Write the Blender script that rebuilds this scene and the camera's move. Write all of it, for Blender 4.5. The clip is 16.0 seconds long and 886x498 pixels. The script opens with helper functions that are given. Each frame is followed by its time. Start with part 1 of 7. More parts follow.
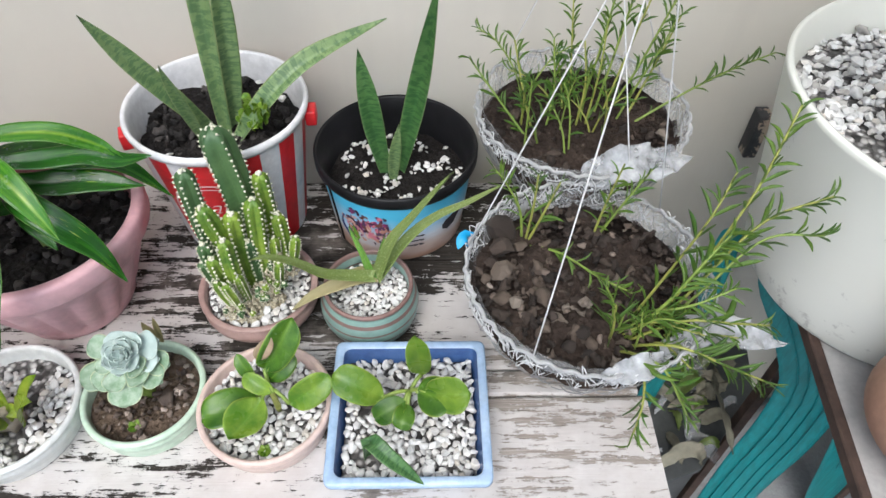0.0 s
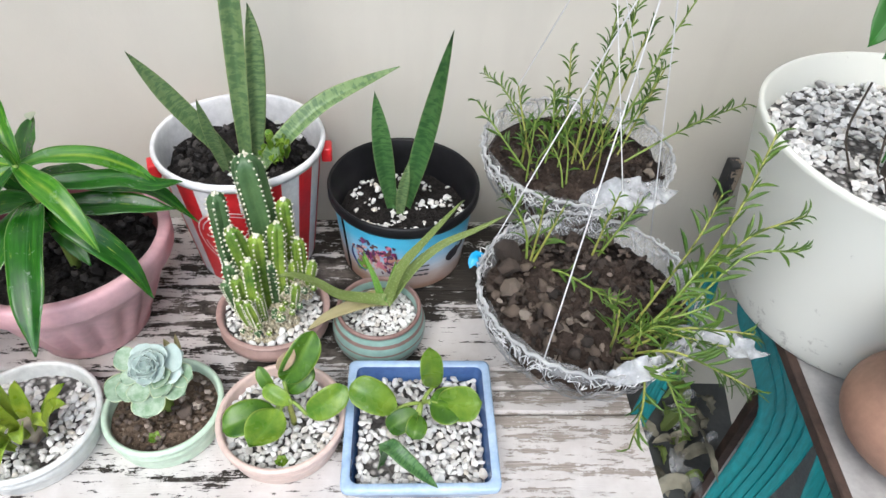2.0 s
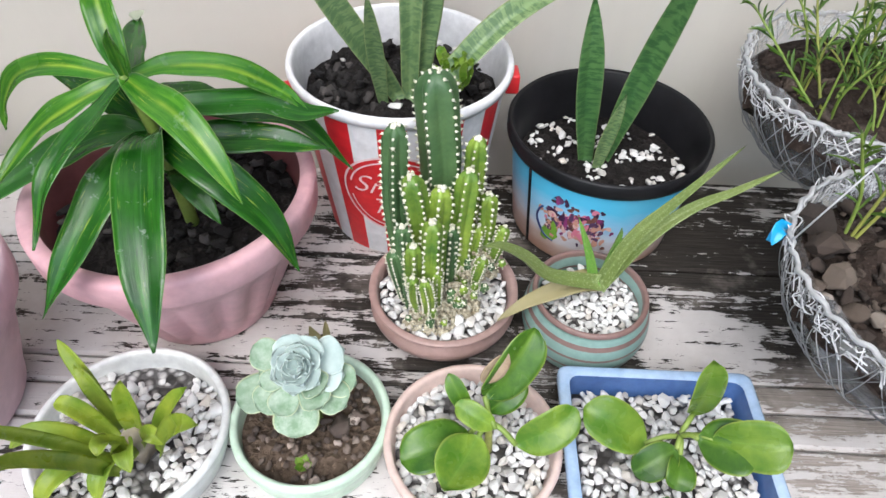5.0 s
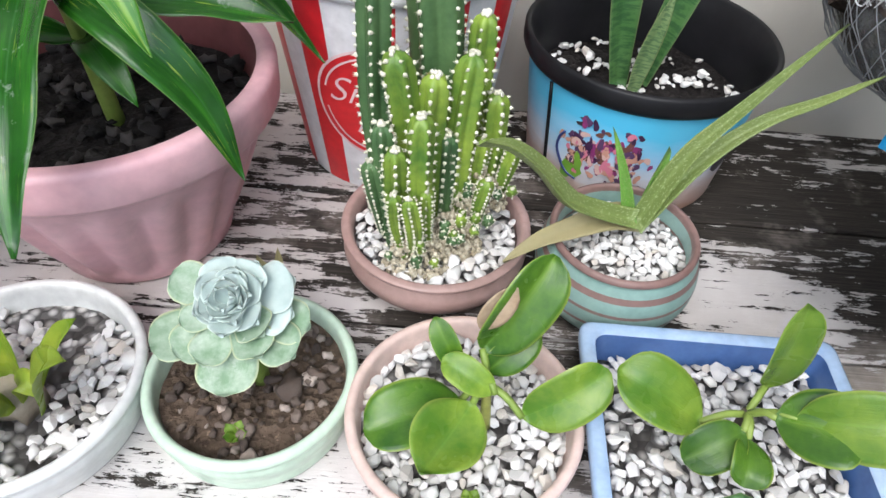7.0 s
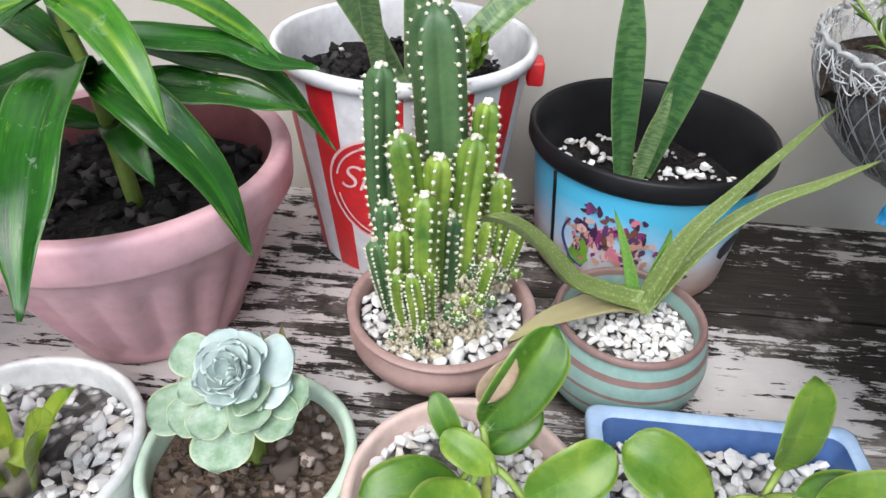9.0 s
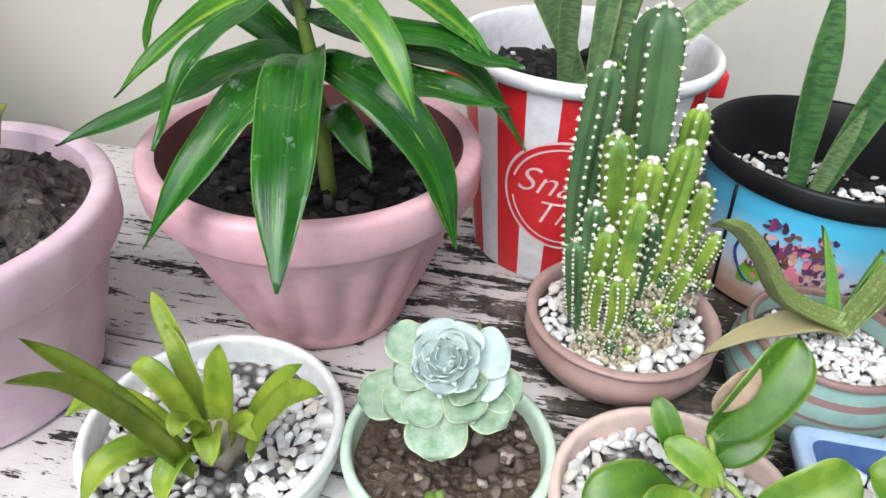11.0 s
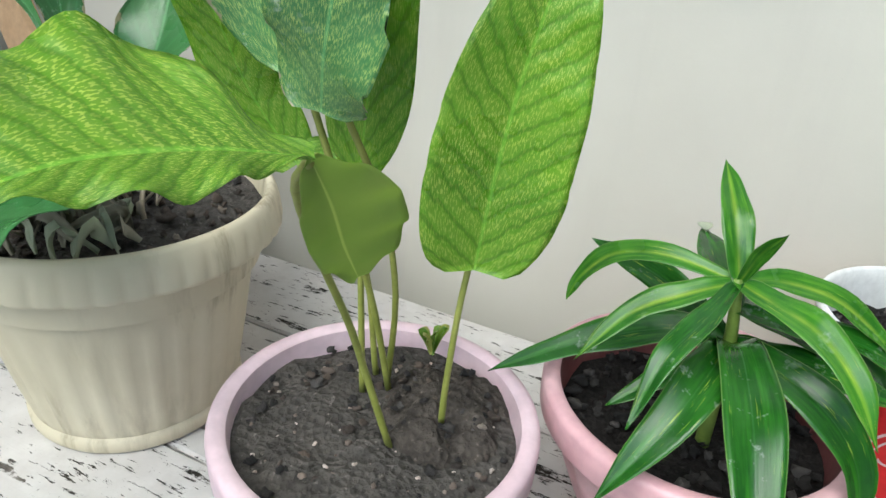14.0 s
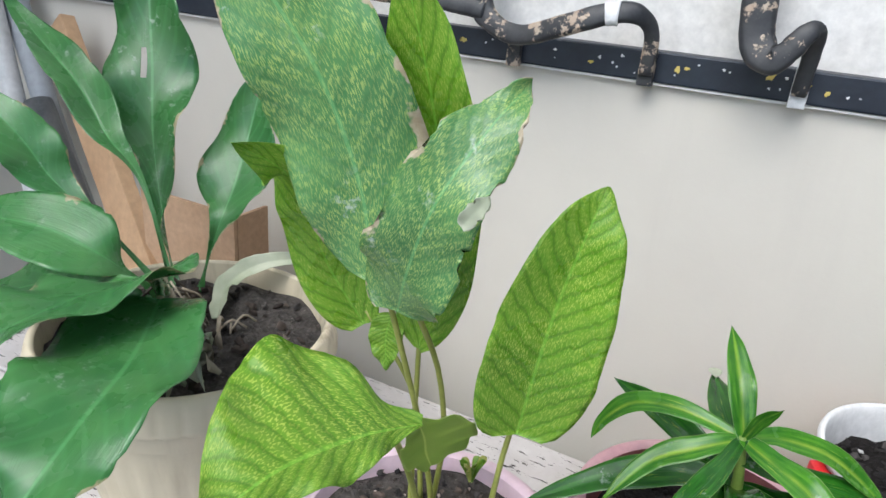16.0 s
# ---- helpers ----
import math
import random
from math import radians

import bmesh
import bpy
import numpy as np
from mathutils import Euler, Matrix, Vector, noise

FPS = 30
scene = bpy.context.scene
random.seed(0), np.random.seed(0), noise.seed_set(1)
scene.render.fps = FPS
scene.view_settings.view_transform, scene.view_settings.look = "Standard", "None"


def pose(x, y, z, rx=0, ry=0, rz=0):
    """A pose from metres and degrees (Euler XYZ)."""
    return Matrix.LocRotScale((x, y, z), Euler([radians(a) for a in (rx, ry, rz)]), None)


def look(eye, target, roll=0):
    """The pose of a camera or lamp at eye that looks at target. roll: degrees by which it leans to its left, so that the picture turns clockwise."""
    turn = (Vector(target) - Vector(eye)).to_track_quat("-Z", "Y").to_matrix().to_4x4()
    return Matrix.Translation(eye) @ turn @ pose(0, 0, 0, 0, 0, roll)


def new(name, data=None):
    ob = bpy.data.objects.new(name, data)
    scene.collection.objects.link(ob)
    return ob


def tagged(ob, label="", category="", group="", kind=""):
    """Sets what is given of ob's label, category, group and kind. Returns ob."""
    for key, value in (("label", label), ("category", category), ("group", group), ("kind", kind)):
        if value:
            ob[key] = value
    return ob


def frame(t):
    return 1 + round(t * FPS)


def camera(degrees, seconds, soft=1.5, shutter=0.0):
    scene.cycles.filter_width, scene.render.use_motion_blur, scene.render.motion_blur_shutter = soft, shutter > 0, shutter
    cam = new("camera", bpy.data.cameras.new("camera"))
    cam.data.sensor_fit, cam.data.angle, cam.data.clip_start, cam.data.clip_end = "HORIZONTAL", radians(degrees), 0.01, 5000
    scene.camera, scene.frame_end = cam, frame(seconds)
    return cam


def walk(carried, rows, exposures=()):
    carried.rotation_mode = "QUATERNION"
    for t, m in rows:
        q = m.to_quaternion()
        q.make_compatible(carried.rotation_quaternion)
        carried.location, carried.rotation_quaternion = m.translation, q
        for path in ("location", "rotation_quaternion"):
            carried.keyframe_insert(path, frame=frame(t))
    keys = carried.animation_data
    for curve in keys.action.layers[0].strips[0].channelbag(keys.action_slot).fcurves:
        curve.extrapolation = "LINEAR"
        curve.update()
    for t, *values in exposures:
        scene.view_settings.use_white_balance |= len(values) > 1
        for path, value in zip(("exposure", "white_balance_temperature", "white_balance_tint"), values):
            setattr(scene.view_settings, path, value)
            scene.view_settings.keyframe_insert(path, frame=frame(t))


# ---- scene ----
cam = camera(67.3, 16.0)
PATH = [
    (0, (0.006, 0.037, 1.044), (0.048, 1.353, -0.461), 1.1),
    (0.5, (0.007, 0.032, 1.052), (0.229, 1.397, -0.392), 2.2),
    (1, (0.005, 0.017, 1.055), (0.188, 1.426, -0.352), 3.0),
    (1.5, (0.007, 0.002, 1.058), (0.197, 1.43, -0.329), 4.8),
    (2, (-0.027, -0.016, 1.049), (0.103, 1.443, -0.313), 4.2),
    (2.5, (-0.072, -0.019, 1.043), (-0.084, 1.467, -0.296), 2.3),
    (3, (-0.102, -0.008, 1.039), (-0.199, 1.442, -0.334), 1.4),
    (3.2, (-0.106, 0.0, 1.033), (-0.202, 1.444, -0.347), 1.7),
    (5.3, (-0.142, 0.102, 0.925), (-0.139, 1.479, -0.525), 2.6),
    (5.5, (-0.143, 0.097, 0.922), (-0.136, 1.467, -0.535), 2.9),
    (6, (-0.139, 0.095, 0.902), (-0.15, 1.464, -0.556), 2.1),
    (6.5, (-0.137, 0.119, 0.861), (-0.221, 1.519, -0.565), 1.6),
    (7, (-0.129, 0.134, 0.836), (-0.162, 1.536, -0.591), 3.7),
    (7.5, (-0.127, 0.131, 0.83), (-0.178, 1.545, -0.583), 3.3),
    (8, (-0.121, 0.134, 0.827), (-0.194, 1.656, -0.468), 3.7),
    (8.2, (-0.115, 0.133, 0.831), (-0.196, 1.696, -0.414), 2.9),
    (10.3, (-0.16, 0.11, 0.818), (-0.384, 1.738, -0.322), 2.7),
    (10.5, (-0.171, 0.111, 0.818), (-0.426, 1.742, -0.311), 2.6),
    (11, (-0.188, 0.109, 0.817), (-0.464, 1.728, -0.326), 2.7),
    (11.5, (-0.202, 0.108, 0.82), (-0.548, 1.742, -0.281), 2.2),
    (12, (-0.214, 0.104, 0.833), (-0.655, 1.724, -0.254), 0.5),
    (12.5, (-0.248, 0.085, 0.866), (-0.819, 1.712, -0.148), 0.7),
    (13, (-0.302, 0.077, 0.879), (-0.959, 1.679, -0.123), 2.7),
    (13.5, (-0.321, 0.07, 0.886), (-1.034, 1.663, -0.092), 3.6),
    (14, (-0.322, 0.065, 0.901), (-1.048, 1.689, -0.013), 4.6),
    (14.5, (-0.331, 0.05, 0.92), (-1.089, 1.684, 0.051), 5.0),
    (15, (-0.332, 0.041, 0.946), (-1.102, 1.696, 0.128), 5.5),
    (15.5, (-0.333, 0.039, 0.958), (-1.132, 1.684, 0.149), 5.1),
    (16, (-0.33, 0.029, 0.978), (-1.141, 1.686, 0.207), 5.2),
]
walk(cam, [(t, look(eye, target, roll)) for t, eye, target, roll in PATH], [(0, 0.70, 5960, 7), (1, 0.84, 5960, 7), (3, 0.77, 5960, 7), (5.5, 0.86, 5900, 9), (8, 0.86, 5900, 9), (11.5, 0.93, 5880, 6), (13, 0.90, 6020, -3), (14, 0.82, 5850, -2), (15, 0.80, 5780, 2), (16, 0.80, 5830, 6)])

# ---- light ----
TOP = 0.56          # height of the wooden table top
BACK = 0.556        # back edge of the table
WALL = 0.60         # face of the back wall
world = bpy.data.worlds.new("sky")
scene.world = world
world.use_nodes = True
wn = world.node_tree
sky = wn.nodes.new("ShaderNodeTexSky")
sky.sky_type, sky.sun_disc = "NISHITA", False
sky.sun_elevation, sky.sun_rotation = radians(56), radians(195)
sky.air_density, sky.dust_density = 1.0, 4.0
wn.links.new(sky.outputs[0], wn.nodes["Background"].inputs[0])
wn.nodes["Background"].inputs[1].default_value = 0.15
sun_data = bpy.data.lights.new("sun", "SUN")
sun_data.energy, sun_data.angle, sun_data.color = 1.3, radians(50), (1.0, 0.97, 0.93)
sun = new("sun", sun_data)
sun.matrix_world = look((-0.4, -2.0, 3.8), (0, 0.3, 0.5))


# ---- materials ----
class Mat:
    """A node material and short ways to add nodes to it."""

    def __init__(self, name, rough=0.6, metal=0.0, spec=0.5):
        self.m = bpy.data.materials.new(name)
        self.m.use_nodes = True
        self.t = self.m.node_tree
        self.b = self.t.nodes["Principled BSDF"]
        self.b.inputs["Roughness"].default_value = rough
        self.b.inputs["Metallic"].default_value = metal
        self.b.inputs["Specular IOR Level"].default_value = spec
        self.coords = {}

    def node(self, kind, **kw):
        n = self.t.nodes.new(kind)
        for k, v in kw.items():
            setattr(n, k, v)
        return n

    def link(self, a, b):
        self.t.links.new(a, b)

    def put(self, socket, value):
        if hasattr(value, "is_output"):
            self.link(value, socket)
        elif isinstance(value, (tuple, list)) and len(value) == 3 and socket.type == "RGBA":
            socket.default_value = (*value, 1)
        else:
            socket.default_value = value

    def coord(self, which="Object", scale=(1, 1, 1)):
        key = (which, scale)
        if key not in self.coords:
            if which == "Position":
                src = self.node("ShaderNodeNewGeometry").outputs["Position"]
            else:
                src = self.node("ShaderNodeTexCoord").outputs[which]
            mp = self.node("ShaderNodeMapping")
            mp.inputs["Scale"].default_value = scale
            self.link(src, mp.inputs[0])
            self.coords[key] = mp.outputs[0]
        return self.coords[key]

    def noise(self, scale, detail=4, rough=0.55, co=None, dist=0.0):
        n = self.node("ShaderNodeTexNoise")
        n.inputs["Scale"].default_value, n.inputs["Detail"].default_value = scale, detail
        n.inputs["Roughness"].default_value, n.inputs["Distortion"].default_value = rough, dist
        self.link(co or self.coord(), n.inputs["Vector"])
        return n.outputs["Fac"]

    def ramp(self, fac, stops, mode="LINEAR"):
        r = self.node("ShaderNodeValToRGB")
        r.color_ramp.interpolation = mode
        els = r.color_ramp.elements
        while len(els) < len(stops):
            els.new(0.5)
        for e, (p, c) in zip(els, stops):
            e.position = p
            e.color = (*c, 1) if isinstance(c, tuple) else (c, c, c, 1)
        self.put(r.inputs[0], fac)
        return r.outputs[0]

    def mix(self, fac, a, b, mode="MIX"):
        n = self.node("ShaderNodeMix", data_type="RGBA", blend_type=mode)
        self.put(n.inputs[0], fac)
        self.put(n.inputs[6], a)
        self.put(n.inputs[7], b)
        return n.outputs[2]

    def math(self, op, a, b=0.0, c=0.0):
        n = self.node("ShaderNodeMath", operation=op)
        self.put(n.inputs[0], a)
        self.put(n.inputs[1], b)
        self.put(n.inputs[2], c)
        return n.outputs[0]

    def random(self):
        return self.node("ShaderNodeObjectInfo").outputs["Random"]

    def color(self, value):
        self.put(self.b.inputs["Base Color"], value)
        return self

    def rough(self, value):
        self.put(self.b.inputs["Roughness"], value)
        return self

    def bump(self, height, strength=0.3, distance=0.002):
        n = self.node("ShaderNodeBump")
        n.inputs["Strength"].default_value, n.inputs["Distance"].default_value = strength, distance
        self.put(n.inputs["Height"], height)
        self.link(n.outputs[0], self.b.inputs["Normal"])
        return self


def mottled(name, a, b, rough=0.6, scale=30, fine=220, bump=0.2, dist=0.001, which="Object", metal=0.0, spec=0.5):
    """A surface with blotches from a to b and a fine grain."""
    m = Mat(name, rough, metal, spec)
    co = m.coord(which)
    big = m.ramp(m.noise(scale, 5, 0.6, co), [(0.3, 0.0), (0.7, 1.0)])
    grain = m.noise(fine, 3, 0.6, co)
    col = m.mix(big, a, b)
    m.color(m.mix(0.35, col, m.ramp(grain, [(0.25, 0.35), (0.75, 1.0)]), "MULTIPLY"))
    m.bump(grain, bump, dist)
    return m


def plaster():
    m = Mat("wall_paint", 0.75, 0, 0.3)
    co = m.coord("Position")
    big = m.ramp(m.noise(3.0, 6, 0.6, co), [(0.3, 0.0), (0.72, 1.0)])
    drip = m.noise(1.0, 5, 0.6, m.coord("Position", (14, 14, 1.6)))
    col = m.mix(big, (0.525, 0.50, 0.445), (0.60, 0.575, 0.51))
    col = m.mix(m.ramp(drip, [(0.52, 0.0), (0.78, 0.35)]), col, (0.44, 0.415, 0.38))
    specks = m.ramp(m.noise(420, 2, 0.5, co), [(0.19, 1.0), (0.215, 0.0)])
    col = m.mix(specks, col, (0.16, 0.14, 0.12))
    m.color(col)
    m.bump(m.math("ADD", m.noise(60, 5, 0.6, co), m.math("MULTIPLY", m.noise(9, 3, 0.5, co), 2.0)), 0.25, 0.002)
    return m


def peeling_wood():
    """Weathered dark boards under white paint that has flaked off in strips along the grain."""
    m = Mat("peeling_white_paint", 0.8, 0, 0.3)
    pos = m.coord("Position")
    along = m.coord("Position", (7, 60, 60))
    grain = m.noise(6.0, 8, 0.72, m.coord("Position", (4, 150, 150)))
    wood = m.ramp(grain, [(0.28, (0.008, 0.007, 0.006)), (0.5, (0.028, 0.024, 0.020)), (0.66, (0.060, 0.050, 0.041)), (0.8, (0.14, 0.115, 0.095))])
    wood = m.mix(m.ramp(m.noise(11, 4, 0.6, pos), [(0.62, 0.0), (0.72, 0.35)]), wood, (0.16, 0.125, 0.10))
    # the front boards at the right end are bleached grey
    pale = m.node("ShaderNodeTexGradient", gradient_type="SPHERICAL")
    mw = m.node("ShaderNodeMapping")
    mw.vector_type = "POINT"
    mw.inputs["Location"].default_value = (-0.6, -1.32, -2.8)
    mw.inputs["Scale"].default_value = (4.6, 6.0, 5.0)
    m.link(m.node("ShaderNodeNewGeometry").outputs["Position"], mw.inputs[0])
    m.link(mw.outputs[0], pale.inputs[0])
    grey = m.ramp(grain, [(0.3, (0.17, 0.14, 0.12)), (0.5, (0.33, 0.29, 0.255)), (0.75, (0.48, 0.44, 0.40))])
    bleach = m.math("ADD", pale.outputs["Fac"], m.math("MULTIPLY", m.math("SUBTRACT", m.noise(18, 5, 0.65, pos), 0.5), 0.9))
    wood = m.mix(m.ramp(bleach, [(0.04, 0.0), (0.32, 0.95)]), wood, grey)
    paint = m.mix(m.noise(35, 5, 0.6, pos), (0.44, 0.415, 0.40), (0.68, 0.655, 0.635))
    paint = m.mix(m.ramp(m.noise(16, 6, 0.7, pos), [(0.45, 0.0), (0.7, 0.5)]), paint, (0.42, 0.38, 0.35))
    # the paint is worn most round the middle of the right half and least at the left end
    worn = m.node("ShaderNodeTexGradient", gradient_type="SPHERICAL")
    mp = m.node("ShaderNodeMapping")
    mp.vector_type = "POINT"
    mp.inputs["Location"].default_value = (-0.15, -2.45, -3.0)
    mp.inputs["Scale"].default_value = (3.0, 5.6, 5.4)
    m.link(m.node("ShaderNodeNewGeometry").outputs["Position"], mp.inputs[0])
    m.link(mp.outputs[0], worn.inputs[0])
    sep = m.node("ShaderNodeSeparateXYZ")
    m.link(m.node("ShaderNodeNewGeometry").outputs["Position"], sep.inputs[0])
    left = m.ramp(m.math("MULTIPLY_ADD", sep.outputs[0], -2.5, -0.55), [(0.0, 0.0), (1.0, 1.0)])
    flakes = m.math("ADD", m.math("MULTIPLY", m.noise(1.6, 9, 0.74, along), 0.72), m.math("MULTIPLY", m.noise(70, 7, 0.75, pos), 0.28))
    f = m.math("SUBTRACT", flakes, m.math("MULTIPLY", worn.outputs["Fac"], 0.17))
    kept = m.node("ShaderNodeTexGradient", gradient_type="SPHERICAL")     # a patch of cream paint that still holds
    mk = m.node("ShaderNodeMapping")
    mk.vector_type = "POINT"
    mk.inputs["Location"].default_value = (-0.55, -5.6, -6.7)
    mk.inputs["Scale"].default_value = (14, 14.5, 12)
    m.link(m.node("ShaderNodeNewGeometry").outputs["Position"], mk.inputs[0])
    m.link(mk.outputs[0], kept.inputs[0])
    f = m.math("ADD", f, m.math("MULTIPLY", kept.outputs["Fac"], 0.30))
    f = m.math("ADD", f, m.math("MULTIPLY", left, 0.046))
    bare = m.ramp(f, [(0.465, 1.0), (0.470, 0.0)])
    chips = m.ramp(m.noise(1.0, 6, 0.7, m.coord("Position", (26, 120, 120))), [(0.60, 0.0), (0.608, 1.0)])   # small flakes left behind
    specks = m.ramp(m.noise(1.0, 7, 0.72, m.coord("Position", (45, 230, 230))), [(0.385, 1.0), (0.395, 0.0)])                                  # pits through the paint
    bare = m.math("MAXIMUM", m.math("MULTIPLY", bare, m.math("SUBTRACT", 1.0, chips)), specks)
    m.color(m.mix(bare, paint, wood))
    m.rough(m.mix(bare, (0.62, 0.62, 0.62), (0.85, 0.85, 0.85)))
    h = m.math("ADD", m.math("MULTIPLY", bare, -1.0), m.math("MULTIPLY", grain, 0.5))
    m.bump(h, 0.6, 0.0012)
    return m


def soil_mat(name, dark, light):
    m = Mat(name, 0.95, 0, 0.2)
    co = m.coord()
    a = m.noise(70, 6, 0.7, co)
    v = m.node("ShaderNodeTexVoronoi")
    v.inputs["Scale"].default_value = 230
    m.link(co, v.inputs["Vector"])
    col = m.ramp(a, [(0.3, dark), (0.55, tuple((p + q) / 2 for p, q in zip(dark, light))), (0.78, light)])
    m.color(m.mix(m.ramp(m.noise(300, 3, 0.6, co), [(0.62, 0.0), (0.72, 0.6)]), col, tuple(1.9 * q for q in light)))
    m.bump(m.math("ADD", m.math("MULTIPLY", a, 2.0), v.outputs["Distance"]), 0.9, 0.004)
    return m


def per_piece(name, stops, rough=0.7, fine=300, bump=0.3, metal=0.0):
    """Colour drawn piece by piece."""
    m = Mat(name, rough, metal)
    col = m.ramp(m.random(), stops)
    g = m.noise(fine, 4, 0.6)
    m.color(m.mix(0.4, col, m.ramp(g, [(0.3, 0.55), (0.7, 1.0)]), "MULTIPLY"))
    m.bump(g, bump, 0.001)
    return m


M_WALL = plaster()
M_WOOD = peeling_wood()
M_LEGWOOD = mottled("weathered_wood", (0.10, 0.075, 0.06), (0.22, 0.18, 0.15), 0.85, 20, 260, 0.4)
M_FLOOR = mottled("grey_concrete", (0.24, 0.24, 0.24), (0.42, 0.43, 0.44), 0.85, 7, 160, 0.4, 0.002)
M_PINK = mottled("pink_plastic", (0.62, 0.34, 0.37), (0.72, 0.47, 0.50), 0.42, 14, 90, 0.12)
M_PINKPALE = mottled("faded_pink_plastic", (0.64, 0.45, 0.50), (0.75, 0.59, 0.64), 0.5, 10, 70, 0.15)
M_REDIN = mottled("brown_red_plastic", (0.16, 0.05, 0.05), (0.24, 0.08, 0.08), 0.6, 20, 120, 0.1)
m = Mat("tan_plastic", 0.6, 0, 0.4)
tan = m.mix(m.ramp(m.noise(9, 5, 0.6), [(0.3, 0.0), (0.7, 1.0)]), (0.50, 0.44, 0.31), (0.60, 0.54, 0.405))
grime = m.math("MULTIPLY", m.ramp(m.noise(1.0, 5, 0.65, m.coord("Position", (70, 70, 9))), [(0.50, 0.0), (0.68, 0.7)]), m.ramp(m.noise(7, 3, 0.5), [(0.40, 0.0), (0.62, 1.0)]))
m.color(m.mix(grime, tan, (0.24, 0.195, 0.125)))
m.bump(m.noise(60, 4, 0.6), 0.2, 0.001)
M_TAN = m
M_GREENPOT = mottled("mint_glaze", (0.52, 0.68, 0.52), (0.60, 0.74, 0.60), 0.28, 12, 160, 0.05)
M_WHITEPOT = mottled("white_glaze", (0.70, 0.72, 0.70), (0.80, 0.81, 0.79), 0.3, 12, 160, 0.05)
M_BEIGEPOT = mottled("blush_glaze", (0.62, 0.46, 0.40), (0.71, 0.56, 0.50), 0.35, 14, 160, 0.05)
M_BROWNPOT = mottled("brown_rose_ceramic", (0.33, 0.215, 0.19), (0.45, 0.31, 0.28), 0.45, 16, 190, 0.1)
M_BLUEPOT = mottled("pale_blue_glaze", (0.29, 0.43, 0.65), (0.52, 0.65, 0.82), 0.22, 22, 160, 0.08)
M_BLUEIN = mottled("deep_blue_glaze", (0.05, 0.11, 0.30), (0.11, 0.21, 0.46), 0.25, 22, 160, 0.08)
M_BLACK = mottled("black_plastic", (0.007, 0.007, 0.008), (0.018, 0.018, 0.02), 0.42, 20, 120, 0.1)
M_BLACK.b.inputs["Specular IOR Level"].default_value = 0.2
M_SOIL = soil_mat("dark_soil", (0.006, 0.005, 0.005), (0.03, 0.026, 0.024))
M_SOILGREY = soil_mat("grey_soil", (0.035, 0.031, 0.028), (0.125, 0.112, 0.10))
M_PEBBLE = per_piece("white_pebble", [(0.0, (0.46, 0.44, 0.41)), (0.25, (0.68, 0.67, 0.65)), (0.8, (0.80, 0.80, 0.78)), (1.0, (0.62, 0.57, 0.50))], 0.5, 160, 0.15)
M_GRAVEL = Mat("gravel_bed", 0.7)
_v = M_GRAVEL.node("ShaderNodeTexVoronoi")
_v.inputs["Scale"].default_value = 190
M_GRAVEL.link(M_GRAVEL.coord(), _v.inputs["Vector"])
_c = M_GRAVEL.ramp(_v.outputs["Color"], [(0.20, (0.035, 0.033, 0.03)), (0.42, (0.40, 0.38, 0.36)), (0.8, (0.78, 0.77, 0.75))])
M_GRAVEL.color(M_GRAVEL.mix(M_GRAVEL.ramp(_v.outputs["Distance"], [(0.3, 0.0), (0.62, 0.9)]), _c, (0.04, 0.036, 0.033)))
M_GRAVEL.bump(M_GRAVEL.math("MULTIPLY", _v.outputs["Distance"], -1.0), 0.9, 0.004)
M_STONE = per_piece("soil_stone", [(0.0, (0.05, 0.036, 0.028)), (0.5, (0.11, 0.082, 0.065)), (0.85, (0.20, 0.155, 0.125)), (1.0, (0.34, 0.29, 0.25))], 0.85, 150, 0.4)
M_DARKSTONE = per_piece("dark_crumb", [(0.0, (0.008, 0.007, 0.007)), (0.7, (0.03, 0.026, 0.024)), (1.0, (0.09, 0.08, 0.075))], 0.95, 150, 0.5)


# ---- shape helpers ----
def part(name, bm, material, parent=None, label="", smooth=True):
    """Links a bmesh as one mesh object under parent."""
    me = bpy.data.meshes.new(name)
    bm.normal_update()
    bm.to_mesh(me)
    bm.free()
    if smooth:
        me.polygons.foreach_set("use_smooth", [True] * len(me.polygons))
    mats = material if isinstance(material, (list, tuple)) else [material]
    for m in mats:
        me.materials.append(m.m)
    ob = new(name, me)
    if parent:
        ob.parent = parent
        ob.matrix_parent_inverse = Matrix.Translation(parent.matrix_world.translation).inverted() if parent.type == "EMPTY" else Matrix()
    return tagged(ob, label) if label else ob


def thing(name, at, label, category, group="", kind=""):
    ob = new(name)
    ob.empty_display_size = 0.02
    ob.location = at
    ob.matrix_world = Matrix.Translation(at)
    return tagged(ob, label, category, group, kind)


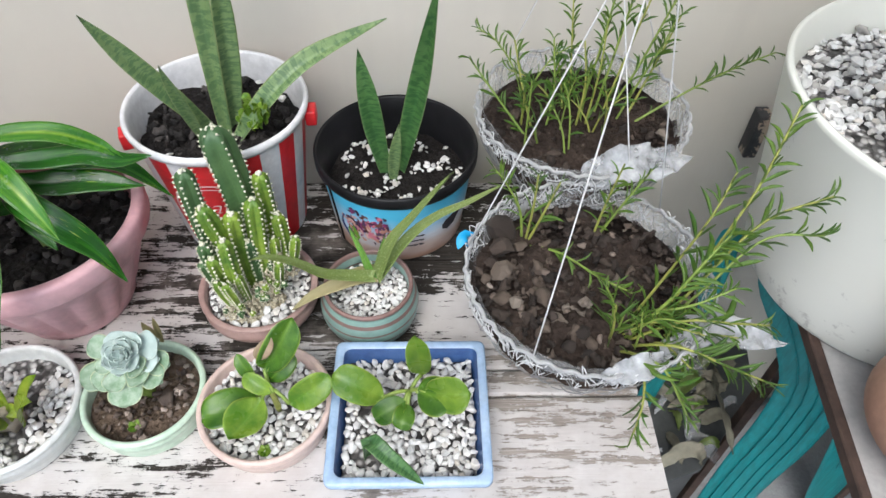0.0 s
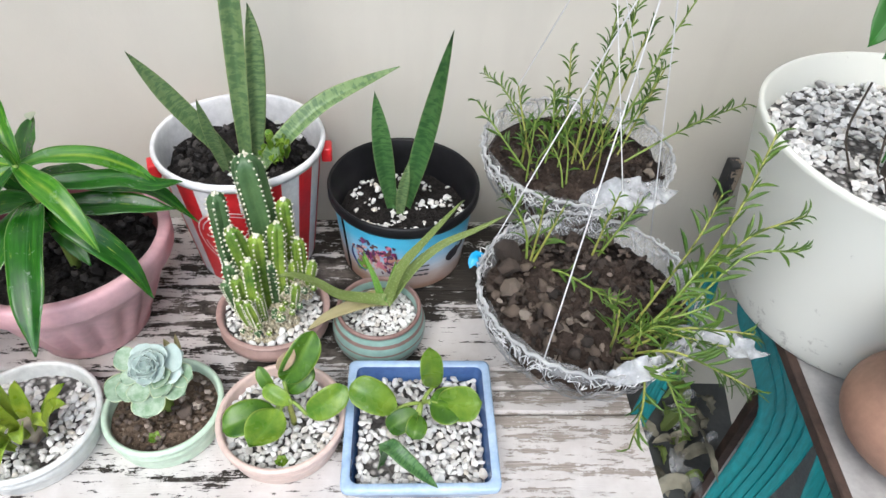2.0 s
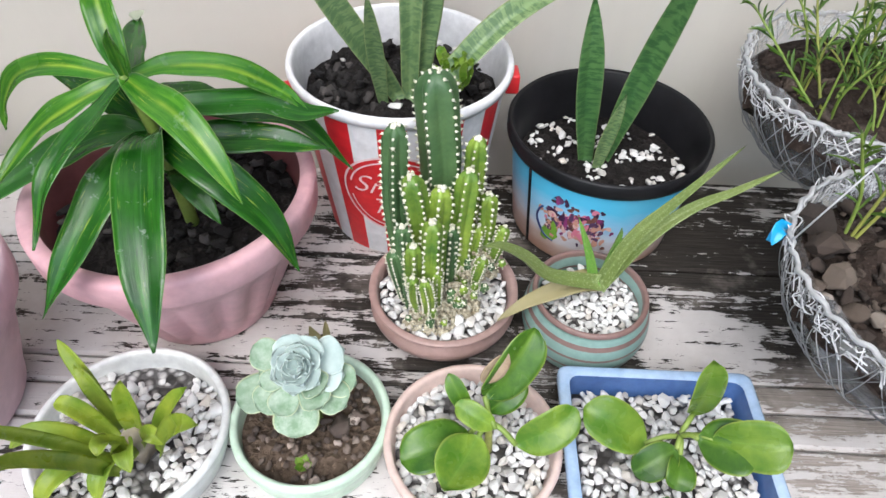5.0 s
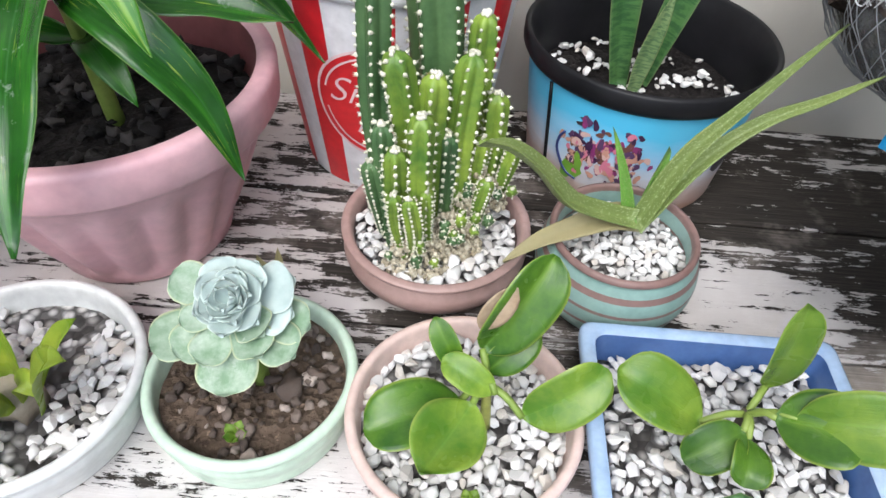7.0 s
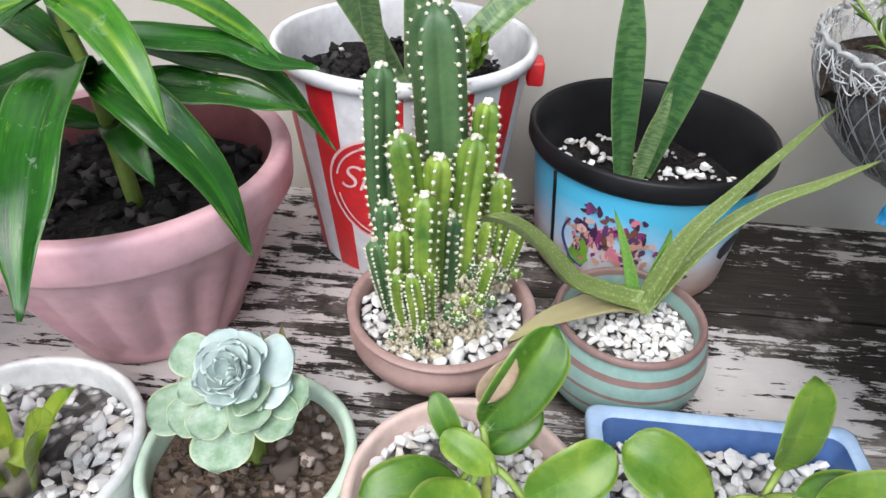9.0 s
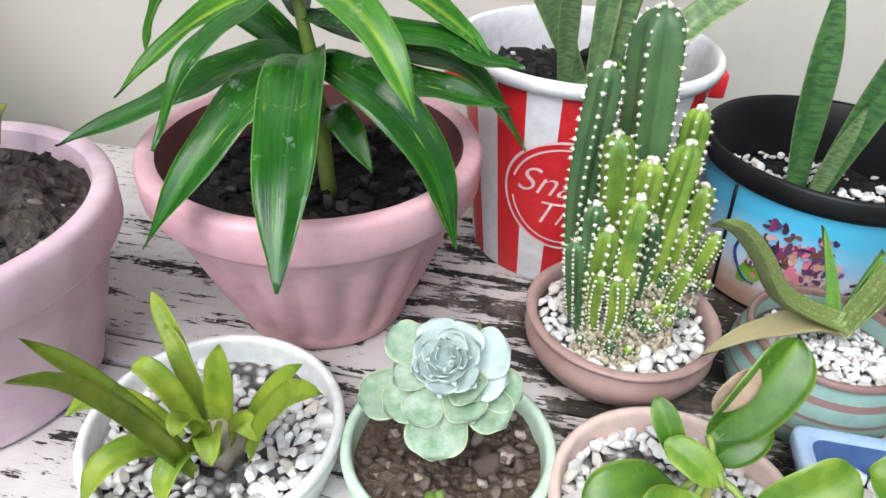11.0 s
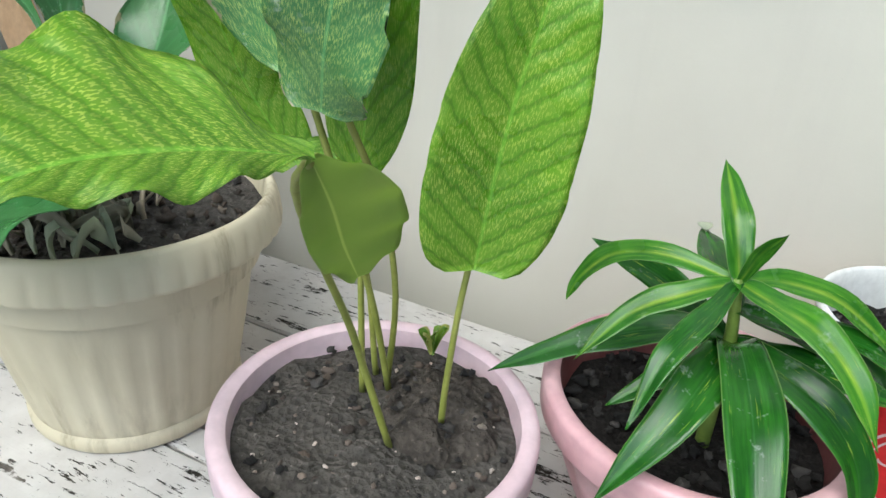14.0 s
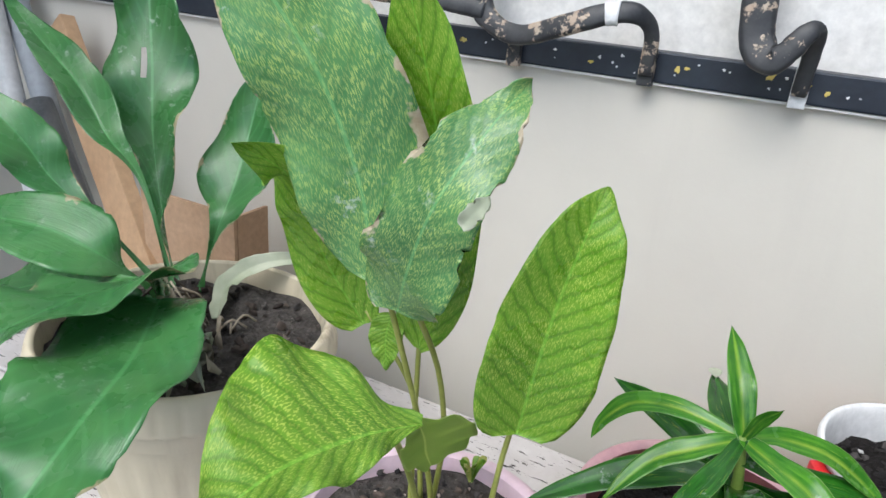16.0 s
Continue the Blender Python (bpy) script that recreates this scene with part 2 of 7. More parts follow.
def lathe(profile, at=(0, 0, 0), n=64, wave=None, closed=True, mat=None):
    """A turned shape. profile: (r, z) from the outside bottom on; wave(angle, r, z) gives a factor on r."""
    bm = bmesh.new()
    rings = []
    for r, z in profile:
        ring = []
        for i in range(n):
            a = 2 * math.pi * i / n
            k = r * (wave(a, r, z) if wave else 1)
            ring.append(bm.verts.new((at[0] + k * math.cos(a), at[1] + k * math.sin(a), at[2] + z)))
        rings.append(ring)
    for j, (p, q) in enumerate(zip(rings, rings[1:])):
        for i in range(n):
            f = bm.faces.new((p[i], p[(i + 1) % n], q[(i + 1) % n], q[i]))
            if mat:
                f.material_index = mat(j, i)
    if closed:
        bm.faces.new(rings[0][::-1])
    if closed is True:
        f = bm.faces.new(rings[-1])
        if mat:
            f.material_index = mat(len(rings) - 2, 0)
    return bm


def smooth_profile(pts, sub=4):
    """Rounds a profile with a Catmull-Rom curve."""
    out = []
    p = [pts[0]] + list(pts) + [pts[-1]]
    for i in range(1, len(p) - 2):
        for k in range(sub):
            t = k / sub
            out.append(tuple(0.5 * (2 * b + (c - a) * t + (2 * a - 5 * b + 4 * c - d) * t * t + (3 * b - a - 3 * c + d) * t ** 3)
                             for a, b, c, d in zip(p[i - 1], p[i], p[i + 1], p[i + 2])))
    out.append(pts[-1])
    return out


def box(lo, hi, bevel=0.0, seg=2):
    bm = bmesh.new()
    bmesh.ops.create_cube(bm, size=1)
    for v in bm.verts:
        v.co = Vector([l + (h - l) * (c + 0.5) for l, h, c in zip(lo, hi, v.co)])
    if bevel:
        bmesh.ops.bevel(bm, geom=bm.edges[:], offset=bevel, segments=seg, profile=0.6, affect="EDGES")
    return bm


def curve_points(pts, n):
    """n + 1 points along a Catmull-Rom curve through pts, evenly in its parameter."""
    p = [Vector(q) for q in pts]
    p = [2 * p[0] - p[1]] + p + [2 * p[-1] - p[-2]]
    m = len(p) - 3
    out = []
    for i in range(n + 1):
        u = min(i / n * m, m - 1e-6)
        k, t = int(u), u - int(u)
        a, b, c, d = p[k:k + 4]
        out.append(0.5 * (2 * b + (c - a) * t + (2 * a - 5 * b + 4 * c - d) * t * t + (3 * b - a - 3 * c + d) * t ** 3))
    return out


def tube(pts, radius, n=8, steps=12, bm=None, radius2=None, cap=True):
    """A round bar or stem along pts, tapering from radius to radius2."""
    bm = bm or bmesh.new()
    line = curve_points(pts, steps)
    radius2 = radius if radius2 is None else radius2
    rings, up = [], Vector((0.31, 0.17, 0.93))
    for i, c in enumerate(line):
        d = (line[min(i + 1, steps)] - line[max(i - 1, 0)]).normalized()
        s = d.cross(up)
        if s.length < 1e-3:
            s = d.orthogonal()
        s.normalize()
        up = s.cross(d).normalized()
        r = radius + (radius2 - radius) * i / steps
        rings.append([bm.verts.new(c + r * (math.cos(2 * math.pi * k / n) * s + math.sin(2 * math.pi * k / n) * up)) for k in range(n)])
    for p, q in zip(rings, rings[1:]):
        for k in range(n):
            bm.faces.new((p[k], p[(k + 1) % n], q[(k + 1) % n], q[k]))
    if cap:
        bm.faces.new(rings[0][::-1])
        bm.faces.new(rings[-1])
    return bm




def blob_mesh(name, mat, seed, size=(1, 1, 0.7), rough=0.25, sub=1):
    """A small uneven stone of about unit width, as mesh data to share."""
    bm = bmesh.new()
    bmesh.ops.create_icosphere(bm, subdivisions=sub, radius=0.5)
    r = random.Random(seed)
    off = Vector((r.random() * 50, r.random() * 50, r.random() * 50))
    for v in bm.verts:
        v.co *= 1 + rough * 2 * (noise.noise(v.co * 2.2 + off))
        v.co = Vector([c * s for c, s in zip(v.co, size)])
    me = bpy.data.meshes.new(name)
    bm.to_mesh(me)
    bm.free()
    me.polygons.foreach_set("use_smooth", [True] * len(me.polygons))
    me.materials.append(mat.m)
    return me


def chip_mesh(name, mat, seed, size, count=15):
    """An angular chip of crushed stone of about unit width, as mesh data to share."""
    r = random.Random(seed)
    bm = bmesh.new()
    for _ in range(count):
        p = Vector((r.gauss(0, 1), r.gauss(0, 1), r.gauss(0, 1))).normalized() * r.uniform(0.42, 0.56)
        bm.verts.new([c * s for c, s in zip(p, size)])
    out = bmesh.ops.convex_hull(bm, input=bm.verts[:])
    bmesh.ops.delete(bm, geom=list({g for g in out["geom_interior"] + out["geom_unused"] if isinstance(g, bmesh.types.BMVert)}), context="VERTS")
    bmesh.ops.recalc_face_normals(bm, faces=bm.faces)
    me = bpy.data.meshes.new(name)
    bm.to_mesh(me)
    bm.free()
    me.polygons.foreach_set("use_smooth", [False] * len(me.polygons))
    me.materials.append(mat.m)
    return me


PEBBLES = [chip_mesh("pebble", M_PEBBLE, 3 + i, (1.05, 0.66 + 0.09 * (i % 4), 0.48 + 0.08 * (i % 3)), 18 + i % 5) for i in range(9)]
PEBBLES += [blob_mesh("pebble", M_PEBBLE, i, (1, 0.62 + 0.08 * (i % 4), 0.5 + 0.06 * (i % 3)), 0.42, 2) for i in range(3)]
STONES = [blob_mesh("stone", M_STONE, 20 + i, (1, 0.7 + 0.07 * (i % 4), 0.6 + 0.08 * (i % 3)), 0.55, 2) for i in range(7)]
CRUMBS = [blob_mesh("crumb", M_DARKSTONE, 40 + i, (1, 0.8, 0.65), 0.75, 2) for i in range(6)]
M_CLOD = per_piece("brown_clod", [(0.0, (0.018, 0.013, 0.010)), (0.55, (0.055, 0.039, 0.030)), (0.88, (0.12, 0.09, 0.068)), (1.0, (0.26, 0.22, 0.18))], 0.9, 190, 0.6)
ROCKS = [chip_mesh("stone", M_CLOD, 90 + i, (1.0, 0.8, 0.7), 24) for i in range(6)]
CLODS = [blob_mesh("clod", M_CLOD, 60 + i, (1, 0.8, 0.7), 0.8, 2) for i in range(6)]


def scatter(name, meshes, parent, at, inside, count, size, seed, bare=None, lift=0.3, height=None):
    """Small stones strewn over a bed at z; inside(x, y) says where, bare(x, y) where the bed shows."""
    r = random.Random(seed)
    placed, made, tries = [], 0, 0
    while made < count and tries < count * 30:
        tries += 1
        x, y = r.uniform(-1, 1), r.uniform(-1, 1)
        p = inside(x, y)
        if p is None or (bare and bare(p[0], p[1])):
            continue
        s = r.uniform(*size) * (1.35 if r.random() < 0.12 else 1)
        if any((p[0] - q[0]) ** 2 + (p[1] - q[1]) ** 2 < (0.30 * (s + q[2])) ** 2 for q in placed):
            continue
        placed.append((p[0], p[1], s))
        ob = new(name, meshes[r.randrange(len(meshes))])
        z = at[2] + lift * s + (height(p[0], p[1]) if height else 0) + r.uniform(-0.1, 0.25) * s
        ob.parent = parent
        ob.matrix_parent_inverse = Matrix.Translation(parent.matrix_world.translation).inverted()
        ob.matrix_basis = pose(at[0] + p[0], at[1] + p[1], z, r.uniform(-35, 35), r.uniform(-35, 35), r.uniform(0, 360)) @ Matrix.Diagonal((s, s, s, 1))
        made += 1


def strew_joined(name, meshes, parent, at, radius, count, size, seed, mat, bare=None):
    """Chips past the ones built singly, joined into one mesh."""
    r = random.Random(seed)
    verts, faces = [], []
    made = 0
    while made < count:
        x, y = r.uniform(-radius, radius), r.uniform(-radius, radius)
        if x * x + y * y > radius * radius or (bare and bare(x, y)):
            continue
        s = r.uniform(*size)
        mt = pose(at[0] + x, at[1] + y, at[2] + 0.25 * s + r.uniform(-0.1, 0.2) * s, r.uniform(-35, 35), r.uniform(-35, 35), r.uniform(0, 360)) @ Matrix.Diagonal((s, s, s, 1))
        src = meshes[r.randrange(len(meshes))]
        o = len(verts)
        verts += [mt @ v.co for v in src.vertices]
        faces += [[o + k for k in p.vertices] for p in src.polygons]
        made += 1
    me = bpy.data.meshes.new(name)
    me.from_pydata(verts, [], faces)
    me.materials.append(mat.m)
    ob = new(name, me)
    ob.parent, ob.matrix_parent_inverse = parent, Matrix.Translation(parent.matrix_world.translation).inverted()
    return tagged(ob, kind="stuff")


M_CHIPS = Mat("white_chips", 0.5)
M_CHIPS.color(M_CHIPS.ramp(M_CHIPS.node("ShaderNodeNewGeometry").outputs["Random Per Island"], [(0.0, (0.50, 0.48, 0.45)), (0.25, (0.78, 0.77, 0.75)), (0.8, (0.88, 0.88, 0.86)), (1.0, (0.70, 0.64, 0.57))]))
M_CHIPS.bump(M_CHIPS.noise(200, 4, 0.6), 0.15, 0.001)


def disc(radius):
    return lambda x, y: (x * radius, y * radius) if x * x + y * y < 1 else None


def bed(at, radius, bumps=0.003, n=40, seed=1, mound=0.0):
    """Uneven soil that fills a round pot."""
    bm = bmesh.new()
    rings, off = [], Vector((seed * 7.3, seed * 3.1, 0))
    steps = 16
    mid = bm.verts.new((at[0], at[1], at[2] + mound))
    for j in range(1, steps + 1):
        r = radius * j / steps
        ring = []
        for i in range(n):
            a = 2 * math.pi * i / n
            x, y = r * math.cos(a), r * math.sin(a)
            h = bumps * (noise.noise(Vector((x, y, 0)) * 45 + off) + 0.6 * noise.noise(Vector((x, y, 0)) * 130 + off))
            ring.append(bm.verts.new((at[0] + x, at[1] + y, at[2] + h + mound * (1 - (j / steps) ** 2))))
        rings.append(ring)
    for i in range(n):
        bm.faces.new((mid, rings[0][i], rings[0][(i + 1) % n]))
    for p, q in zip(rings, rings[1:]):
        for i in range(n):
            bm.faces.new((p[i], q[i], q[(i + 1) % n], p[(i + 1) % n]))
    return bm


# ---- leaf and stem materials ----
def leaf_mat(name, base, tip=None, center=None, rough=0.35, glow=0.25, veins=0.0, spots=None, bands=None, edge=None, mosaic=None, streak=None, lateral=0.0, worn=None, marks=0.0, rib=0.26, torn=0.0, rim=0.43, blots=28, relief=0.25, lanes=6, flecks=None, pleat=0.10, sparse=0.53):
    """A leaf's skin in its own coordinates: u across (0.5 is the midrib), v along."""
    m = Mat(name, rough, 0, 0.5)
    uv = m.node("ShaderNodeTexCoord").outputs["UV"]
    sep = m.node("ShaderNodeSeparateXYZ")
    m.link(uv, sep.inputs[0])
    u, v = sep.outputs[0], sep.outputs[1]
    off = m.math("ABSOLUTE", m.math("SUBTRACT", u, 0.5))
    blot = m.noise(blots, 4, 0.6)
    col = m.mix(m.ramp(blot, [(0.35, 0.0), (0.7, 1.0)]), base, tip or tuple(1.5 * c for c in base))
    col = m.mix(m.ramp(m.random(), [(0.0, 0.0), (1.0, 0.45)]), col, tuple(0.62 * c for c in base))
    mp = m.node("ShaderNodeMapping")
    mp.inputs["Scale"].default_value = (26, 1.4, 1)
    m.link(uv, mp.inputs[0])
    grain = m.noise(1.6, 4, 0.6, mp.outputs[0])
    if center:
        wob = m.math("ADD", off, m.math("MULTIPLY", m.math("SUBTRACT", grain, 0.5), 0.22))
        some = m.ramp(m.noise(22, 3, 0.6), [(0.38, 0.15), (0.62, 1.0)])
        col = m.mix(m.math("MULTIPLY", m.ramp(wob, [(0.0, 0.8), (0.13, 0.0)]), some), col, center)
    if streak:
        mps = m.node("ShaderNodeMapping")
        mps.inputs["Scale"].default_value = (lanes, 1.3, 1)
        m.link(uv, mps.inputs[0])
        wide = m.math("ADD", m.math("MULTIPLY", m.noise(1.4, 5, 0.6, mps.outputs[0]), 0.88), m.math("MULTIPLY", grain, 0.12))
        col = m.mix(m.ramp(wide, [(0.47, 0.0), (0.68, 0.8)]), col, streak)
    if flecks:       # thin pale dashes along the blade
        mpf = m.node("ShaderNodeMapping")
        mpf.inputs["Scale"].default_value = (17, 5, 1)
        m.link(uv, mpf.inputs[0])
        col = m.mix(m.math("MULTIPLY", m.ramp(m.noise(1.0, 4, 0.65, mpf.outputs[0]), [(0.60, 0.0), (0.67, 0.8)]), m.ramp(m.noise(30, 2, 0.5), [(0.45, 0.0), (0.6, 1.0)])), col, flecks)
    if bands:
        mpb = m.node("ShaderNodeMapping")
        mpb.inputs["Scale"].default_value = (1.1, 30, 1)
        m.link(uv, mpb.inputs[0])
        col = m.mix(m.ramp(m.noise(1.3, 5, 0.62, mpb.outputs[0]), [(0.46, 0.0), (0.56, 0.8)]), col, bands)
    if mosaic:
        slant = m.node("ShaderNodeCombineXYZ")
        m.link(u, slant.inputs[0])
        m.link(m.math("SUBTRACT", v, m.math("MULTIPLY", off, 0.32)), slant.inputs[1])
        w = m.node("ShaderNodeTexWave", wave_type="BANDS", bands_direction="Y")
        w.inputs["Scale"].default_value, w.inputs["Distortion"].default_value, w.inputs["Detail Scale"].default_value = 4.4, 2.2, 2.5
        m.link(slant.outputs[0], w.inputs[0])
        mp2 = m.node("ShaderNodeMapping")
        mp2.inputs["Scale"].default_value = (120, 62, 1)
        m.link(slant.outputs[0], mp2.inputs[0])
        dash = m.noise(1.0, 1, 0.4, mp2.outputs[0])
        col = m.mix(m.ramp(w.outputs["Fac"], [(0.3, 0.0), (0.85, pleat)]), col, tuple(0.85 * c for c in mosaic))
        area = m.math("MULTIPLY", m.ramp(m.noise(55, 3, 0.6), [(0.35, 0.45), (0.65, 1.0)]), m.ramp(w.outputs["Fac"], [(0.1, 0.55), (0.6, 1.0)]))
        col = m.mix(m.math("MULTIPLY", m.ramp(dash, [(sparse, 0.0), (sparse + 0.07, 0.78)]), area), col, mosaic)
        col = m.mix(m.ramp(w.outputs["Fac"], [(0.02, rib), (0.13, 0.0)]), col, tuple(0.42 * c for c in base))
    if lateral:
        slant = m.node("ShaderNodeCombineXYZ")
        m.link(m.math("SUBTRACT", v, m.math("MULTIPLY", off, 0.55)), slant.inputs[1])
        w = m.node("ShaderNodeTexWave", wave_type="BANDS", bands_direction="Y")
        w.inputs["Scale"].default_value, w.inputs["Distortion"].default_value = 3.4, 1.6
        m.link(slant.outputs[0], w.inputs[0])
        col = m.mix(m.ramp(w.outputs["Fac"], [(0.72, 0.0), (0.98, lateral)]), col, tuple(1.7 * c + 0.02 for c in base))
    if spots:
        mp3 = m.node("ShaderNodeMapping")
        mp3.inputs["Scale"].default_value = (9, 46, 1)
        m.link(uv, mp3.inputs[0])
        col = m.mix(m.ramp(m.noise(1.4, 2, 0.4, mp3.outputs[0]), [(0.575, 0.0), (0.62, 0.8)]), col, spots)
    if veins:
        col = m.mix(m.ramp(off, [(0.008, veins), (0.02, 0.0)]), col, tuple(min(1, 2.2 * c + 0.05) for c in base))
    if edge:
        col = m.mix(m.ramp(off, [(rim, 0.0), (0.49, 0.8)]), col, edge)
    if worn:         # torn, dried margin
        dry = m.math("ADD", off, m.math("MULTIPLY", m.math("SUBTRACT", m.noise(30, 4, 0.65), 0.5), 0.8))
        col = m.mix(m.ramp(dry, [(0.51 - torn, 0.0), (0.53 - torn, 0.9)]), col, m.mix(m.noise(160, 3), worn, (0.30, 0.17, 0.08)))
    if marks:        # chalky marks of dried water
        ma = m.math("MULTIPLY", m.ramp(m.noise(95, 4, 0.7), [(0.60, 0.0), (0.70, 1.0)]), m.ramp(m.noise(19, 2, 0.5), [(0.48, 0.0), (0.64, marks)]))
        col = m.mix(ma, col, (0.62, 0.68, 0.62))
    m.color(col)
    m.rough(m.ramp(m.noise(40, 3, 0.6), [(0.3, max(0.08, rough - 0.14)), (0.7, rough + 0.15)]))
    height = m.math("ADD", grain, m.math("MULTIPLY", blot, 0.6))
    if mosaic:       # pleats between the side veins
        height = m.math("ADD", height, m.math("MULTIPLY", w.outputs["Fac"], 0.5))
    m.bump(height, relief, 0.001)
    if glow:
        t = m.node("ShaderNodeBsdfTranslucent")
        m.link(col, t.inputs["Color"])
        mx = m.node("ShaderNodeMixShader")
        mx.inputs[0].default_value = glow
        m.link(m.b.outputs[0], mx.inputs[1])
        m.link(t.outputs[0], mx.inputs[2])
        m.link(mx.outputs[0], m.t.nodes["Material Output"].inputs[0])
    return m


M_DRAC = leaf_mat("dark_green_leaf", (0.011, 0.068, 0.006), (0.026, 0.135, 0.010), rough=0.12, glow=0.18, streak=(0.045, 0.20, 0.012), veins=0.2, relief=0.2, marks=0.4, edge=(0.16, 0.28, 0.07), rim=0.474, blots=40, lanes=2.6, flecks=(0.30, 0.44, 0.04))
M_DRACV = leaf_mat("variegated_leaf", (0.030, 0.150, 0.010), (0.075, 0.26, 0.018), rough=0.16, relief=0.2, glow=0.24, center=(0.34, 0.49, 0.045), streak=(0.15, 0.36, 0.026), marks=0.4, edge=(0.24, 0.38, 0.10), rim=0.474, blots=50, lanes=3, flecks=(0.36, 0.50, 0.06))
M_CALB = leaf_mat("mosaic_leaf", (0.150, 0.365, 0.020), (0.25, 0.49, 0.035), rough=0.30, glow=0.36, mosaic=(0.60, 0.70, 0.13), veins=0.3, rib=0.40, relief=0.45)
M_CALD = leaf_mat("mosaic_leaf_dark", (0.080, 0.235, 0.075), (0.165, 0.36, 0.125), rough=0.20, glow=0.2, mosaic=(0.52, 0.64, 0.18), veins=0.4, worn=(0.74, 0.68, 0.52), marks=0.7, rib=0.14, torn=0.012, relief=0.3, pleat=0.02, sparse=0.51)
M_CALU = leaf_mat("leaf_underside", (0.44, 0.56, 0.19), (0.52, 0.62, 0.23), rough=0.5, glow=0.8, veins=0.4)
M_LILY = leaf_mat("green_lily_leaf", (0.045, 0.168, 0.045), (0.090, 0.250, 0.070), rough=0.28, glow=0.22, veins=0.45, lateral=0.22, torn=-0.02, worn=(0.55, 0.56, 0.36), marks=0.6)
M_SNAKE = leaf_mat("banded_leaf", (0.15, 0.24, 0.09), (0.23, 0.32, 0.14), rough=0.42, glow=0.05, bands=(0.06, 0.125, 0.05), edge=(0.26, 0.30, 0.12), rim=0.455)
M_SNAKED = leaf_mat("banded_dark_leaf", (0.060, 0.155, 0.040), (0.105, 0.22, 0.068), rough=0.42, glow=0.05, bands=(0.022, 0.080, 0.024), edge=(0.17, 0.23, 0.09), rim=0.455)
M_ALOE = leaf_mat("aloe_leaf", (0.17, 0.24, 0.06), (0.23, 0.29, 0.085), rough=0.45, glow=0.08, spots=(0.31, 0.38, 0.17))
M_ALOEB = leaf_mat("aloe_young_leaf", (0.13, 0.30, 0.04), (0.19, 0.38, 0.06), rough=0.42, glow=0.1, spots=(0.31, 0.38, 0.17))
M_ALOEDRY = leaf_mat("aloe_dry_leaf", (0.30, 0.27, 0.12), (0.36, 0.31, 0.17), rough=0.6, glow=0.05)
M_PEP = leaf_mat("round_leaf", (0.036, 0.115, 0.011), (0.12, 0.245, 0.022), blots=75, rough=0.24, glow=0.2, center=(0.17, 0.30, 0.028), edge=(0.30, 0.40, 0.07), rim=0.455, veins=0.12, marks=0.3)
M_PEPL = leaf_mat("round_light_leaf", (0.10, 0.23, 0.02), (0.29, 0.42, 0.05), blots=70, rough=0.28, glow=0.25, edge=(0.34, 0.44, 0.09), rim=0.45, veins=0.1, marks=0.3)
M_ORCH = leaf_mat("yellow_green_leaf", (0.20, 0.33, 0.026), (0.46, 0.54, 0.060), blots=55, rough=0.34, glow=0.34, veins=0.08, marks=0.3)
M_ECHE = leaf_mat("blue_green_rosette_leaf", (0.45, 0.56, 0.53), (0.57, 0.67, 0.63), rough=0.55, glow=0.1, edge=(0.60, 0.70, 0.62), rim=0.45, blots=130, marks=0.3)
M_ECHO = leaf_mat("green_rosette_leaf", (0.22, 0.35, 0.21), (0.52, 0.63, 0.50), rough=0.5, glow=0.12, edge=(0.60, 0.66, 0.40), rim=0.45, blots=150, marks=0.7)
M_SPRIG = leaf_mat("narrow_leaf", (0.055, 0.135, 0.016), (0.15, 0.245, 0.030), rough=0.4, glow=0.2, blots=60)
M_BIGLEAF = leaf_mat("broad_leaf", (0.03, 0.15, 0.02), (0.06, 0.22, 0.03), rough=0.4, glow=0.25, veins=0.6)
M_STEM = mottled("green_stem", (0.17, 0.27, 0.04), (0.26, 0.34, 0.07), 0.5, 40, 300, 0.2)
M_STEMBROWN = mottled("brown_stem", (0.045, 0.036, 0.027), (0.10, 0.08, 0.06), 0.8, 40, 300, 0.4)
M_STEMY = mottled("yellow_stem", (0.24, 0.27, 0.05), (0.36, 0.38, 0.09), 0.5, 40, 300, 0.2)
M_CACT = mottled("cactus_skin", (0.075, 0.175, 0.022), (0.28, 0.39, 0.048), 0.5, 60, 300, 0.15)
M_CACTD = mottled("cactus_dark_skin", (0.040, 0.10, 0.035), (0.115, 0.21, 0.075), 0.5, 35, 300, 0.15)
M_SPINE = mottled("cream_spines", (0.62, 0.60, 0.45), (0.78, 0.76, 0.64), 0.8, 60, 300, 0.2)
M_DRY = mottled("dry_roots", (0.28, 0.23, 0.16), (0.46, 0.40, 0.31), 0.9, 60, 300, 0.3)
M_DRYLEAF = leaf_mat("dead_leaf", (0.16, 0.15, 0.11), (0.40, 0.37, 0.28), rough=0.8, glow=0.1)
M_PALELEAF = leaf_mat("faded_leaf", (0.36, 0.40, 0.27), (0.52, 0.55, 0.42), rough=0.6, glow=0.2)
M_BURN = mottled("brown_scorch", (0.24, 0.16, 0.09), (0.42, 0.33, 0.22), 0.8, 90, 400, 0.3)

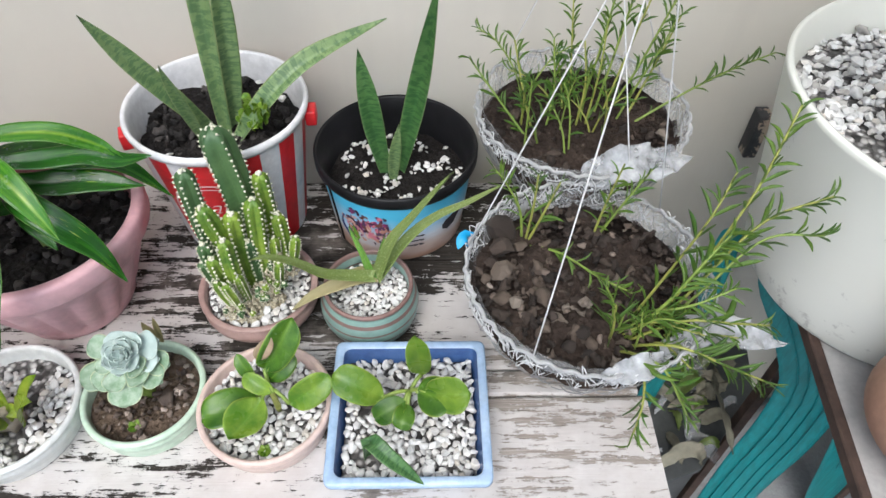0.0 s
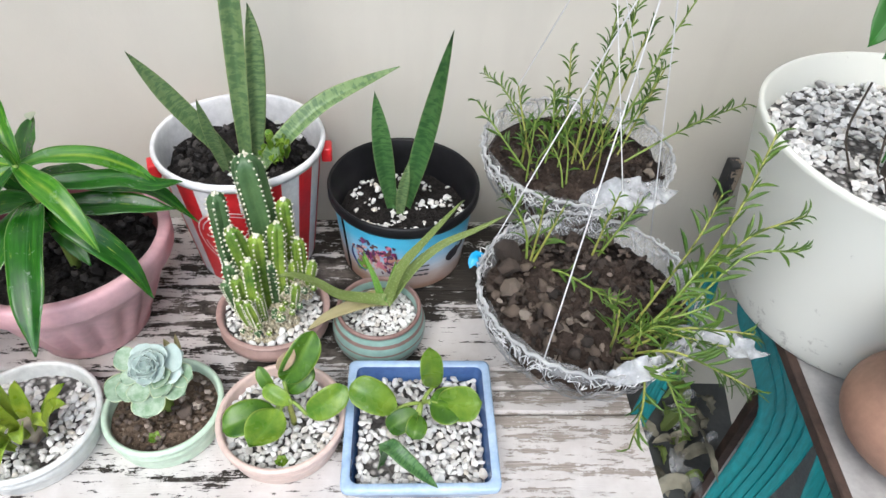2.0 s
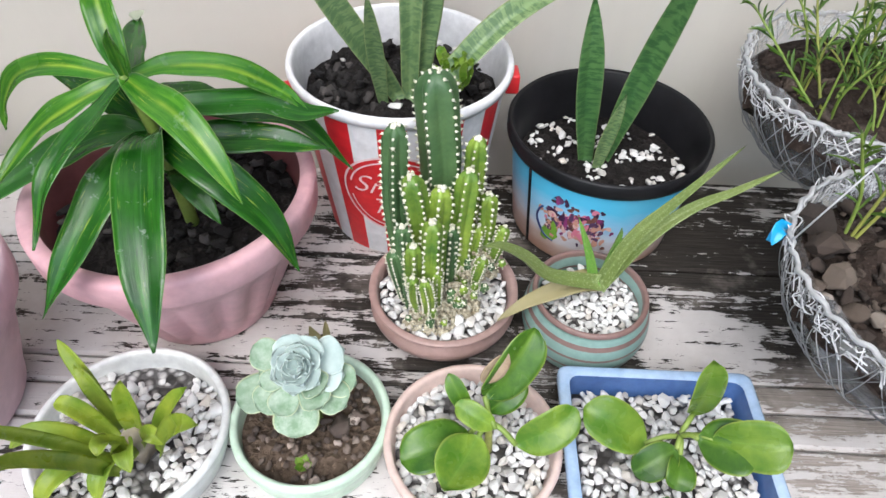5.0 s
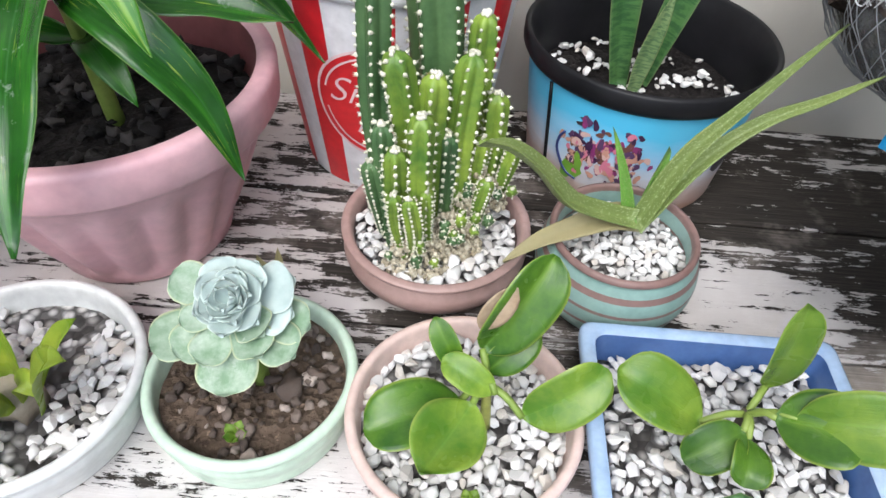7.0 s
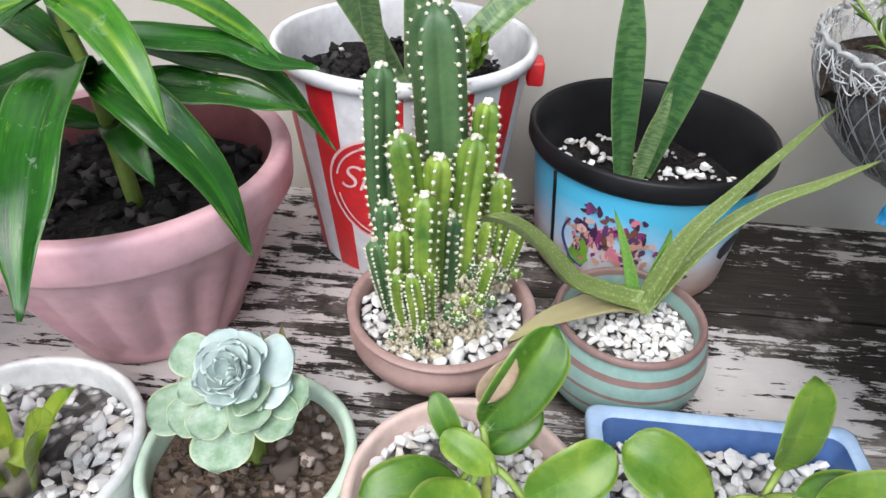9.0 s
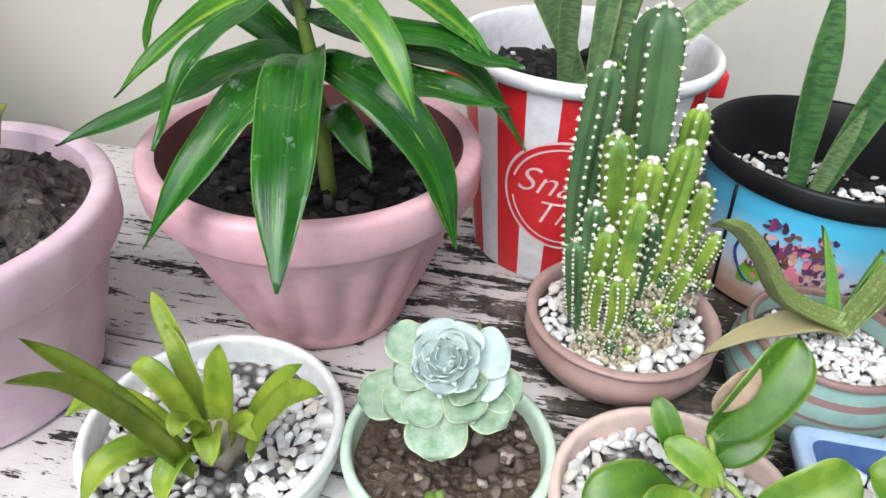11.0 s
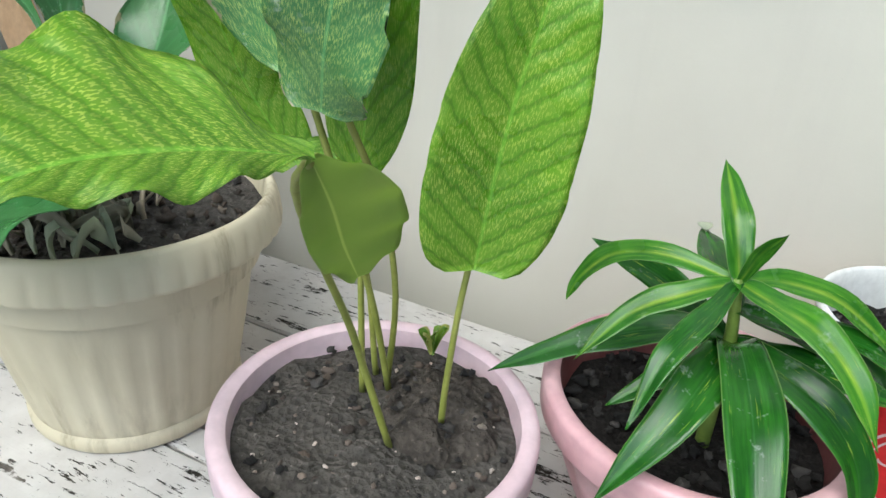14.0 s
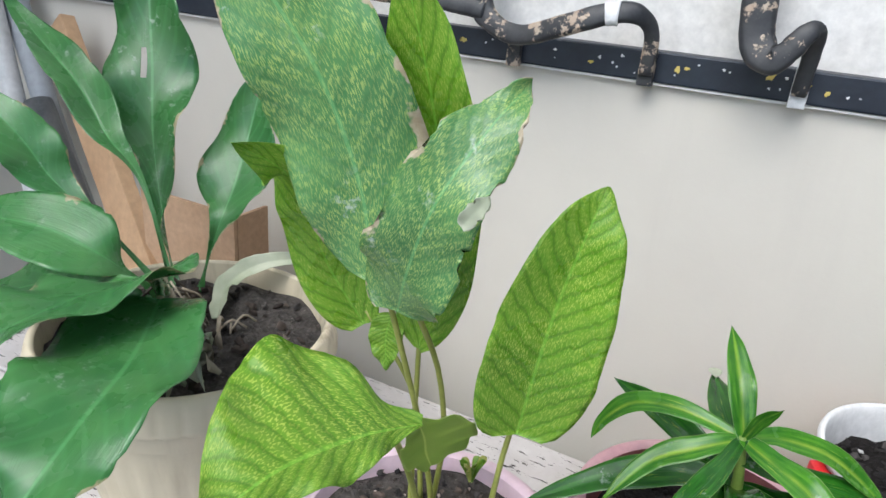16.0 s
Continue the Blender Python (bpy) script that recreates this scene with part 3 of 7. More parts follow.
PROFILES = {
    "petal": [(0, .35), (.3, .62), (.58, .96), (.76, 1), (.9, .76), (.965, .42), (1, .05)],
    "cup": [(0, .6), (.3, .86), (.58, 1), (.78, .95), (.9, .76), (.965, .5), (1, .2)],
    "lance": [(0, .4), (.12, .68), (.4, 1), (.62, .93), (.82, .58), (.94, .22), (1, .02)],
    "ovate": [(0, .12), (.03, .42), (.1, .74), (.22, .95), (.38, 1), (.6, .9), (.8, .6), (.93, .25), (1, .02)],
    "heart": [(0, .45), (.05, .78), (.15, .97), (.3, 1), (.5, .92), (.75, .62), (.92, .25), (1, .02)],
    "wedge": [(0, .05), (.15, .36), (.34, .88), (.47, 1), (.62, .84), (.8, .50), (.93, .24), (1, .04)],
    "shield": [(0, .1), (.12, .45), (.3, .85), (.5, 1), (.72, .9), (.9, .55), (1, .2)],
    "snake": [(0, .55), (.2, .78), (.45, 1), (.7, .92), (.88, .5), (.96, .2), (1, .02)],
    "round": [(0, .1), (.06, .36), (.2, .74), (.4, .96), (.58, 1), (.76, .9), (.9, .62), (.97, .33), (1, .1)],
    "strap": [(0, .5), (.15, .85), (.5, 1), (.8, .75), (.95, .3), (1, .05)],
    "lily": [(0, .12), (.22, .13), (.34, .5), (.48, .95), (.62, 1), (.8, .72), (.93, .32), (1, .03)],
    "spoon": [(0, .3), (.3, .55), (.6, .95), (.78, 1), (.92, .72), (1, .12)],
    "aloe": [(0, 1), (.3, .86), (.6, .62), (.85, .34), (1, .03)],
}


def width_at(kind, v):
    pts = PROFILES[kind]
    for i, ((a, p), (b, q)) in enumerate(zip(pts, pts[1:])):
        if v <= b:
            t = (v - a) / (b - a)
            m0 = (q - pts[i - 1][1]) / (b - pts[i - 1][0]) if i else 1.6 * (q - p) / (b - a)
            m1 = (pts[i + 2][1] - p) / (pts[i + 2][0] - a) if i + 2 < len(pts) else 1.5 * (q - p) / (b - a)
            h = b - a
            return max(0.02, p * (2 * t ** 3 - 3 * t * t + 1) + m0 * h * (t ** 3 - 2 * t * t + t) + q * (3 * t * t - 2 * t ** 3) + m1 * h * (t ** 3 - t * t))
    return pts[-1][1]


def blade(pts, half, kind="lance", face=(0, -0.5, 1), fold=0.25, wave=0.0, waves=5, thick=0.0006, across=4, steps=16, bm=None, seed=0, ragged=0.0, holes=(), sides=(1.0, 1.0), folds=None):
    """A leaf along pts, half as wide as given, whose upper side looks towards face; sides and folds tell its two halves apart."""
    bm = bm or bmesh.new()
    uvl = bm.loops.layers.uv.verify()
    line = curve_points(pts, steps)
    face = Vector(face)
    ph = seed * 1.7
    top, low = [], []
    for i, c in enumerate(line):
        v = i / steps
        d = (line[min(i + 1, steps)] - line[max(i - 1, 0)]).normalized()
        s = d.cross(face).normalized()
        nrm = s.cross(d).normalized()
        w = half * width_at(kind, v)
        a, b = [], []
        for k in range(-across, across + 1):
            u = k / across
            if ragged and abs(k) == across:
                u *= 1 - ragged * max(0.0, noise.noise(Vector((v * 9 + seed, u * 7, 3))) + 0.6 * noise.noise(Vector((v * 27, u * 5 + seed, 8))))
            for hu, hv, ru, rv in holes:
                if abs(v - hv) < rv:
                    reach = ru * math.sqrt(1 - ((v - hv) / rv) ** 2)
                    if abs(u - hu) < reach:
                        u = hu + (reach if u >= hu else -reach)
            wide = w * sides[u > 0]
            lift = (folds[u > 0] if folds else fold) * abs(u) * wide + wave * half * abs(u) ** 1.5 * math.sin(waves * 2 * math.pi * v + (1.9 if u > 0 else 0) + ph)
            p = c + s * (wide * u) + nrm * lift
            a.append(bm.verts.new(p))
            b.append(bm.verts.new(p - nrm * thick * (1.15 - u * u)))
        top.append(a)
        low.append(b)
    m = 2 * across

    def quad(vs, us):
        f = bm.faces.new(vs)
        for lp, t in zip(f.loops, us):
            lp[uvl].uv = t
    for i in range(steps):
        v0, v1 = i / steps, (i + 1) / steps
        for k in range(m):
            u0, u1 = k / m, (k + 1) / m
            if any(u0 * 2 - 1 < hu <= u1 * 2 - 1 and abs((v0 + v1) / 2 - hv) < rv for hu, hv, ru, rv in holes):
                continue
            quad((top[i][k], top[i][k + 1], top[i + 1][k + 1], top[i + 1][k]), ((u0, v0), (u1, v0), (u1, v1), (u0, v1)))
            quad((low[i][k + 1], low[i][k], low[i + 1][k], low[i + 1][k + 1]), ((u1, v0), (u0, v0), (u0, v1), (u1, v1)))
        quad((top[i][0], top[i + 1][0], low[i + 1][0], low[i][0]), ((0, v0), (0, v1), (0, v1), (0, v0)))
        quad((top[i + 1][m], top[i][m], low[i][m], low[i + 1][m]), ((1, v1), (1, v0), (1, v0), (1, v1)))
    for i in (0, steps):
        for k in range(m):
            quad((top[i][k], low[i][k], low[i][k + 1], top[i][k + 1]) if i else (top[i][k + 1], low[i][k + 1], low[i][k], top[i][k]), ((.5, i / steps),) * 4)
    return bm


def leaf(parent, pts, half, mat, kind="lance", label="", **kw):
    return part("leaf", blade(pts, half, kind, **kw), mat, parent, label)


# ---- wall, floor, table ----
def structure(name, bm, mat, label="", smooth=False):
    return tagged(part(name, bm, mat, None, label, smooth), kind="structure")


M_RAIL = mottled("navy_black_paint", (0.008, 0.012, 0.022), (0.022, 0.03, 0.045), 0.45, 25, 160, 0.3)
M_GRILLE = Mat("worn_black_steel", 0.5)
_g = M_GRILLE.noise(38, 5, 0.65, M_GRILLE.coord("Position"))
_wear = M_GRILLE.ramp(M_GRILLE.noise(26, 6, 0.72, M_GRILLE.coord("Position")), [(0.545, 0.0), (0.575, 0.9)])
_rust = M_GRILLE.mix(M_GRILLE.noise(90, 4, 0.6, M_GRILLE.coord("Position")), (0.26, 0.15, 0.09), (0.62, 0.55, 0.44))
M_GRILLE.color(M_GRILLE.mix(_wear, M_GRILLE.ramp(_g, [(0.3, (0.010, 0.012, 0.016)), (0.7, (0.05, 0.05, 0.052))]), _rust))
M_GRILLE.bump(M_GRILLE.math("ADD", _g, _wear), 0.4, 0.001)
M_CHIP = mottled("yellow_primer", (0.55, 0.42, 0.09), (0.66, 0.54, 0.16), 0.7, 60, 200, 0.2)
M_CREAM = mottled("cream_paint", (0.72, 0.70, 0.66), (0.80, 0.79, 0.77), 0.6, 12, 120, 0.2)
M_CARD = mottled("cardboard_brown", (0.42, 0.27, 0.16), (0.50, 0.34, 0.22), 0.85, 14, 160, 0.2)
M_PLANKRAW = mottled("raw_wood", (0.42, 0.26, 0.14), (0.54, 0.36, 0.21), 0.8, 12, 120, 0.3)
M_PVC = mottled("grey_pvc", (0.30, 0.32, 0.34), (0.42, 0.44, 0.46), 0.4, 12, 120, 0.1)
M_PVCW = mottled("white_pvc", (0.62, 0.63, 0.62), (0.72, 0.72, 0.71), 0.4, 12, 120, 0.1)
M_CHROME = mottled("grey_steel_pipe", (0.16, 0.17, 0.18), (0.30, 0.31, 0.32), 0.3, 20, 160, 0.1, metal=0.8)
M_TAPE = mottled("silver_tape", (0.62, 0.63, 0.64), (0.80, 0.80, 0.80), 0.35, 50, 200, 0.3)

structure("floor", box((-3, -3, -0.1), (3, 3, 0)), M_FLOOR, "bare grey concrete floor")
structure("wall_north", box((-1.30, WALL, 0), (3, WALL + 0.12, 0.9085)), M_WALL, "beige painted plaster wall with faint stains")
structure("wall_upper", box((-1.30, WALL + 0.012, 0.914), (3, WALL + 0.13, 2.6)), M_CREAM, "pale cream painted wall above the rail")
structure("wall_west", box((-1.42, -0.6, 0), (-1.30, WALL + 0.13, 2.6)), M_WALL, "beige painted plaster side wall")

# unseen side wall, added to block sky light from the right end
structure("wall_east", box((0.62, -0.7, 0), (0.74, WALL, 2.4)), M_FLOOR, "unseen grey concrete side wall added to shade the right end")
structure("ceiling", box((-1.30, 0.1, 2.4), (0.74, WALL + 0.13, 2.5)), M_CREAM, "pale painted eave above the table")
RAILZ = 0.909
rail = structure("trim_rail", box((-1.30, WALL - 0.008, RAILZ), (3, WALL + 0.02, RAILZ + 0.024), 0.0015), M_RAIL, "navy black painted flat steel rail with chipped paint")
structure("trim", box((-1.30, WALL - 0.006, RAILZ - 0.0024), (3, WALL - 0.0005, RAILZ - 0.0005)), M_CREAM, "cream paint edge below the rail")

# window grille on the rail: forged bars that bend out of the rail, twisted bars above
grille = thing("window_grille", (-0.43, WALL - 0.01, RAILZ), "worn black forged steel window grille with bent bars", "window grille")
FOOT = [-0.552, -0.438, -0.327]
for i, x in enumerate(FOOT):
    bm = box((x - 0.006, WALL - 0.016, RAILZ - 0.003), (x + 0.006, WALL - 0.009, RAILZ + 0.026), 0.001)
    part("foot", bm, M_GRILLE if i < 2 else [M_TAPE], grille, "silver tape round the foot" if i == 2 else "", smooth=False)
GB = [[(-0.438, 0.585, 0.915), (-0.438, 0.580, 0.946), (-0.449, 0.571, 0.959), (-0.469, 0.566, 0.958), (-0.502, 0.561, 0.946), (-0.540, 0.565, 0.934), (-0.568, 0.570, 0.941), (-0.582, 0.573, 0.960), (-0.588, 0.576, 1.03)],
      [(-0.327, 0.585, 0.916), (-0.326, 0.577, 0.946), (-0.327, 0.566, 0.960), (-0.333, 0.562, 0.958), (-0.341, 0.560, 0.946), (-0.350, 0.560, 0.939), (-0.360, 0.565, 0.946), (-0.366, 0.570, 0.968), (-0.372, 0.577, 1.04)],
      [(-0.576, 0.571, 0.950), (-0.63, 0.568, 0.955), (-0.70, 0.566, 0.956), (-0.80, 0.565, 0.966)]]
GW = [(0.0055, 0.0055, 0.0075, 0.0085, 0.0085, 0.0085, 0.0085, 0.0105, 0.0115), (0.0055, 0.006, 0.0065, 0.0075, 0.0085, 0.0105, 0.012, 0.012, 0.012), (0.0085, 0.0085, 0.0085, 0.0085)]


def flat_bar(pts, halves, depth=0.0045, steps=54):
    """A forged flat bar, hammered uneven, wider where halves say so."""
    line = curve_points(pts, steps)
    bm = bmesh.new()
    rings = []
    for i, c in enumerate(line):
        f = i / steps * (len(halves) - 1)
        k = min(int(f), len(halves) - 2)
        w = halves[k] + (halves[k + 1] - halves[k]) * (f - k)
        w *= 1 + 0.10 * noise.noise(Vector((i * 0.35, pts[0][0] * 40, 1)))
        d = (line[min(i + 1, steps)] - line[max(i - 1, 0)]).normalized()
        n = Vector((0, -1, 0.35))
        n = (n - d * n.dot(d)).normalized()
        s_ = d.cross(n)
        ring = []
        for q in range(12):
            a = 2 * math.pi * q / 12
            x_, y_ = math.cos(a), math.sin(a)
            x_, y_ = math.copysign(abs(x_) ** 0.55, x_), math.copysign(abs(y_) ** 0.7, y_)
            ring.append(bm.verts.new(c + s_ * (w * x_) + n * (depth * y_)))
        rings.append(ring)
    for p, q in zip(rings, rings[1:]):
        for k in range(12):
            bm.faces.new((p[k], p[(k + 1) % 12], q[(k + 1) % 12], q[k]))
    bm.faces.new(rings[0][::-1])
    bm.faces.new(rings[-1])
    return bm


for pts, halves in zip(GB, GW):
    part("bar", flat_bar(pts, halves), M_GRILLE, grille)
part("tape", flat_bar([(-0.462, 0.5655, 0.9585), (-0.467, 0.5650, 0.9583), (-0.472, 0.5645, 0.9572)], (0.0095, 0.0095, 0.0095), 0.0056, 6), M_TAPE, grille, "scrap of white tape round the bar")
cr_ = random.Random(17)
for i in range(46):      # irregular chips in the rail's paint
    cx, cz, sz = cr_.uniform(-0.62, -0.10), RAILZ + 0.012 + cr_.uniform(-0.007, 0.007), cr_.uniform(0.0006, 0.0015) * (2.6 if i % 8 == 0 else 1.4 if i % 4 == 0 else 1)
    bm = bmesh.new()
    ring = []
    for k in range(11):
        a = 2 * math.pi * k / 11
        q = sz * cr_.uniform(0.35, 1.25)
        ring.append((cx + q * 1.1 * math.cos(a), min(RAILZ + 0.0235, max(RAILZ + 0.0005, cz + q * math.sin(a)))))
    front = [bm.verts.new((x, WALL - 0.0087, z)) for x, z in ring]
    back = [bm.verts.new((x, WALL - 0.0075, z)) for x, z in ring]
    bm.faces.new(front)
    for k in range(11):
        bm.faces.new((front[k], front[(k + 1) % 11], back[(k + 1) % 11], back[k]))
    bmesh.ops.recalc_face_normals(bm, faces=bm.faces)
    part("paint_chip", bm, M_CHIP if i % 4 == 0 else M_TAPE, rail, "yellow chip in the paint" if i == 0 else "", smooth=False)

# leaning wood, pipes and a cut carton in the corner
def leaning(name, a, b, w, t, mat, label, cat):
    a, b = Vector(a), Vector(b)
    d = (b - a).normalized()
    s = d.cross(Vector((0, 1, 0))).normalized()
    n = s.cross(d)
    bm = box((-w / 2, -t / 2, 0), (w / 2, t / 2, (b - a).length), 0.0015)
    bmesh.ops.transform(bm, matrix=Matrix.Translation(a) @ Matrix((s, n, d)).transposed().to_4x4(), verts=bm.verts)
    return tagged(part(name, bm, mat, None, smooth=False), label, cat)


leaning("wood_plank", (-0.872, 0.475, TOP), (-1.14, 0.565, 0.875), 0.05, 0.018, M_PLANKRAW, "raw brown wooden plank leaning in the corner", "plank")
tagged(part("drain_pipe", tube([(-0.985, 0.488, TOP), (-1.172, 0.545, 0.778)], 0.019, 20, 3), M_CHROME), "grey steel pipe leaning on the wall", "pipe")
tagged(part("water_pipe", tube([(-1.07, 0.545, TOP), (-1.172, 0.555, 0.78), (-1.250, 0.57, 1.0)], 0.015, 20, 6), M_PVC), "grey plastic pipe standing in the corner", "pipe")
tagged(part("white_pipe", tube([(-1.14, 0.515, TOP), (-1.245, 0.54, 1.0)], 0.014, 20, 4), M_PVCW), "white plastic pipe standing in the corner", "pipe")
carton = thing("carton", (-0.86, 0.49, TOP), "cut brown cardboard carton standing behind the plant pot", "carton")
part("panel", box((-0.93, 0.495, TOP), (-0.795, 0.499, 0.733)), M_CARD, carton, smooth=False)
part("panel", box((-0.93, 0.50, TOP), (-0.926, 0.545, 0.70)), M_CARD, carton, smooth=False)
part("panel", box((-0.799, 0.50, TOP), (-0.795, 0.545, 0.73)), M_CARD, carton, smooth=False)

# the table: planks along the wall on a frame with four legs
table = thing("wooden_table", (-0.42, 0.38, 0), "old wooden table with peeling white paint over dark planks", "table")
JOINTS = [0.188, 0.302, 0.327, 0.348, 0.448, BACK]
for j, (a, b) in enumerate(zip(JOINTS, JOINTS[1:])):
    x0, x1 = -1.12 + 0.004 * (j % 2), 0.182 - 0.006 * ((j * 3) % 4) / 3
    bm = bmesh.new()
    nx, w = 60, b - a
    cross = [(a + 0.0008, TOP - 0.022), (a + 0.0008, TOP - 0.002), (a + 0.003, TOP), (b - 0.003, TOP), (b - 0.0008, TOP - 0.002), (b - 0.0008, TOP - 0.022)]
    rings = []
    for i in range(nx + 1):
        x = x0 + (x1 - x0) * i / nx
        ring = []
        for k, (y, z) in enumerate(cross):
            edge = 0.0012 * noise.noise(Vector((x * 30, j * 9 + (y > a + w / 2) * 4, 0)))
            front = 0.036 * max(0.0, -(x + 0.05)) * (k < 3) if j == 0 else 0
            sag = 0.0006 * noise.noise(Vector((x * 6, j * 5, 3)))
            ring.append(bm.verts.new((x, y + edge * (1 if k in (0, 1, 4, 5) else 0.6) + front, z + (sag if k in (1, 2, 3, 4) else 0))))
        rings.append(ring)
    for p, q in zip(rings, rings[1:]):
        for k in range(6):
            bm.faces.new((p[k], q[k], q[(k + 1) % 6], p[(k + 1) % 6]))
    bm.faces.new(rings[0])
    bm.faces.new(rings[-1][::-1])
    bmesh.ops.recalc_face_normals(bm, faces=bm.faces)
    part("plank", bm, M_WOOD, table, smooth=False)
part("apron", box((-1.08, 0.26, TOP - 0.09), (0.15, 0.28, TOP - 0.0225), 0.002), M_LEGWOOD, table, smooth=False)
part("apron", box((-1.08, 0.52, TOP - 0.09), (0.15, 0.54, TOP - 0.0225), 0.002), M_LEGWOOD, table, smooth=False)
for x, y in ((-1.08, 0.281), (0.10, 0.281), (-1.08, 0.47), (0.10, 0.47)):
    part("leg", box((x, y, 0), (x + 0.045, y + 0.045, TOP - 0.0225), 0.003), M_LEGWOOD, table, smooth=False)


# ---- popcorn bucket with the tall snake plant ----
M_RED = mottled("red_print", (0.62, 0.012, 0.02), (0.72, 0.03, 0.035), 0.38, 14, 140, 0.05)
M_WHITEP = mottled("white_bucket_plastic", (0.74, 0.74, 0.76), (0.82, 0.82, 0.83), 0.35, 14, 140, 0.05)
M_PINKW = mottled("pinkish_white_print", (0.80, 0.60, 0.60), (0.86, 0.68, 0.68), 0.4, 14, 140, 0.05)
BX, BY = -0.176, 0.5105
BZ, BR, BB = 0.698, 0.0785, 0.0585       # rim height, rim radius, base radius


def bucket_r(z):
    return BB + (BR - 0.003 - BB) * (z - TOP) / (BZ - TOP)


pot = thing("potted_snake_plant", (BX, BY, TOP), "red and white striped popcorn bucket planted with a banded snake plant", "potted plant", "potted plants on the table")
part("bucket", lathe([(bucket_r(z), z) for z in np.linspace(TOP + 0.001, BZ - 0.008, 12)], (BX, BY, 0), 96, mat=lambda j, i: ((i + 2) // 4) % 2, closed=False), [M_RED, M_WHITEP], pot, "red and white striped plastic")
part("bucket_base", lathe([(BB - 0.001, TOP), (BB, TOP + 0.001)], (BX, BY, 0), 96), M_WHITEP, pot)
part("rim", lathe([(BR - 0.0045, BZ - 0.009), (BR - 0.001, BZ - 0.008), (BR, BZ - 0.004), (BR - 0.0008, BZ - 0.0008), (BR - 0.003, BZ), (BR - 0.0048, BZ - 0.002), (BR - 0.0055, BZ - 0.012), (BR - 0.0105, BZ - 0.05)], (BX, BY, 0), 96, closed=False), M_WHITEP, pot, "white rolled rim")
part("soil", bed((BX, BY, 0.668), BR - 0.009, 0.009, seed=3, mound=0.006), M_SOIL, pot)
scatter("crumb", CRUMBS, pot, (BX, BY, 0.670), disc(0.064), 170, (0.003, 0.009), 5)
scatter("pebble", PEBBLES, pot, (BX, BY, 0.676), disc(0.06), 7, (0.004, 0.008), 8)
for side in (-1, 1):      # ears for the handle
    a = radians(-90 + side * 82 + 12)
    c = Vector((BX + (BR - 0.002) * math.cos(a), BY + (BR - 0.002) * math.sin(a), BZ - 0.018))
    bm = box((-0.003, -0.008, -0.009), (0.007, 0.008, 0.006), 0.002)
    bmesh.ops.transform(bm, matrix=Matrix.Translation(c) @ Matrix.Rotation(a, 4, "Z"), verts=bm.verts)
    part("handle_ear", bm, M_RED, pot, "red plastic ear")

LOGO_A, LOGO_Z, LOGO_R = radians(-90), 0.6275, 0.0355


def wrapped(p, lift):
    """A point of the flat print (metres from its middle) on the bucket's side."""
    z = LOGO_Z + p[1]
    r = bucket_r(z) + lift
    a = LOGO_A + p[0] / bucket_r(LOGO_Z)
    return Vector((BX + r * math.cos(a), BY + r * math.sin(a), z))


def ring_print(r0, r1, lift, n=72, start=0.0, end=2 * math.pi):
    bm = bmesh.new()
    rows = []
    for i in range(n + 1):
        a = start + (end - start) * i / n
        rows.append([bm.verts.new(wrapped((r * math.cos(a), r * math.sin(a)), lift)) for r in np.linspace(r0, r1, 8 if r0 < 0.01 else 2)])
    for p, q in zip(rows, rows[1:]):
        for k in range(len(p) - 1):
            bm.faces.new((p[k], p[k + 1], q[k + 1], q[k]))
    return bm


part("print_disc", ring_print(0.0005, LOGO_R, 0.0006), M_RED, pot, "round red print")
part("print_ring", ring_print(LOGO_R, LOGO_R + 0.0016, 0.0009), M_PINKW, pot)
part("print_ring", ring_print(LOGO_R - 0.0042, LOGO_R - 0.003, 0.0009, 72, radians(20), radians(165)), M_PINKW, pot)
part("print_ring", ring_print(LOGO_R - 0.0042, LOGO_R - 0.003, 0.0009, 72, radians(190), radians(345)), M_PINKW, pot)


def lettering(text, size, at, shear, name, parent, mat, place):
    cu = bpy.data.curves.new("text", "FONT")
    cu.body, cu.size, cu.shear, cu.align_x, cu.align_y = text, size, shear, "CENTER", "CENTER"
    cu.offset = -size * 0.010
    tmp = new("text_source", cu)
    bpy.context.view_layer.update()
    me = bpy.data.meshes.new_from_object(tmp.evaluated_get(bpy.context.evaluated_depsgraph_get()))
    bpy.data.objects.remove(tmp)
    bm = bmesh.new()
    bm.from_mesh(me)
    bpy.data.meshes.remove(me)
    bmesh.ops.triangulate(bm, faces=bm.faces[:])
    bmesh.ops.subdivide_edges(bm, edges=[e for e in bm.edges if e.calc_length() > size * 0.25], cuts=2)
    for v in bm.verts:
        v.co = place((v.co.x + at[0], v.co.y + at[1]))
    return part(name, bm, mat, parent, smooth=False)


lettering("Snack", 0.0245, (-0.002, 0.0080), 0.42, "lettering", pot, M_PINKW, lambda p: wrapped(p, 0.0010))
lettering("Time", 0.0230, (0.004, -0.0125), 0.42, "lettering", pot, M_PINKW, lambda p: wrapped(p, 0.0010))

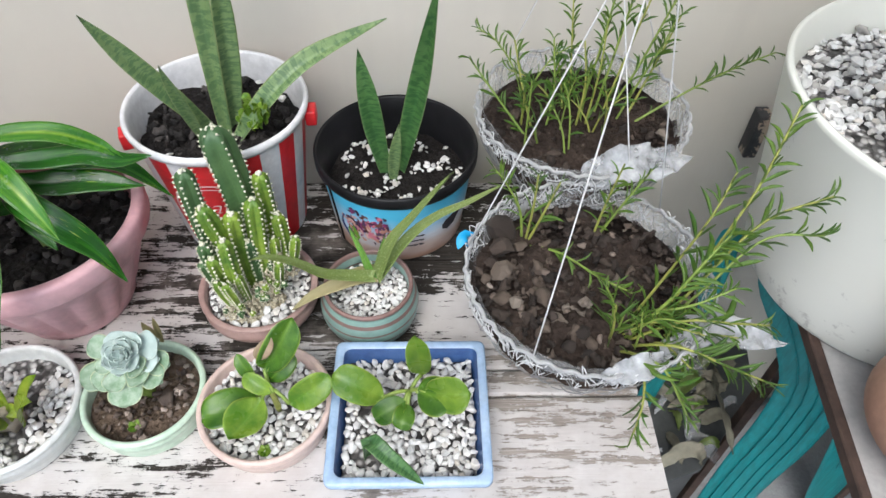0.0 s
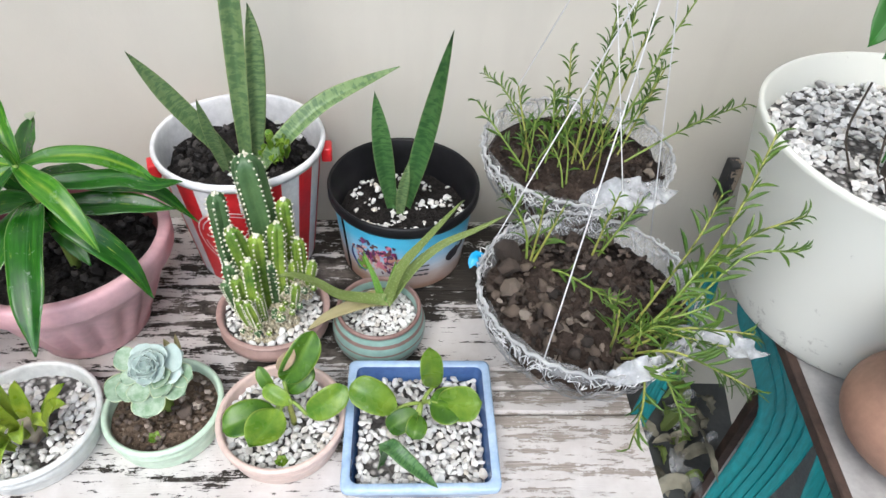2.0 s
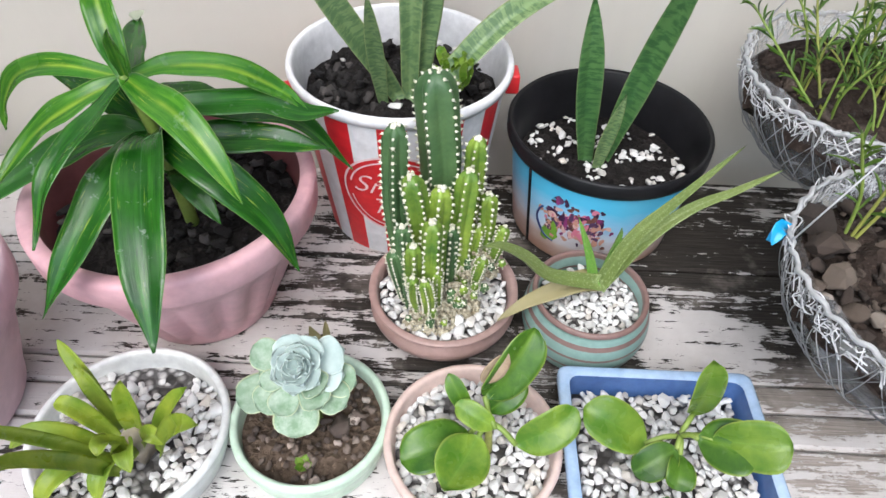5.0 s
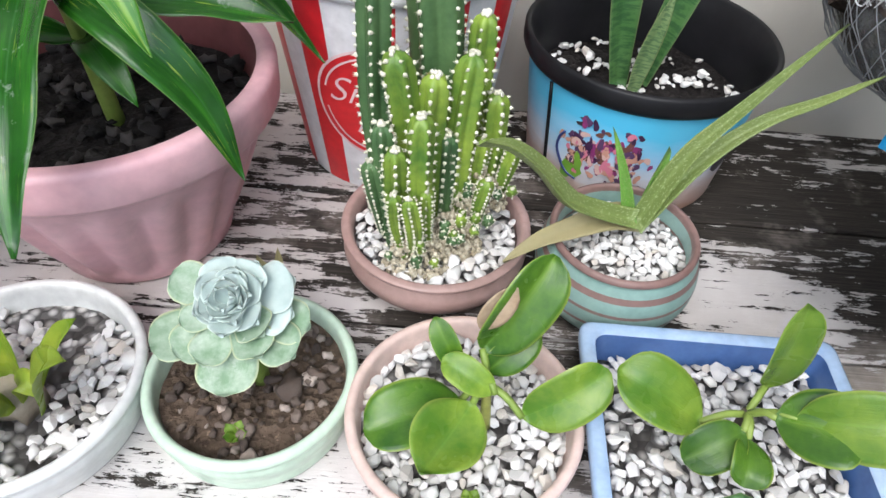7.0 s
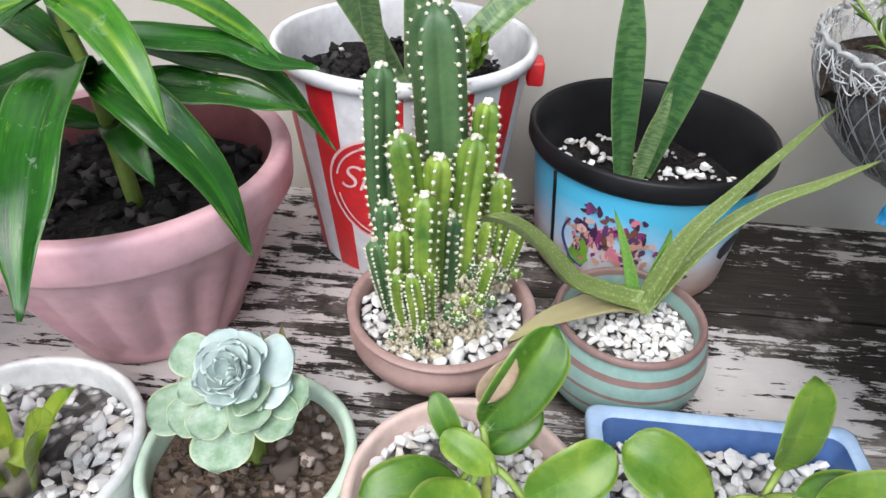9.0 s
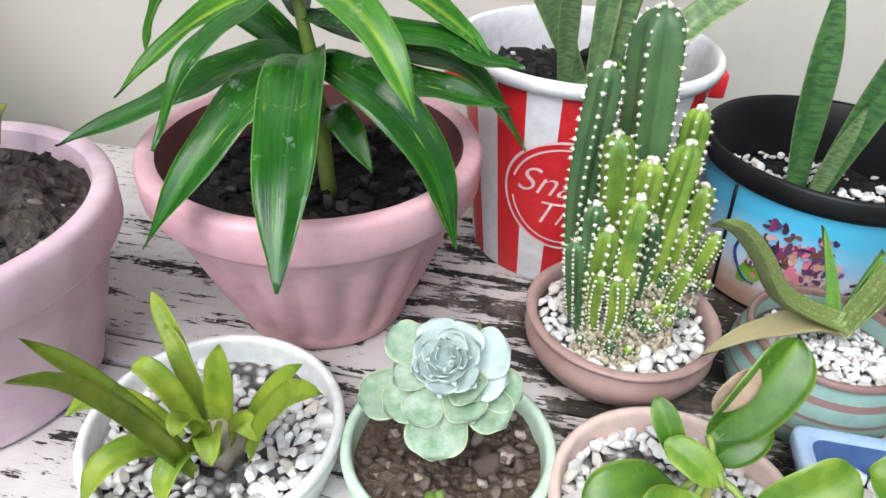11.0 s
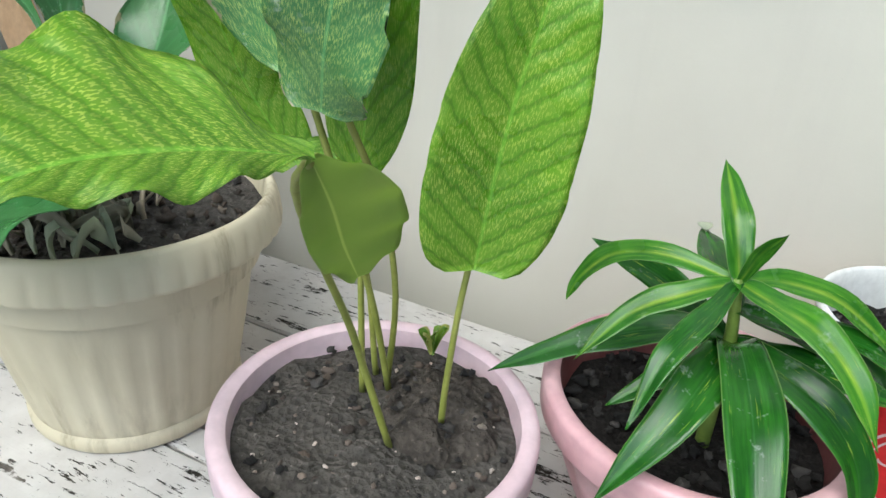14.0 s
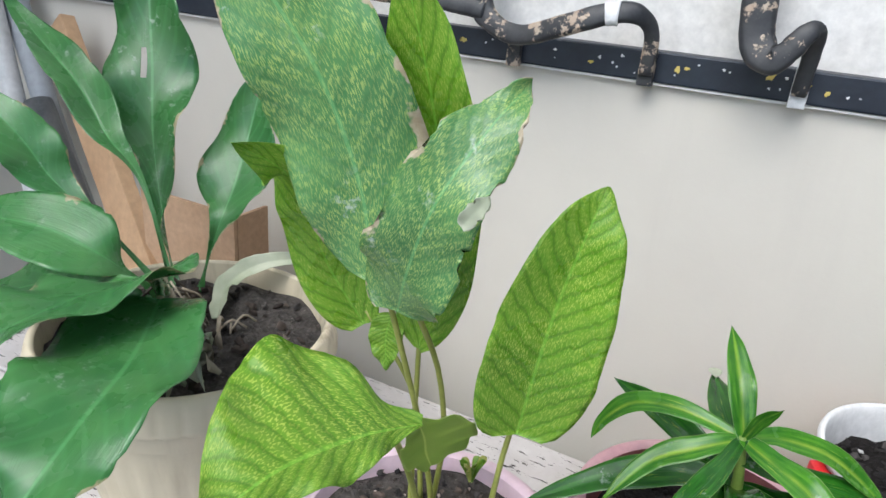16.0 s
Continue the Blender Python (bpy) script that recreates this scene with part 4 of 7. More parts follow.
SF = (0.0, -1, 0.35)
leaf(pot, [(-0.176, 0.494, 0.672), (-0.196, 0.487, 0.712), (-0.22, 0.479, 0.757), (-0.24, 0.471, 0.798)], 0.0082, M_SNAKE, "snake", face=(0.4, -1, 0.5), fold=0.6, thick=0.002)
leaf(pot, [(-0.169, 0.497, 0.668), (-0.168, 0.505, 0.73), (-0.166, 0.515, 0.80), (-0.162, 0.52, 0.90), (-0.160, 0.522, 0.965)], 0.0088, M_SNAKE, "snake", face=SF, fold=0.6, thick=0.002, steps=24)
leaf(pot, [(-0.163, 0.506, 0.670), (-0.158, 0.512, 0.72), (-0.153, 0.515, 0.78), (-0.151, 0.512, 0.822)], 0.0085, M_SNAKE, "snake", face=(0.6, -1, 0.2), fold=0.5, thick=0.002)
leaf(pot, [(-0.158, 0.492, 0.670), (-0.135, 0.495, 0.700), (-0.095, 0.518, 0.730), (-0.029, 0.558, 0.747)], 0.0090, M_SNAKE, "snake", face=(-0.2, -0.8, 1), fold=0.6, thick=0.002)
leaf(pot, [(-0.186, 0.487, 0.672), (-0.188, 0.474, 0.715), (-0.190, 0.458, 0.765)], 0.0055, M_SNAKE, "snake", face=SF, fold=0.3, thick=0.0015)
weed_r = random.Random(3)
for i in range(22):       # small weed
    a, h = weed_r.uniform(0, 6.28), weed_r.uniform(0.012, 0.034)
    b = Vector((-0.140 + weed_r.uniform(-.008, .008), 0.495 + weed_r.uniform(-.008, .008), 0.676))
    t = b + Vector((math.cos(a) * 0.012, math.sin(a) * 0.012, h))
    part("weed_leaf", blade([b.lerp(t, 0.5), b.lerp(t, 0.75) + Vector((0, 0, 0.003)), t], 0.0038, "round", steps=5, across=1), M_PEPL, pot)

# ---- black bucket with a printed band and a small snake plant ----
KX, KY, KZ, KR = -0.0235, 0.506, 0.654, 0.0745
kb = 0.0610


def black_r(z):
    return kb + (KR - 0.004 - kb) * (z - TOP) / (KZ - TOP)


pot = thing("potted_snake_plant", (KX, KY, TOP), "black bucket with a sky blue printed band holding a snake plant", "potted plant", "potted plants on the table")
m = Mat("printed_band", 0.35)
sepn = m.node("ShaderNodeSeparateXYZ")
m.link(m.coord("Position"), sepn.inputs[0])
hgt = m.math("MULTIPLY_ADD", sepn.outputs[2], 1 / 0.068, -TOP / 0.068)
cl = m.noise(22, 4, 0.6, m.coord("Position", (1, 1, 2.2)))
colr = m.ramp(m.math("ADD", hgt, m.math("MULTIPLY", m.math("SUBTRACT", cl, 0.5), 0.5)), [(0.05, (0.36, 0.22, 0.16)), (0.3, (0.52, 0.42, 0.38)), (0.5, (0.60, 0.66, 0.74)), (0.75, (0.30, 0.58, 0.80)), (1.0, (0.1045, 0.5120, 0.7720))])
m.color(colr)
M_BAND = m
part("bucket", lathe([(kb - 0.002, TOP), (kb, TOP + 0.002), (black_r(0.639), 0.639), (KR - 0.0015, 0.641), (KR, 0.644), (KR, KZ - 0.002), (KR - 0.0018, KZ), (KR - 0.004, KZ - 0.002), (black_r(0.63) - 0.002, 0.63), (black_r(0.60) - 0.002, 0.60)], (KX, KY, 0), 80, closed=False), M_BLACK, pot)
part("printed_band", lathe([(black_r(z) + 0.0009, z) for z in np.linspace(TOP + 0.004, 0.6388, 10)], (KX, KY, 0), 96, closed=False), M_BAND, pot, "sky blue print over a sandy foot")
isl = Mat("print_colours", 0.4)
isl.color(isl.ramp(isl.node("ShaderNodeNewGeometry").outputs["Random Per Island"], [(0.0, (0.05, 0.02, 0.06)), (0.15, (0.25, 0.04, 0.16)), (0.3, (0.62, 0.20, 0.28)), (0.45, (0.55, 0.30, 0.22)), (0.55, (0.10, 0.05, 0.12)), (0.7, (0.66, 0.45, 0.40)), (0.85, (0.16, 0.07, 0.05)), (1.0, (0.08, 0.14, 0.42))], "CONSTANT"))


def band_patches(items, mat, name, label=""):
    bm = bmesh.new()
    for a0, z0, ra, rz, k in items:
        vs = []
        for i in range(10):
            t = 2 * math.pi * i / 10
            q = 1 + 0.28 * math.sin(2 * t + k) + 0.15 * math.sin(3 * t + 2 * k)
            z = z0 + rz * q * math.sin(t)
            r = black_r(z) + 0.0013 + 0.00025 * (k % 5)
            a = a0 + ra * q * math.cos(t) / r
            vs.append(bm.verts.new((KX + r * math.cos(a), KY + r * math.sin(a), z)))
        bm.faces.new(vs)
    return part(name, bm, mat, pot, label, smooth=False)


pr = random.Random(12)
cluster = [(radians(-112 + 9 * (i % 4 - 1.5) + pr.gauss(0, 4)), 0.606 + pr.gauss(0, 0.0085), pr.uniform(0.0010, 0.0030), pr.uniform(0.0012, 0.0042), i) for i in range(150)]
band_patches(cluster, isl, "print_motif", "cluster of small coloured figures printed on the band")
band_patches([(radians(-128), 0.588, 0.006, 0.0095, 1), (radians(-124), 0.596, 0.003, 0.006, 4)], mottled("lime_print", (0.14, 0.34, 0.03), (0.22, 0.45, 0.05), 0.4), "print_motif")
band_patches([(radians(-72), 0.612, 0.0042, 0.0042, 0)], M_RED, "print_motif")
band_patches([(radians(-73), 0.6135, 0.0022, 0.0022, 3)], M_CHIP, "print_motif")
text_bar = mottled("dark_print", (0.03, 0.03, 0.04), (0.06, 0.05, 0.06), 0.5)
band_patches([(radians(-80 + 5 * i), 0.598 - 0.006 * j, 0.003, 0.0014, i + j) for i in range(3) for j in range(3)], text_bar, "print_bar")
band_patches([(radians(-123), 0.627, 0.0035, 0.0016, 2), (radians(-126), 0.623, 0.003, 0.0014, 6)], text_bar, "print_bar")
band_patches([(radians(-40), 0.60, 0.013, 0.009, 0)], text_bar, "print_bar")
part("print_swirl", tube([(KX + (black_r(0.6 + dz) + 0.0014) * math.cos(radians(a)), KY + (black_r(0.6 + dz) + 0.0014) * math.sin(radians(a)), 0.6 + dz) for a, dz in ((-134, 0.012), (-137, 0.006), (-138, -0.002), (-135, -0.010), (-130, -0.016), (-124, -0.018))], 0.0009, 5, 20), mottled("navy_print", (0.02, 0.03, 0.12), (0.04, 0.06, 0.2), 0.4), pot)
part("band_seam", tube([(KX + (black_r(z) + 0.0015) * math.cos(radians(-146)), KY + (black_r(z) + 0.0015) * math.sin(radians(-146)), z) for z in (0.565, 0.60, 0.638)], 0.0011, 6, 6), M_BLACK, pot)
part("soil", bed((KX, KY, 0.614), KR - 0.009, 0.004, seed=9), M_SOIL, pot)
kbare = lambda x, y: noise.noise(Vector((x * 58, y * 58, 2))) < 0.08
scatter("pebble", PEBBLES, pot, (KX, KY, 0.614), disc(0.061), 170, (0.0026, 0.0085), 15, kbare)
leaf(pot, [(-0.034, 0.512, 0.610), (-0.041, 0.512, 0.655), (-0.046, 0.512, 0.70), (-0.051, 0.513, 0.745)], 0.0092, M_SNAKED, "snake", face=(0.1, -1, 0.3), fold=0.5, thick=0.002)
leaf(pot, [(-0.0225, 0.512, 0.610), (-0.011, 0.516, 0.66), (0.001, 0.514, 0.72), (0.014, 0.491, 0.814)], 0.0094, M_SNAKED, "snake", face=(-0.3, -1, 0.3), fold=0.5, thick=0.002)
leaf(pot, [(-0.0275, 0.5010, 0.6100), (-0.0255, 0.4990, 0.6400), (-0.0195, 0.4960, 0.6820)], 0.0055, M_SNAKE, "snake", face=(0.1, -1, 0.3), fold=0.3, thick=0.0015)


# ---- small glazed pots in the front row ----
def bowl(at, r, top, base, belly=1.0, wall=0.004, lip=0.002, foot=0.0):
    """Profile of a small round pot: rim radius r at height top, foot radius base."""
    h = top - TOP
    out = [(base, 0), (base + 0.002, 0.0012), (base + (r * belly - base) * 0.55, h * 0.3), (r * belly, h * 0.62), (r - 0.0005, h - 0.006), (r + lip * 0.4, h - 0.003), (r, h - 0.0008), (r - wall * 0.5, h)]
    inn = [(r - wall, h - 0.0015), (r - wall - 0.0008, h - 0.008), (r * belly - wall - 0.001, h * 0.6), (base, h * 0.35)]
    return [(a, z + TOP) for a, z in smooth_profile(out + inn, 3)]


pot = thing("potted_echeveria", (-0.214, 0.300, TOP), "mint green glazed pot with a pale blue green echeveria rosette", "potted plant", "potted plants on the table")
GX, GY, GR = -0.2133, 0.2952, 0.0457
part("pot", lathe(bowl((GX, GY), GR, 0.5870, 0.0405, 0.995), (GX, GY, 0), 72, closed=False), M_GREENPOT, pot, "mint green glazed ceramic")
part("soil", bed((GX, GY, 0.5775), GR - 0.005, 0.004, seed=4), soil_mat("dry_brown_soil", (0.060, 0.042, 0.030), (0.19, 0.14, 0.10)), pot)
scatter("stone", STONES, pot, (GX, GY, 0.5775), disc(0.038), 110, (0.002, 0.0055), 21)
for x, y, s in ((0.018, -0.003, 0.012), (0.004, -0.026, 0.008), (0.028, 0.004, 0.007), (0.023, -0.018, 0.006), (-0.006, -0.02, 0.006)):
    ob = new("stone", STONES[int(s * 1000) % 7])
    ob.parent, ob.matrix_parent_inverse = pot, Matrix.Translation(pot.matrix_world.translation).inverted()
    ob.matrix_basis = pose(GX + x, GY + y, 0.5810, 20, 10, 50 * s * 1000) @ Matrix.Diagonal((s, s, s, 1))
ros = Vector((-0.217, 0.298, 0.631))
axis = Vector((-0.05, -0.55, 1)).normalized()
ex = Vector((1, 0, 0))
ey = axis.cross(ex).normalized()
part("stem", tube([(-0.213, 0.300, 0.574), (-0.2135, 0.298, 0.595), ros - axis * 0.012], 0.0055, 8, 8), M_STEM, pot)
er = random.Random(5)


def petal(angle, reach, half, depth, mat, cup=0.3, root=0.10, face_in=0.3):
    """A rosette leaf: angle in the rosette's plane, reach from its middle, depth below the middle at the tip."""
    a = radians(angle)
    out = ex * math.cos(a) + ey * math.sin(a)
    base = ros - axis * (0.008 + 0.55 * depth) + out * reach * root
    tip = ros - axis * depth + out * reach
    mid = base.lerp(tip, 0.55) - axis * (0.05 * reach) + out * 0.001
    return leaf(pot, [base, mid, tip], half, mat, "cup", face=(axis - out * face_in).normalized(), fold=cup, wave=0.05, waves=1, seed=angle, thick=0.0018, steps=12, across=4)


for i in range(13):      # the tight heart
    u = i / 12
    petal(i * 137.5 + er.uniform(-8, 8), (0.0026 + 0.0094 * u ** 0.9) * er.uniform(0.95, 1.05), 0.0030 + 0.0038 * u, -0.0035 * (1 - u) ** 1.4 - 0.001, M_ECHE, 0.42, 0.05, 1.0 - 0.6 * u)
for a, l, w, dz in ((90, .0128, .0066, .000), (38, .0142, .0070, .001), (150, .0146, .0072, .001), (-90, .0138, .0068, .001), (-32, .0146, .0072, .002), (205, .0140, .0066, .002)):
    petal(a, l, w, dz, M_ECHE, 0.26, 0.12, 0.35)
for a, l, w, dz in ((118, .0190, .0086, .003), (64, .0185, .0086, .003), (26, .0262, .0110, .006), (-6, .0245, .0100, .008), (-40, .0185, .0088, .006), (160, .0285, .0092, .007), (205, .0225, .0062, .008)):
    petal(a, l, w, dz, M_ECHE if a in (118, 64, 26, -6) else M_ECHO, 0.20, 0.14, 0.15)
for a, l, w, dz in ((248, .0270, .0086, .010), (-12, .0315, .0096, .012), (226, .0310, .0094, .012), (209, .0395, .0108, .017), (-91, .0365, .0128, .015), (-36, .0325, .0100, .012), (-56, .0245, .0090, .008), (186, .0230, .0070, .012)):
    petal(a, l, w, dz, M_ECHO, 0.16, 0.16, 0.1)
PALE = blob_mesh("stone", per_piece("pale_stone", [(0.0, (0.40, 0.31, 0.25)), (1.0, (0.58, 0.50, 0.44))], 0.9, 150, 0.5), 131, (1, 0.85, 0.7), 0.6, 2)
for x, y, sc in ((-0.188, 0.299, 0.0105), (-0.212, 0.272, 0.0075), (-0.222, 0.279, 0.005), (-0.196, 0.282, 0.0045), (-0.183, 0.311, 0.005)):
    ob = new("stone", PALE)
    ob.parent, ob.matrix_parent_inverse = pot, Matrix.Translation(pot.matrix_world.translation).inverted()
    ob.matrix_basis = pose(x, y, 0.5795, 30, 15, 9000 * sc) @ Matrix.Diagonal((sc, sc, sc, 1))
for i in range(5):
    a = i * 1.3
    b = Vector((GX + 0.0, GY - 0.028, 0.579))
    t = b + Vector((math.cos(a) * 0.005, math.sin(a) * 0.005, 0.005))
    part("weed_leaf", blade([b, b.lerp(t, .5), t], 0.0024, "round", steps=4, across=1), M_PEPL, pot)

for pts, w in (([(-0.2125, 0.338, 0.575), (-0.214, 0.339, 0.594), (-0.219, 0.340, 0.612)], 0.0042), ([(-0.2125, 0.338, 0.575), (-0.210, 0.340, 0.598), (-0.209, 0.341, 0.617)], 0.0026)):
    leaf(pot, pts, w, M_ALOEDRY, "strap", face=(0.3, -1, 0.3), fold=0.5, thick=0.0007, label="browned upright sprout")
WX, WY, WZ, WR = -0.3137, 0.2813, 0.589, 0.0549
pot = thing("potted_orchid_seedling", (WX, WY, TOP), "white glazed pot of white pebbles with yellow green strappy leaves", "potted plant", "potted plants on the table")
part("pot", lathe(bowl((WX, WY), WR, WZ, 0.047, 0.99), (WX, WY, 0), 72, closed=False), M_WHITEPOT, pot, "white glazed ceramic")
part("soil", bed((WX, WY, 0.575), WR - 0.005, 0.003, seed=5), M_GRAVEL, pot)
scatter("pebble", PEBBLES, pot, (WX, WY, 0.576), disc(0.048), 300, (0.0055, 0.0095), 31, lambda x, y: noise.noise(Vector((x * 38, y * 38, 7))) < -0.22)
V0 = Vector((-0.308, 0.275, 0.582))
for tip, arch, w, face in (((-0.350, 0.309, 0.631), 0.006, 0.0050, (0, -1, 1)), ((-0.338, 0.297, 0.625), 0.004, 0.005, (0, -1, 1)),
                           ((-0.335, 0.230, 0.677), 0.006, 0.0038, (0.3, -0.6, 1)), ((-0.312, 0.203, 0.692), 0.012, 0.0046, (0.2, -0.4, 1)),
                           ((-0.249, 0.248, 0.656), 0.010, 0.0060, (0, -0.5, 1)), ((-0.306, 0.284, 0.632), 0.002, 0.0066, (0.1, -1, 0.6)),
                           ((-0.272, 0.284, 0.629), 0.004, 0.0046, (0, -0.6, 1)), ((-0.312, 0.236, 0.592), 0.012, 0.006, (0, -0.3, 1)),
                           ((-0.339, 0.229, 0.595), 0.014, 0.0066, (0, -0.3, 1)), ((-0.292, 0.244, 0.612), 0.012, 0.0062, (0, -0.4, 1)),
                           ((-0.362, 0.257, 0.606), 0.014, 0.0058, (0, -0.4, 1)), ((-0.310, 0.250, 0.616), 0.01, 0.006, (0, -0.4, 1)),
                           ((-0.343, 0.277, 0.618), 0.01, 0.0054, (0, -0.4, 1)), ((-0.284, 0.264, 0.604), 0.01, 0.0052, (0, -0.4, 1))):
    tip = Vector(tip)
    b = V0 + Vector(((tip.x - V0.x) * 0.28, (tip.y - V0.y) * 0.28, 0.006))
    leaf(pot, [b, b.lerp(tip, 0.35) + Vector((0, 0, arch)), b.lerp(tip, 0.7) + Vector((0, 0, arch)), tip], w * 0.94, M_ORCH, "strap", face=face, fold=0.45, wave=0.06, waves=2, seed=int(-1000 * tip.x), thick=0.0008, steps=10, across=3)
part("crown", lathe([(0.009, 0.575), (0.0095, 0.585), (0.006, 0.593), (0.001, 0.596)], (V0.x, V0.y, 0), 12, lambda a, r, z: 1 + 0.2 * math.sin(5 * a)), M_DRY, pot)


def round_leaf(p, base, tip, w, mat, face, arch=0.004, stem=None, fold=0.18):
    b, t = Vector(base), Vector(tip)
    if stem:
        part("stem", tube([stem, Vector(stem).lerp(b, 0.5) + Vector((0, 0, 0.003)), b], 0.0016, 6, 6), M_STEM, p)
    n = Vector(face).normalized()
    return leaf(p, [b, b.lerp(t, 0.33) + n * arch, b.lerp(t, 0.7) + n * arch, t], w * 0.93, mat, "round", face=face, fold=fold + 0.14, wave=0.10, waves=1, seed=int(abs(tip[0]) * 900), thick=0.0011, steps=14, across=4)


QX, QY, QZ, QR = -0.1187, 0.2845, 0.588, 0.0504
pot = thing("potted_peperomia", (QX, QY, TOP), "blush pink glazed pot of white pebbles with round glossy peperomia leaves", "potted plant", "potted plants on the table")
part("pot", lathe(bowl((QX, QY), QR, QZ, 0.0435, 0.99), (QX, QY, 0), 72, closed=False), M_BEIGEPOT, pot, "blush pink glazed ceramic")
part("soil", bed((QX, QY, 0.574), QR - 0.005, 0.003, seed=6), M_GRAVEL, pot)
scatter("pebble", PEBBLES, pot, (QX, QY, 0.575), disc(0.0435), 280, (0.0052, 0.009), 41, lambda x, y: noise.noise(Vector((x * 45, y * 45, 3))) < -0.35)
ST = (-0.1095, 0.2835, 0.5760)
part("stem", tube([ST, (-0.1105, 0.2835, 0.5940), (-0.1115, 0.2845, 0.6100)], 0.0026, 8, 6, radius2=0.0018), M_STEMY, pot)
top_of = (-0.1115, 0.2845, 0.6080)
burnt = round_leaf(pot, (-0.1145, 0.2925, 0.6200), (-0.0905, 0.3105, 0.6580), 0.0130, M_PEP, (0.1, -1, 0.35), 0.003, top_of, fold=0.45)
part("scorch", blade([(-0.1165, 0.2915, 0.6340), (-0.1115, 0.2935, 0.6430), (-0.1045, 0.2980, 0.6520)], 0.0058, "round", face=(0.1, -1, 0.35), steps=8, thick=0.0009), M_BURN, burnt, "brown scorched patch")
round_leaf(pot, (-0.1165, 0.2775, 0.6040), (-0.1340, 0.2455, 0.6055), 0.0155, M_PEPL, (0, -0.35, 1), -0.003, top_of, fold=0.30)
round_leaf(pot, (-0.1210, 0.2810, 0.6000), (-0.1580, 0.2620, 0.6010), 0.0140, M_PEP, (-0.1, -0.4, 1), 0.004, top_of)
round_leaf(pot, (-0.0965, 0.2740, 0.6020), (-0.0655, 0.2840, 0.6240), 0.0122, M_PEPL, (0.1, -0.9, 0.8), 0.003, top_of)
round_leaf(pot, (-0.1220, 0.2900, 0.6060), (-0.1345, 0.3010, 0.6270), 0.0058, M_PEP, (0, -1, 0.7), 0.002, top_of)
round_leaf(pot, (-0.1080, 0.2800, 0.6080), (-0.1300, 0.2890, 0.6170), 0.0072, M_PEPL, (0, -0.7, 1), 0.002, top_of)
round_leaf(pot, (-0.1130, 0.2880, 0.6100), (-0.0930, 0.3010, 0.6270), 0.0085, M_PEP, (0.2, -1, 0.6), 0.002, top_of)
for i in range(6):
    a = i * 1.1
    b = Vector((-0.1145, 0.2475, 0.5780))
    t = b + Vector((math.cos(a) * 0.005, math.sin(a) * 0.005, 0.004))
    part("weed_leaf", blade([b, b.lerp(t, .5), t], 0.0024, "round", steps=4, across=1), M_PEPL, pot)

# square blue pot
X0, X1, Y0, Y1, UZ = -0.068, 0.050, 0.2155, 0.333, 0.594
pot = thing("potted_peperomia", (-0.013, 0.267, TOP), "square pale blue glazed pot of white pebbles with a peperomia", "potted plant", "potted plants on the table")


def square_ring(rows):
    """A square pot's wall from rows of (inset, z)."""
    bm = bmesh.new()
    rings = []
    for inset, z in rows:
        cor = 0.006
        ring = []
        for cx, cy, a0 in ((X1 - inset - cor, Y1 - inset - cor, 0), (X0 + inset + cor, Y1 - inset - cor, 90), (X0 + inset + cor, Y0 + inset + cor, 180), (X1 - inset - cor, Y0 + inset + cor, 270)):
            for k in range(5):
                a = radians(a0 + 22.5 * k)
                ring.append(bm.verts.new((cx + cor * math.cos(a), cy + cor * math.sin(a), z)))
        rings.append(ring)
    for p, q in zip(rings, rings[1:]):
        for k in range(20):
            bm.faces.new((p[k], p[(k + 1) % 20], q[(k + 1) % 20], q[k]))
    return bm, rings


bm, rg = square_ring([(0.012, TOP), (0.011, TOP + 0.002), (0.001, UZ - 0.008), (0, UZ - 0.006), (0, UZ - 0.001), (0.0012, UZ), (0.0052, UZ), (0.0066, UZ - 0.0012)])
bm.faces.new(rg[0][::-1])
part("pot", bm, M_BLUEPOT, pot, "pale blue glazed ceramic")
bm, rg = square_ring([(0.0066, UZ - 0.0012), (0.0078, UZ - 0.010), (0.011, UZ - 0.03)])
part("inner_wall", bm, M_BLUEIN, pot, "deep blue glaze inside")
part("soil", box((X0 + 0.0105, Y0 + 0.0105, TOP + 0.012), (X1 - 0.0105, Y1 - 0.0105, 0.578)), M_GRAVEL, pot)
UCX, UCY = (X0 + X1) / 2, (Y0 + Y1) / 2
scatter("pebble", PEBBLES, pot, (UCX, UCY, 0.578), lambda x, y: (x * 0.0475, y * 0.0475), 295, (0.005, 0.0095), 51, lambda x, y: math.hypot(x + 0.030, y + 0.032) < 0.012 or noise.noise(Vector((x * 45, y * 45, 5))) < -0.42)
SB = (-0.0090, 0.2760, 0.5790)
part("stem", tube([SB, (-0.0100, 0.2780, 0.5950), (-0.0080, 0.2820, 0.6090)], 0.0028, 8, 6, radius2=0.0018), M_STEMBROWN, pot)
sb = (-0.0080, 0.2810, 0.6070)
round_leaf(pot, (-0.0280, 0.2750, 0.6080), (-0.0630, 0.2840, 0.6265), 0.0135, M_PEPL, (-0.1, -0.5, 1), 0.004, sb)
round_leaf(pot, (0.0000, 0.2910, 0.6130), (-0.0040, 0.2910, 0.6630), 0.0095, M_PEPL, (0.1, -1, 0.3), 0.002, sb)
round_leaf(pot, (-0.0020, 0.2740, 0.6170), (0.0220, 0.2620, 0.6270), 0.0150, M_PEP, (0.1, -0.6, 1), 0.003, sb)
round_leaf(pot, (0.0040, 0.2720, 0.6210), (0.0340, 0.2600, 0.6390), 0.0140, M_PEPL, (0.1, -0.8, 0.9), 0.003, sb)
